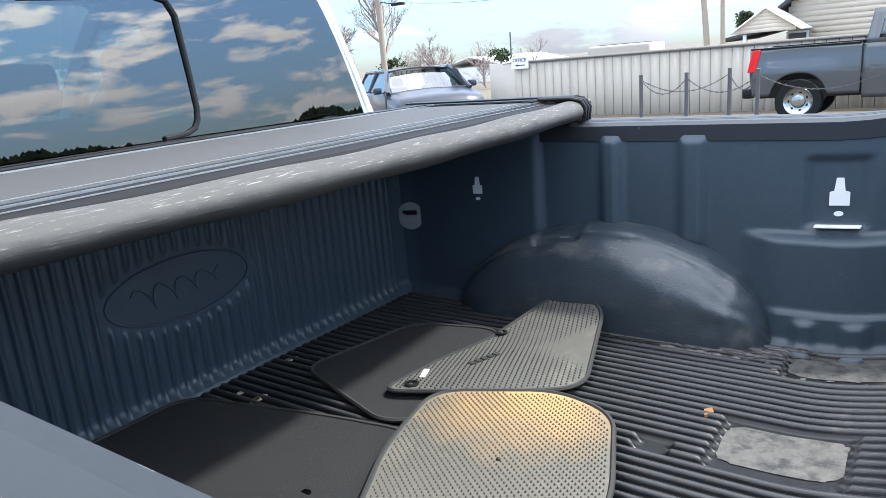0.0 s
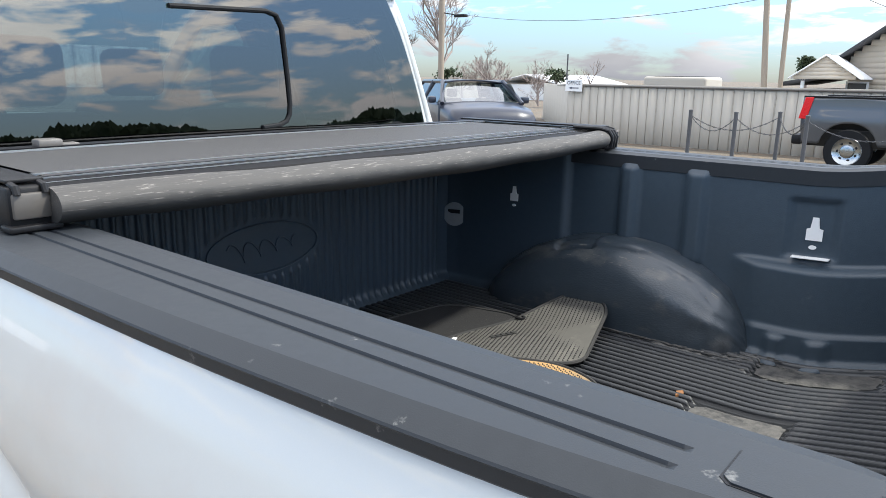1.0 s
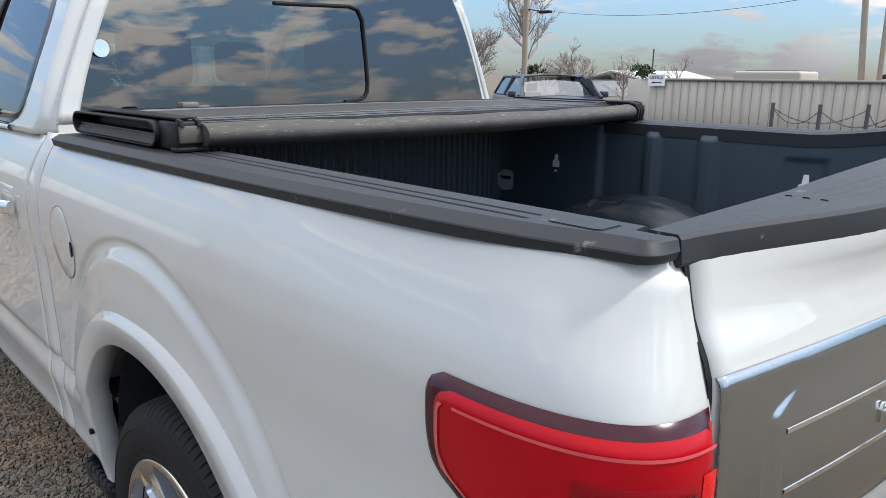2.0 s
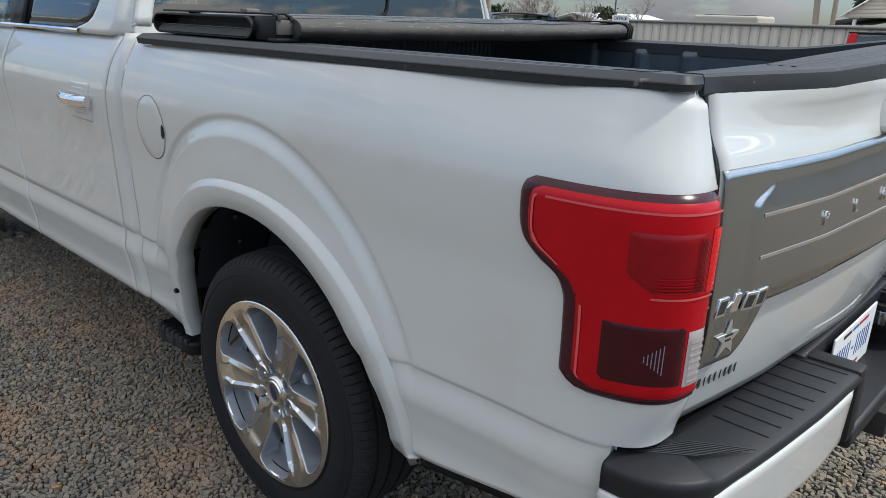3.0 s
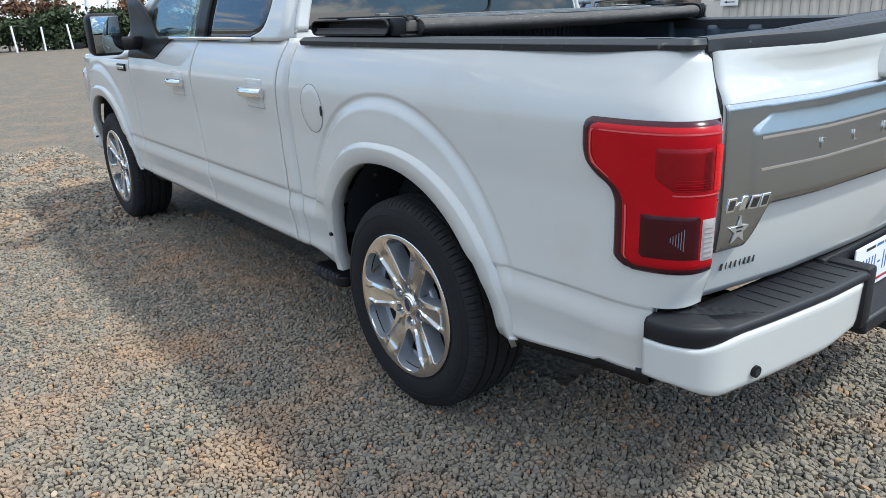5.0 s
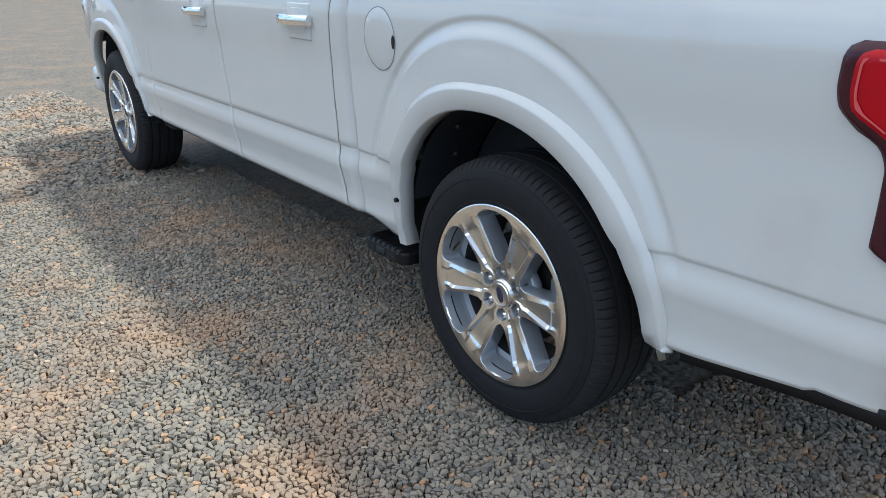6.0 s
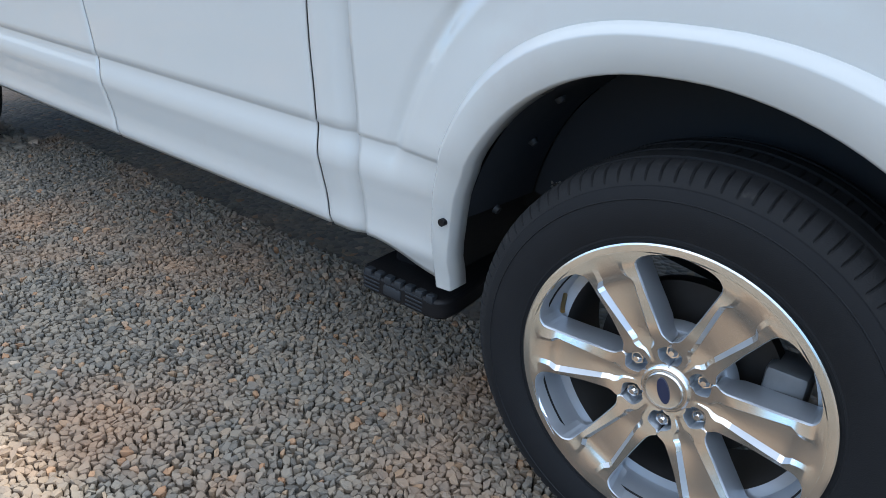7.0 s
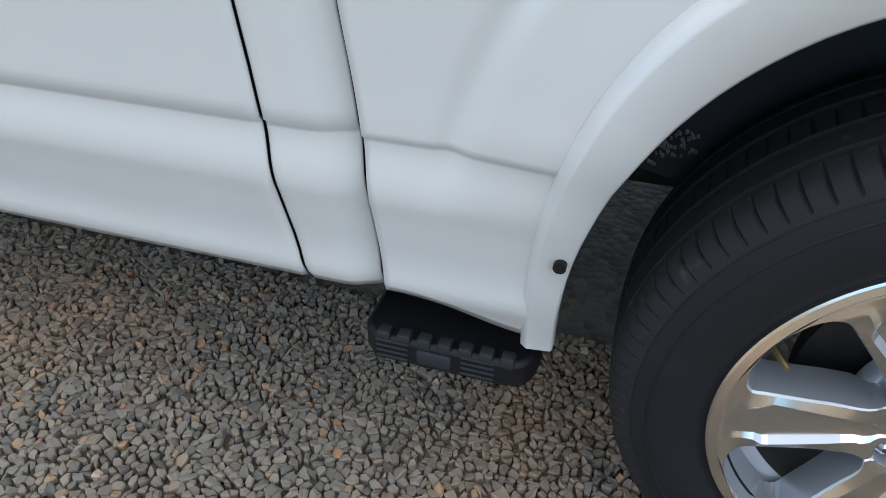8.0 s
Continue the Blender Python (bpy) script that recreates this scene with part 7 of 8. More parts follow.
# a rusty crumb of leaf and pale litter on the bed floor
bm = bmesh.new()
slab(bm, [(0.30, -0.478), (0.322, -0.490), (0.338, -0.482), (0.325, -0.470)], 0.006, Matrix.Translation((0.02, 0.02, FLOOR + 0.0085)))
tagged(part("dry_leaf", bm, surface("rusty_leaf", (0.20, 0.085, 0.03), (0.26, 0.12, 0.045), scale=60, rough=0.8)), "small rust-brown dry leaf on the bed floor", "leaf")
rng = random.Random(4)
for k in range(6):
    bm = bmesh.new()
    x, y = rng.uniform(-0.10, 0.16), rng.uniform(0.42, 0.56)
    slab(bm, [(x, y), (x + rng.uniform(0.02, 0.05), y - 0.004), (x + 0.03, y + 0.008), (x + 0.008, y + 0.010)], 0.003, Matrix.Translation((0, 0, FLOOR + 0.0085)))
    tagged(part("straw_scrap", bm, surface("pale_straw", (0.38, 0.30, 0.20), (0.48, 0.40, 0.28), scale=60, rough=0.8)), "pale scrap of straw on the bed floor", "debris", "scraps on the bed floor")


# ---- ground ----
def build_ground():
    bm = bmesh.new()
    steps = [-3000, -600, -150, -60, -30] + [v for v in span(-14, 14, 28)] + [30, 60, 150, 600, 3000]
    rows = [[(x, y, -0.022 + 0.010 * noise.noise(Vector((x * 0.8, y * 0.8, 3.1))) if max(abs(x), abs(y)) < 15 else -0.022) for x in steps] for y in steps]
    sheet(bm, rows)
    return tagged(part("ground", bm, GRAVEL), "gravel yard of crushed blue-grey stone and orange clay", "ground", kind="structure")


build_ground()


def scatter_stones(name, x0, x1, y0, y1, pitch, seed, sides=7):
    """Crushed stone lying packed: flat chips whose edges keep clear of their neighbours."""
    rs = np.random.RandomState(seed)
    nx, ny = int((x1 - x0) / pitch), int((y1 - y0) / pitch)
    gx, gy = np.meshgrid(np.arange(nx), np.arange(ny))
    seeds = np.stack([gx + 0.5 * (gy % 2), gy], -1) + rs.uniform(-0.52, 0.52, (ny, nx, 2))
    near = []
    for dy in range(-2, 3):
        for dx in range(-2, 3):
            if dx or dy:
                near.append(np.roll(seeds, (-dy, -dx), (0, 1)) - seeds)
    near = np.stack(near, 2)[2:-2, 2:-2].reshape(-1, 24, 2)
    at = seeds[2:-2, 2:-2].reshape(-1, 2)
    count = len(at)
    turn = rs.uniform(0, 2 * np.pi, (count, 1))
    ang = turn + 2 * np.pi * (np.arange(sides) + rs.uniform(-0.46, 0.46, (count, sides))) / sides
    u = np.stack([np.cos(ang), np.sin(ang)], -1)
    along = np.einsum("nkc,nsc->nks", near, u)
    reach = np.where(along > 0.02, (near ** 2).sum(-1)[:, :, None] / (2 * np.maximum(along, 0.02)), 9.0).min(1)
    flat = u * np.minimum(reach, 1.15)[..., None]
    lean = rs.uniform(0, np.pi, count)
    axis = np.stack([np.cos(lean), np.sin(lean)], -1)
    part_along = np.einsum("nsc,nc->ns", flat, axis)
    flat += axis[:, None] * (part_along * rs.uniform(-0.45, 0.32, (count, 1)))[..., None]
    flat *= rs.uniform(0.82, 1.14, (count, 1, 1)) * pitch
    rings = []
    inset = rs.uniform(0.60, 0.93, (count, 1))
    top = pitch * rs.uniform(-0.16, 0.24, (count, 1)) + pitch * 0.05 * rs.normal(0, 1, (count, sides))
    tip = rs.normal(0, 0.23, (count, 2))
    shift = rs.uniform(-0.10, 0.10, (count, 1, 2)) * pitch
    for grow, drop in ((0.90, 0.95), (1.0, 0.16), (inset[..., None], 0.0)):
        xy = flat * grow + (shift if drop == 0.0 else 0.0)
        z = top - drop * pitch * rs.uniform(0.8, 1.2, (count, 1)) + np.einsum("nsc,nc->ns", xy, tip) * (drop < 0.5)
        rings.append(np.concatenate([xy, z[..., None]], -1))
    pts = np.stack(rings, 1)
    pts[..., 0] += (x0 + at[:, 0] * pitch)[:, None, None]
    pts[..., 1] += (y0 + at[:, 1] * pitch)[:, None, None]
    patch = np.sin(3.1 * at[:, 0] * pitch + 1.7 * at[:, 1] * pitch) + np.sin(7.3 * at[:, 1] * pitch - 4.1 * at[:, 0] * pitch)
    pts[..., 2] += (-0.004 + 0.0035 * patch)[:, None, None]
    co = pts.reshape(-1, 3).astype(np.float32)
    k, n = np.arange(sides), (np.arange(sides) + 1) % sides
    quads = np.concatenate([np.stack([k, n, n + sides, k + sides], 1), np.stack([k + sides, n + sides, n + 2 * sides, k + 2 * sides], 1)]).ravel()
    one = np.concatenate([quads, k + 2 * sides])
    idx = (one[None] + 3 * sides * np.arange(count)[:, None]).ravel().astype(np.int32)
    starts = np.append(np.arange(0, 8 * sides, 4), 8 * sides)
    me = bpy.data.meshes.new(name)
    me.vertices.add(len(co))
    me.vertices.foreach_set("co", co.ravel())
    me.loops.add(len(idx))
    me.loops.foreach_set("vertex_index", idx)
    me.polygons.add(count * len(starts))
    me.polygons.foreach_set("loop_start", (starts[None] + 9 * sides * np.arange(count)[:, None]).ravel().astype(np.int32))
    me.update(calc_edges=True)
    me.polygons.foreach_set("use_smooth", np.zeros(count * len(starts), dtype=bool))
    me.validate()
    me.materials.append(STONE)
    return tagged(new(name, me), "loose crushed stone spread over the yard", "gravel", kind="stuff")


scatter_stones("gravel", -2.60, -0.40, -2.60, 3.50, 0.0182, 5)
scatter_stones("gravel", -0.54, 2.40, -2.65, -0.25, 0.0200, 6)
scatter_stones("gravel", -5.20, -0.50, 3.28, 8.00, 0.0370, 7, 6)
scatter_stones("gravel", -4.80, -2.46, -2.35, 3.55, 0.0255, 8, 6)

# ---- yard: metal building, chain posts, vehicles ----
def siding_wall(p0, p1, top, parent, pitch=0.23):
    """Upright metal sheets with raised seams."""
    p0, p1 = Vector(p0), Vector(p1)
    d = (p1 - p0)
    L = d.length
    d.normalize()
    n = Vector((d.y, -d.x))
    for k in range(int(L / (pitch * 4)) + 1):
        a, b = k * pitch * 4, min((k + 1) * pitch * 4, L)
        if b - a < 0.05:
            continue
        bm = bmesh.new()
        row = []
        u = a
        while u < b - 1e-6:
            row += [(u, 0.0), (u + 0.012, 0.022), (u + 0.040, 0.022), (u + 0.052, 0.0)]
            u += pitch
        row.append((b, 0.0))
        row = [q for q in row if q[0] <= b]
        rows = [[(*(p0 + d * q + n * h), z) for q, h in row] for z in (-0.6, top)]
        sheet(bm, rows)
        part("metal_sheet", bm, SIDING, parent, solid=0.03)


shed = thing("metal_building", "long low tan metal building with upright seams", "building")
siding_wall((15.9, -14.0), (15.9, 8.75), 1.385, shed)
siding_wall((15.9, 8.75), (24.0, 14.5), 1.39, shed)
bm = bmesh.new()
rbox(bm, 15.84, 15.98, -14.0, 8.8, 1.385, 1.42, 0.01)
part("eave_trim", bm, surface("dark_eave", (0.10, 0.09, 0.08), (0.15, 0.135, 0.12), rough=0.6), shed)
bm = bmesh.new()
sheet(bm, [[(15.9, -14, 1.41), (15.9, 8.8, 1.41)], [(24.0, -14, 1.25), (24.0, 14.5, 1.25)]])
part("roof_sheet", bm, SIDING, shed, solid=0.04)
sign = thing("office_sign", "white sign reading OFFICE with an arrow, fixed to the tan wall", "sign")
bm = bmesh.new()
rbox(bm, 15.80, 15.815, 8.31, 8.81, 1.245, 1.545, 0.0)
part("sign_board", bm, WHITE, sign, bevel=0.003)
txt = bpy.data.curves.new("sign_text", "FONT")
txt.body, txt.size, txt.align_x, txt.extrude = "OFFICE", 0.125, "CENTER", 0.002
txt.materials.append(INK)
to = new("sign_text", txt)
to.matrix_basis = Matrix.Translation((15.795, 8.56, 1.425)) @ Matrix(((0, 0, -1, 0), (-1, 0, 0, 0), (0, 1, 0, 0), (0, 0, 0, 1)))
to.parent = sign
bm = bmesh.new()
slab(bm, [(0.15, 0.012), (-0.06, 0.012), (-0.06, 0.03), (-0.15, 0.0), (-0.06, -0.03), (-0.06, -0.012), (0.15, -0.012)], 0.003,
     Matrix.Translation((15.799, 8.56, 1.335)) @ Matrix(((0, 0, -1, 0), (-1, 0, 0, 0), (0, 1, 0, 0), (0, 0, 0, 1))))
part("sign_arrow", bm, INK, sign)

POSTS = [(10.9, 3.52), (10.75, 2.72), (11.6, 2.27), (10.6, 1.62), (10.3, -0.10), (10.2, -1.8)]
for i, (x, y) in enumerate(POSTS):
    bm = bmesh.new()
    tube(bm, [(x, y, -0.05), (x, y, 1.065)], 0.032, 10)
    b = bmesh.new()
    lathe(b, [(1.065, 0.036), (1.085, 0.034), (1.092, 0.0)], 12)
    po = part("chain_post", bm, POST, None)
    tagged(po, "dark grey steel post holding a chain", "post", "posts with a chain")
    bm = bmesh.new()
    join(bm, b, Matrix.Translation((x, y, 0)) @ Matrix.Rotation(-math.pi / 2, 4, "Y"))
    part("post_cap", bm, POST, po)
for a, b in ((0, 1), (1, 3), (0, 2), (2, 3), (3, 4), (4, 5)):
    p, q = Vector((*POSTS[a], 1.0)), Vector((*POSTS[b], 1.0))
    bm = bmesh.new()
    n = int((q - p).length / 0.045)
    pts = [p.lerp(q, k / n) - Vector((0, 0, 0.24 * 4 * (k / n) * (1 - k / n))) for k in range(n + 1)]
    for k in range(n):
        m = (pts[k] + pts[k + 1]) / 2
        d = (pts[k + 1] - pts[k]).normalized()
        u = d.cross(Vector((0, 0, 1))).normalized() if k % 2 else Vector((0, 0, 1))
        e = [m + d * 0.030, m + u * 0.010, m - d * 0.030, m - u * 0.010]
        tube(bm, e + [e[0]], 0.0055, 4, caps=False)
    tagged(part("chain", bm, POST), "sagging steel chain between posts", "chain", "chains between posts")


def simple_wheel(x, y, r, parent, axis, cover):
    bm = bmesh.new()
    b = bmesh.new()
    lathe(b, [(-0.11, r * 0.62), (-0.12, r * 0.8), (-0.11, r * 0.96), (-0.08, r), (0.08, r), (0.11, r * 0.96), (0.12, r * 0.8), (0.11, r * 0.62)], 32)
    turn = Matrix.Rotation(axis, 4, "Z")
    join(bm, b, Matrix.Translation((x, y, r)) @ turn)
    w = part("wheel", bm, TYRE, parent, "black tyre on a silver steel wheel")
    for side in (-1, 1):
        bm = bmesh.new()
        b = bmesh.new()
        lathe(b, [(side * 0.10, r * 0.66), (side * 0.115, r * 0.62), (side * 0.07, r * 0.5), (side * 0.06, r * 0.32), (side * 0.09, r * 0.28), (side * 0.10, r * 0.2), (side * 0.10, 0.0)], 28)
        join(bm, b, Matrix.Translation((x, y, r)) @ turn)
        rim = part("rim", bm, cover, w)
        for k in range(7):
            a = 2 * math.pi * k / 7
            bm = bmesh.new()
            b = bmesh.new()
            lathe(b, [(side * 0.066, r * 0.075), (side * 0.068, 0.0)], 10)
            join(bm, b, Matrix.Translation((x, y, r)) @ turn @ Matrix.Translation((0, r * 0.43 * math.cos(a), r * 0.43 * math.sin(a))))
            part("rim_hole", bm, BLACK, w)


def grey_pickup(x, y):
    """A charcoal pickup seen from its side; its tail points to +y. The near side is at x."""
    ob = thing("pickup_truck", "charcoal grey pickup truck with steel wheels parked beyond the posts", "pickup truck")
    W = 1.9
    yt = y
    wy = y - 0.80

    def low(d):
        q = abs((yt - d) - wy) / 0.46
        return 0.42 + 0.46 * max(0.0, 1 - q ** 2.2) ** (1 / 2.2) if q < 1 else 0.50
    for side, xs in ((-1, x), (1, x + W)):
        bm = bmesh.new()
        cols = []
        for d in sorted(span(0, 1.74, 60) + [0.02, 0.04]):
            lo = low(d)
            col = []
            for k in range(15):
                z = lerp(lo, 1.315, k / 14)
                bul = 0.03 * math.sin(math.pi * smooth(0.4, 1.32, z)) + 0.02 * smooth(0.70, 0.45, abs((yt - d) - wy)) * smooth(1.15, 0.9, z)
                rnd = 0.05 * (1 - smooth(0.0, 0.14, d)) ** 2
                col.append((xs + side * (bul - rnd), yt - d - (0.04 * smooth(0.9, 0.5, z) if d < 0.1 else 0), z))
            cols.append(col)
        sheet(bm, cols)
        part("bed_side", bm, CHARCOAL, ob, solid=0.03)
        bm = bmesh.new()
        rbox(bm, xs - 0.045 if side < 0 else xs - 0.10, xs + 0.10 if side < 0 else xs + 0.045, yt - 1.74, yt - 0.01, 1.31, 1.34, 0.01)
        part("bed_rail", bm, BLACK, ob)
        bm = bmesh.new()
        cols = []
        for d in span(1.77, 5.0, 30):
            col = []
            for k in range(12):
                z = lerp(0.42, 1.30, k / 11)
                col.append((xs + side * (0.035 * math.sin(math.pi * smooth(0.4, 1.35, z))), yt - d, z))
            cols.append(col)
        sheet(bm, cols)
        part("cab_side", bm, CHARCOAL, ob, solid=0.03)
        bm = bmesh.new()
        cols = [[(xs - side * 0.16 * (z - 1.3) / 0.55, yt - lerp(1.79 + 0.16 * (z - 1.3), 4.4 - 1.2 * (z - 1.3), t), z) for z in span(1.30, 1.84, 6)] for t in span(0, 1, 12)]
        sheet(bm, cols)
        part("cab_upper_side", bm, CHARCOAL, ob, solid=0.02)
        bm = bmesh.new()
        cols = [[(xs - side * (0.16 * (z - 1.3) / 0.55 - 0.015), yt - lerp(1.96 + 0.16 * (z - 1.3), 4.1 - 1.2 * (z - 1.3), t), z) for z in span(1.37, 1.76, 4)] for t in span(0, 1, 8)]
        sheet(bm, cols)
        part("side_glass", bm, PRIVACY, ob, solid=0.006)
        bm = bmesh.new()
        x0 = xs + side * 0.012
        slab(bm, [(-0.06, 0.0), (0.08, 0.0), (0.16, 0.38), (0.02, 0.38)], 0.05,
             Matrix.Translation((x0, yt - 0.02, 0.93)) @ Matrix(((0, 0, side, 0), (-1, 0, 0, 0), (0, 1, 0, 0), (0, 0, 0, 1))))
        part("tail_lamp", bm, RED_BRIGHT, ob, "tall red tail lamp", bevel=0.01)
        simple_wheel(xs - side * 0.13, wy, 0.385, ob, 0.0, SATIN)
        simple_wheel(xs - side * 0.13, wy - 3.55, 0.385, ob, 0.0, SATIN)
    bm = bmesh.new()
    rbox(bm, x + 0.05, x + W - 0.05, yt - 0.06, yt, 0.60, 1.33, 0.02)
    part("tailgate", bm, CHARCOAL, ob)
    bm = bmesh.new()
    rbox(bm, x + 0.02, x + W - 0.02, yt - 0.05, yt + 0.14, 0.46, 0.64, 0.04)
    part("rear_bumper", bm, BLACK, ob)
    bm = bmesh.new()
    rbox(bm, x + 0.10, x + W - 0.10, yt - 5.1, yt - 0.1, 0.45, 0.75, 0.02)
    rbox(bm, x + 0.03, x + W - 0.03, yt - 5.3, yt - 4.2, 0.5, 1.15, 0.08)
    rbox(bm, x + 0.26, x + W - 0.26, wy - 0.55, wy + 0.55, 0.5, 1.25, 0.02)
    part("underbody", bm, DARK, ob)
    bm = bmesh.new()
    rbox(bm, x + 0.15, x + W - 0.15, yt - 3.75, yt - 2.15, 1.82, 1.87, 0.02)
    part("roof", bm, CHARCOAL, ob)


grey_pickup(13.0, 2.26)


def dark_suv():
    """A dark car facing the yard, its windscreen pale with sky."""
    ob = thing("dark_car", "dark blue car with a pale windscreen parked nose outward", "car")
    ob.location = (11.3, 8.5, 0)
    ob.rotation_euler = (0, 0, math.atan2(-0.78, -0.62))
    # local: +x ahead, y across
    bm = bmesh.new()
    rows = []
    sec = [(1.95, 0.55, 0.70), (1.90, 0.90, 0.82), (1.5, 1.00, 0.88), (0.85, 1.06, 0.90), (0.80, 1.08, 0.90)]
    for xx, top, hw in sec:
        rows.append([(xx, -hw, 0.35), (xx, -hw, top - 0.16), (xx, -hw * 0.93, top - 0.04), (xx, -hw * 0.5, top), (xx, 0, top + 0.015), (xx, hw * 0.5, top), (xx, hw * 0.93, top - 0.04), (xx, hw, top - 0.16), (xx, hw, 0.35)])
    sheet(bm, rows)
    part("bonnet", bm, NAVY, ob, solid=0.02)
    bm = bmesh.new()
    rbox(bm, 1.86, 1.98, -0.84, 0.84, 0.28, 0.72, 0.06)
    part("front_bumper", bm, NAVY, ob)
    bm = bmesh.new()
    rbox(bm, -2.6, 0.80, -0.92, 0.92, 0.32, 1.06, 0.08, 3)
    part("body", bm, NAVY, ob)
    bm = bmesh.new()
    rows = [[(lerp(0.78, -0.02, t) - 0.10 * abs(v) ** 2, v * lerp(0.80, 0.635, t), lerp(1.05, 1.46, t)) for v in span(-1, 1, 10)] for t in span(0, 1, 5)]
    sheet(bm, rows)
    part("windscreen", bm, SCREEN, ob, "pale windscreen reflecting sky")
    bm = bmesh.new()
    rows = [[(xx, v * 0.66, 1.47 + 0.05 * (1 - v * v) - 0.04 * smooth(-1.6, -2.3, xx)) for v in span(-1, 1, 8)] for xx in span(0.02, -2.2, 8)]
    sheet(bm, rows)
    part("roof", bm, NAVY, ob, solid=0.03)
    for s in (-1, 1):
        bm = bmesh.new()
        tube(bm, [(0.84, s * 0.86, 1.04), (0.40, s * 0.77, 1.28), (-0.02, s * 0.675, 1.48)], 0.045, 8)
        tube(bm, [(-0.02, s * 0.675, 1.48), (-2.2, s * 0.675, 1.46), (-2.55, s * 0.86, 1.04)], 0.045, 8)
        tube(bm, [(-0.95, s * 0.675, 1.48), (-1.0, s * 0.89, 1.04)], 0.05, 8)
        part("roof_pillar", bm, NAVY, ob)
        bm = bmesh.new()
        rbox(bm, 0.42, 0.60, s * 0.93, s * 1.10, 1.04, 1.18, 0.04)
        part("door_mirror", bm, NAVY, ob)
        bm = bmesh.new()
        rbox(bm, 1.66, 1.90, s * 0.50, s * 0.80, 0.66, 0.84, 0.05)
        part("headlamp", bm, LENS_WHITE, ob)
        bm = bmesh.new()
        rows = [[(lerp(0.70, -2.3, t), s * lerp(0.90, 0.69, v), lerp(1.06, 1.44, v)) for v in (0, 1)] for t in span(0.05, 0.95, 6)]
        sheet(bm, rows)
        part("side_glass", bm, PRIVACY, ob)
        simple_wheel(1.25, s * 0.80, 0.34, ob, math.pi / 2, ALU)
        simple_wheel(-1.75, s * 0.80, 0.34, ob, math.pi / 2, ALU)
        bm = bmesh.new()
        rbox(bm, -0.45, -0.30, s * 0.38 - 0.22, s * 0.38 + 0.22, 0.6, 1.12, 0.05)
        rbox(bm, -0.45, -0.34, s * 0.38 - 0.12, s * 0.38 + 0.12, 1.14, 1.32, 0.04)
        part("seat", bm, INTERIOR, ob)


dark_suv()

# ---- house with a porch roof ----
house = thing("house", "beige clapboard house with dark gable roof and white awning", "house")
HX = 22.0
BOARD = surface("beige_clapboard", (0.50, 0.44, 0.36), (0.56, 0.50, 0.42), scale=3, rough=0.7, rough2=0.8)
PANE = surface("window_dark", (0.03, 0.035, 0.04), (0.04, 0.045, 0.05), rough=0.08)


def gable_boards(x, yl, yr, z0, eave, peak, parent, step=0.15):
    """Overlapping boards over a gable end; yl and yr are its edges."""
    mid, half = (yl + yr) / 2, (yr - yl) / 2
    z = z0
    while z < peak - 0.04:
        w = half if z <= eave else half * (peak - z) / (peak - eave)
        bm = bmesh.new()
        rows = [[(x - d, mid - w, z + dz), (x - d, mid + w, z + dz)] for d, dz in ((0.0, step), (0.018, 0.0), (0.0, 0.0))]
        sheet(bm, rows, flip=True)
        part("clapboard", bm, BOARD, parent, solid=0.02)
        z += step


gable_boards(HX, -4.9, 3.25, 0.35, 2.25, 5.4, house)
bm = bmesh.new()
rbox(bm, HX + 0.03, HX + 9, -4.9, 3.25, -0.3, 2.25, 0.0)
part("wall", bm, BOARD, house)
for s in (-1, 1):
    bm = bmesh.new()
    rows = [[(xx, -0.825 + s * lerp(0.0, 4.40, t), lerp(5.50, 2.13, t)) for t in (0, 1)] for xx in (HX - 0.35, HX + 9)]
    sheet(bm, rows)
    part("roof", bm, ROOFING, house, solid=0.10)
bm = bmesh.new()
rbox(bm, HX - 0.04, HX + 0.02, 2.70, 3.28, 1.20, 1.62, 0.0)
wn = part("window", bm, WHITE, house, "white framed window under the porch roof")
bm = bmesh.new()
rbox(bm, HX - 0.055, HX - 0.041, 2.76, 3.22, 1.25, 1.57, 0.0)
part("pane", bm, PANE, wn)
# porch roof: a small gable towards the yard with white metal sheets
part("porch_post", tube_mesh([(HX - 1.6, 4.05, 0.0), (HX - 1.6, 4.05, 1.62)], 0.05), WHITE, house)
gable_boards(HX - 1.75, 2.75, 4.25, 1.68, 1.70, 2.25, house, 0.10)
for s in (-1, 1):
    for k in range(9):
        bm = bmesh.new()
        x0 = HX - 1.85 + k * 0.21
        rows = [[(x0 + dx, 3.5 + s * lerp(0.0, 0.88, t), lerp(2.27, 1.66, t) + dz) for t in (0, 1)] for dx, dz in ((0.0, 0.0), (0.02, 0.03), (0.05, 0.03), (0.07, 0.0), (0.21, 0.0))]
        sheet(bm, rows, flip=s < 0)
        part("awning_sheet", bm, WHITE, house, "white metal awning sheet", solid=0.012)
bm = bmesh.new()
sheet(bm, [[(HX + 0.4, 3.3, 1.82), (HX + 0.4, 5.1, 1.46)], [(HX + 5, 3.3, 1.86), (HX + 5, 5.1, 1.50)]])
part("lean_to_roof", bm, ROOFING, house, solid=0.12)
bm = bmesh.new()
rbox(bm, HX + 0.5, HX + 5, 3.3, 5.0, -0.3, 1.40, 0.0)
part("lean_to_wall", bm, BOARD, house)
bm = bmesh.new()
tube(bm, [(HX + 1.5, 4.2, 1.7), (HX + 1.5, 4.2, 2.30), (HX + 1.5, 4.16, 2.37), (HX + 1.5, 4.08, 2.38), (HX + 1.5, 4.02, 2.32), (HX + 1.5, 4.02, 2.24)], 0.035, 8)
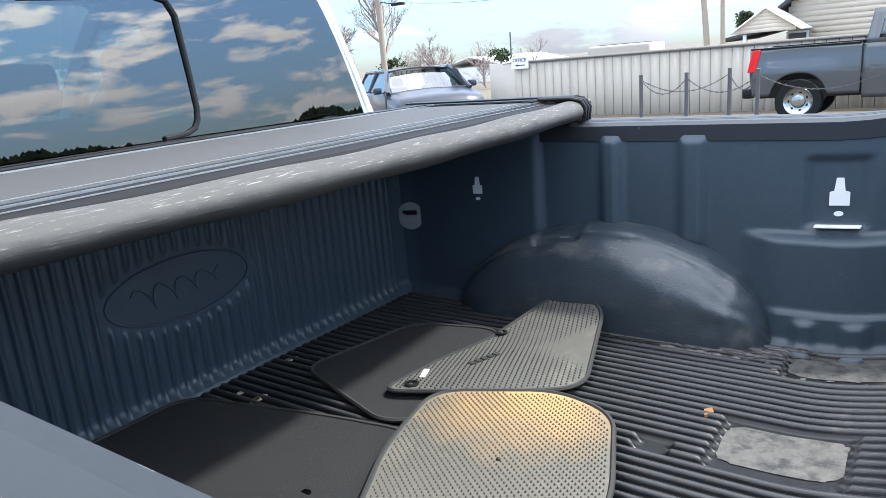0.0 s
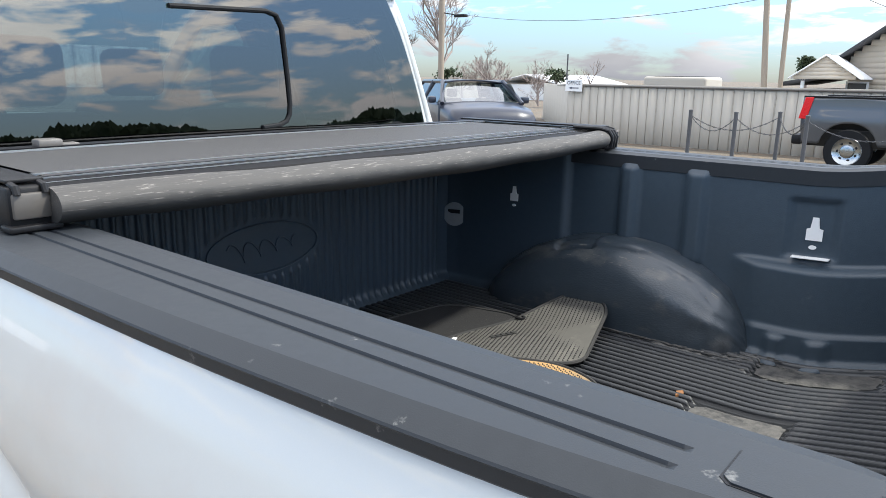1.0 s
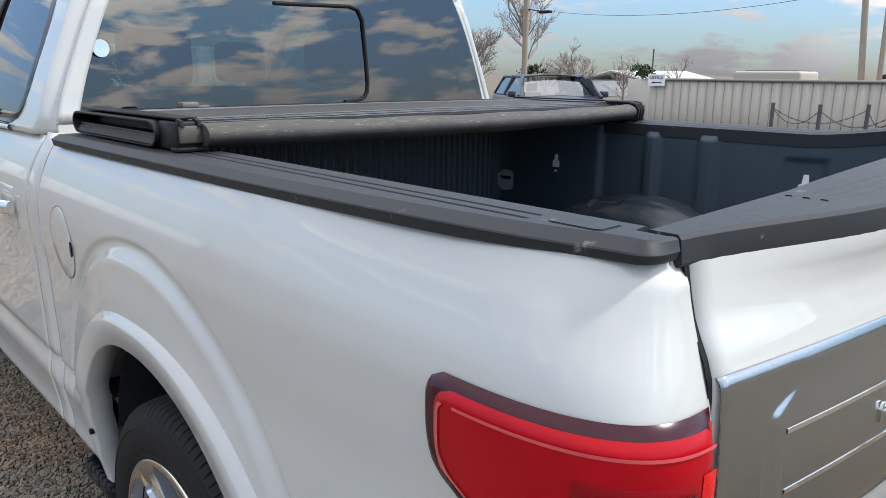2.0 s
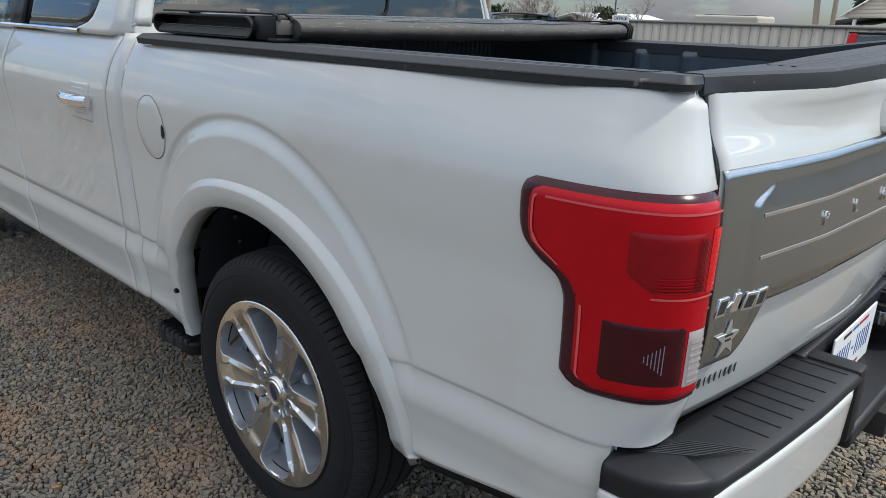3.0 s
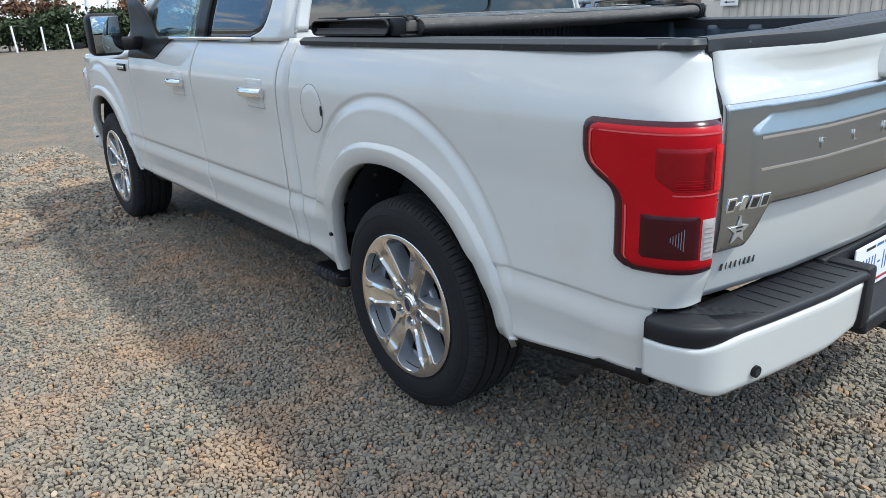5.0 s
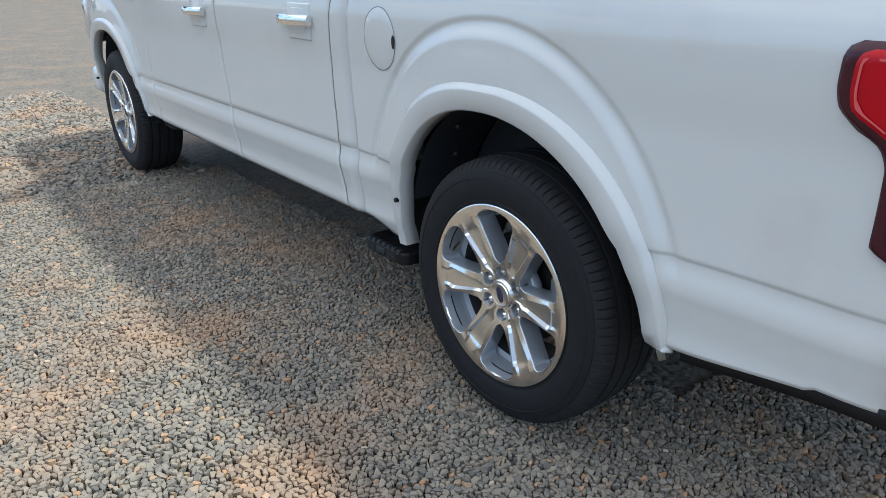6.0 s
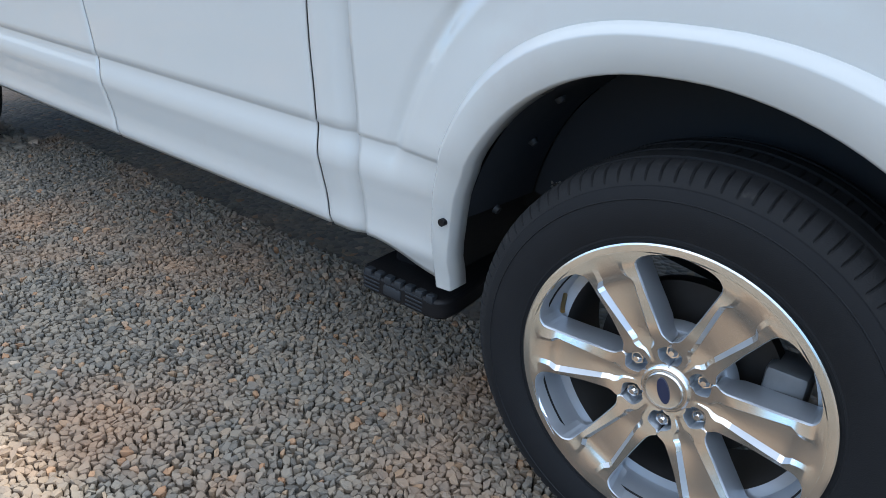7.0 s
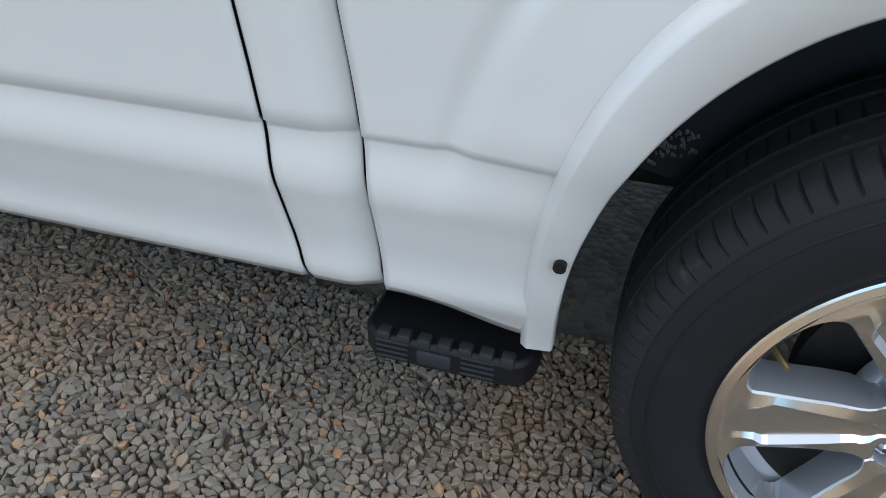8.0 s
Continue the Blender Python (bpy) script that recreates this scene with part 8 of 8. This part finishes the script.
part("vent_pipe", bm, BLACK, house, "black curled vent pipe")

# ---- poles and wires ----
POLES = [((25.0, 20.8), 9.0, 0.15, 0.0), ((22.0, 5.36), 9.5, 0.095, -0.085), ((22.2, 5.05), 9.0, 0.075, -0.02)]
for (x, y), h, r, lean in POLES:
    bm = bmesh.new()
    tube(bm, [(x, y, -0.3), (x, y - lean * h * 0.5, h / 2), (x, y - lean * h, h)], [r, r * 0.9, r * 0.75], 10)
    po = part("utility_pole", bm, WOODPOLE)
    tagged(po, "weathered pale wooden utility pole", "utility pole", "utility poles")
bm = bmesh.new()
rbox(bm, 24.8, 25.1, 19.35, 19.95, 4.20, 4.32, 0.03)
tube(bm, [(25.0, 20.8, 4.45), (25.0, 19.9, 4.30)], 0.025, 6)
tagged(part("street_lamp", bm, BLACK), "black lamp head on a pole arm", "street lamp")
for a, b, sag in (((25.0, 19.4, 4.28), (22.0, 5.7, 4.0), 0.42), ((25.0, 20.8, 6.2), (22.0, 5.8, 6.3), 0.5), ((25.0, 20.8, 5.9), (22.0, 5.8, 5.6), 0.6), ((22.0, 3.6, 4.1), (21.5, 1.0, 2.95), 0.05), ((25.0, 20.8, 5.0), (10.0, 38.0, 7.0), 0.3)):
    bm = bmesh.new()
    tube(bm, [Vector(a).lerp(Vector(b), t) - Vector((0, 0, sag * 4 * t * (1 - t))) for t in span(0, 1, 20)], 0.009, 5)
    tagged(part("overhead_wire", bm, POST), "thin dark overhead wire", "wire", "overhead wires")
bm = bmesh.new()
tube(bm, [(25.0, 14.07, -0.3), (25.0, 14.07, 2.55)], 0.03, 8)
tagged(part("metal_mast", bm, POST), "thin grey metal mast", "mast")


# ---- trees ----
def bare_tree(x, y, h, seed, label, depth=5, spread=0.55, twig=0.011):
    rng = random.Random(seed)
    ob = thing("bare_tree", label, "tree", "bare trees", at=(x, y, -0.2))
    trunk = bmesh.new()
    twigs = bmesh.new()

    def grow(p, d, length, r, level):
        pts = [p]
        q = p
        for _ in range(3):
            d = (d + Vector((rng.gauss(0, 0.10), rng.gauss(0, 0.10), rng.gauss(0.03, 0.06)))).normalized()
            q = q + d * length / 3
            pts.append(q)
        tube(trunk if level < 2 else twigs, pts, [r, r * 0.9, r * 0.8, r * 0.68], 6 if level < 2 else 3, caps=False)
        if level >= depth:
            return
        for k in range(rng.choice((2, 3, 4)) if level else 5):
            start = pts[rng.choice((1, 2, 3))] if level or k else pts[3]
            nd = (d + Vector((rng.gauss(0, spread), rng.gauss(0, spread), rng.gauss(0.10, 0.25)))).normalized()
            grow(start, nd, length * rng.uniform(0.55, 0.80), max(r * rng.uniform(0.42, 0.6), twig), level + 1)
    grow(Vector((0, 0, 0)), Vector((0, 0, 1)), h * 0.36, h * 0.020, 0)
    part("trunk", trunk, BARK, ob)
    tagged(part("branchwork", twigs, BARK, ob), kind="stuff")


TREES = [(36.0, 29.9, 9.5, 3, "large bare deciduous tree behind the pole", 6, 0.5), (35.0, 27.2, 3.6, 8, "bare tree with pale pinkish twigs", 6, 0.6), (36.0, 25.9, 3.9, 11, "bare tree with pale pinkish twigs", 6, 0.6),
         (35.0, 24.7, 4.2, 12, "bare tree with pale pinkish twigs", 6, 0.6), (38.0, 23.6, 2.9, 15, "small bare tree far behind the building", 5, 0.6), (35.0, 21.6, 3.0, 16, "small bare tree far behind the building", 5, 0.6),
         (35.0, 18.8, 3.2, 19, "small bare tree far behind the building", 5, 0.6), (34.0, 33.5, 6.5, 23, "thin bare tree beside the cab", 6, 0.55)]
for x, y, h, seed, label, depth, spread in TREES:
    bare_tree(x, y, h, seed, label, depth, spread, 0.011 if h > 5 else 0.007)


def leafy(name, label, category, mat, centre, size, count, leaf, seed, group="", kind=""):
    """A crown of many small leaf clumps with an uneven outline."""
    rng = np.random.RandomState(seed)
    verts, faces = [], []
    c, s = np.array(centre), np.array(size)
    lobes = rng.normal(0, 0.45, (14, 3))
    for k in range(count):
        p = lobes[rng.randint(14)] + rng.normal(0, 0.26, 3)
        p = c + p * s
        if p[2] < 0:
            p[2] = abs(p[2]) * 0.5
        a = rng.normal(0, 1, 3)
        a /= np.linalg.norm(a)
        b = np.cross(a, rng.normal(0, 1, 3))
        b /= np.linalg.norm(b)
        q = leaf * rng.uniform(0.6, 1.4)
        i = len(verts)
        verts += [tuple(p - a * q), tuple(p - b * q * 0.5), tuple(p + a * q), tuple(p + b * q * 0.5)]
        faces += [(i, i + 1, i + 2, i + 3)]
    me = bpy.data.meshes.new(name)
    me.from_pydata(verts, [], faces)
    me.materials.append(mat)
    ob = tagged(new(name, me), label, category, group, kind)
    part("trunk", tube_mesh([(c[0], c[1], -0.1), (c[0] + 0.04, c[1], c[2] * 0.5), (c[0], c[1], c[2] + s[2] * 0.5)], 0.07), BARK, ob)
    return ob


leafy("evergreen_bush", "dark evergreen tree top behind the house", "tree", EVERGREEN, (30.0, 6.2, 2.25), (0.38, 0.38, 0.28), 900, 0.07, 21)
for i, (y, z) in enumerate(((28.0, 1.75), (19.9, 1.75))):
    leafy("evergreen_bush", "small dark evergreen beyond the shed", "tree", EVERGREEN, (34.0, y, z), (0.6, 0.6, 0.35), 700, 0.09, 22 + i)
# hedge and stakes far ahead of the truck
for i in range(11):
    x = -9 + i * 2.35
    leafy("hedge_bush", "dark green hedge bush at the yard's edge" if i % 3 != 1 else "hedge bush with russet leaves on top", "bush", EVERGREEN,
          (x, 49.5 + 0.4 * math.sin(i * 2.3), 1.2), (1.7, 0.9, 1.0 + 0.18 * math.sin(i * 1.7)), 4200, 0.15, 40 + i, "hedge bushes")
    if i % 3 != 2:
        leafy("russet_shrub", "bare russet-leaved shrub rising over the hedge", "bush", BROWNLEAF, (x + 0.6, 50.2, 2.5), (1.3, 0.7, 0.55), 700, 0.15, 70 + i, "russet shrubs")
for i in range(10):
    bm = bmesh.new()
    x = -4.0 + i * 1.53
    tube(bm, [(x, 47.8, -0.1), (x + 0.05 * math.sin(i * 2.1) - 0.06, 47.8, 1.42 + 0.05 * math.sin(i * 3.3))], 0.055, 8)
    tagged(part("white_stake", bm, WHITE), "short white stake by the hedge", "stake", "white stakes along the hedge")
bm = bmesh.new()
b = bmesh.new()
lathe(b, [(-0.16, 0.25), (-0.17, 0.36), (-0.12, 0.42), (0.12, 0.42), (0.17, 0.36), (0.16, 0.25)], 24)
join(bm, b, Matrix.Translation((8.6, 48.3, 0.17)) @ Matrix.Rotation(math.pi / 2, 4, "Y"))
tagged(part("old_tyre", bm, TYRE), "old black tyre lying by the hedge", "tyre")
back = thing("white_building", "long pale metal building far beyond the hedge", "building")
bm = bmesh.new()
rbox(bm, -40, 40, 75, 85, -0.3, 4.2, 0.05)
part("wall", bm, WHITE, back)
for x in span(-38, 38, 38):
    bm = bmesh.new()
    rbox(bm, x - 0.12, x + 0.12, 74.85, 75.02, 0, 4.2, 0.0)
    part("wall_seam", bm, STAINLESS, back)
far = thing("far_building", "pale low building with a gable roof in the distance", "building")
bm = bmesh.new()
rbox(bm, 45, 56, 26.2, 31.6, -0.3, 1.12, 0.05)
part("wall", bm, WHITE, far)
bm = bmesh.new()
sheet(bm, [[(44.6, 25.9, 1.08), (44.6, 28.9, 1.78), (44.6, 31.9, 1.08)], [(56, 25.9, 1.08), (56, 28.9, 1.78), (56, 31.9, 1.08)]])
part("roof", bm, STAINLESS, far, solid=0.1)
vans = thing("parked_van", "grey van roof showing over the tan building", "van")
bm = bmesh.new()
rbox(bm, 28.0, 30.0, 9.4, 12.1, -0.2, 1.72, 0.12, 3)
part("body", bm, SIDING, vans)
bm = bmesh.new()
rbox(bm, 28.3, 29.7, 9.6, 11.7, 1.722, 1.75, 0.02)
part("roof_rack", bm, POST, vans)
# woods far behind the truck
def far_woods():
    rng = np.random.RandomState(77)
    verts, faces = [], []
    for k in range(60000):
        a = rng.uniform(1.02 * np.pi, 1.9 * np.pi)
        r = rng.uniform(130, 160)
        g = np.degrees(a) - 360
        h = 5.6 + 3.2 * np.exp(-((g + 69) / 8.5) ** 4) + 1.0 * np.exp(-((g + 43) / 5.0) ** 4) - 1.5 * (g < -78) + 0.7 * np.sin(a * 17 + 1) + 0.5 * np.sin(a * 41) + 0.3 * np.sin(a * 97)
        z = rng.uniform(0, 1) ** 0.7 * max(h, 1.0)
        q = rng.uniform(0.3, 0.85)
        p = np.array([r * np.cos(a), r * np.sin(a), z])
        t = np.array([-np.sin(a), np.cos(a), 0]) * q
        u = np.array([rng.normal(0, 0.3), rng.normal(0, 0.3), 1.0]) * q
        i = len(verts)
        verts += [tuple(p - t), tuple(p - u), tuple(p + t), tuple(p + u)]
        faces += [(i, i + 1, i + 2, i + 3)]
    me = bpy.data.meshes.new("far_woods")
    me.from_pydata(verts, [], faces)
    me.materials.append(EVERGREEN)
    tagged(new("far_woods", me), "dark line of woods on the horizon", "woods", kind="stuff")


far_woods()
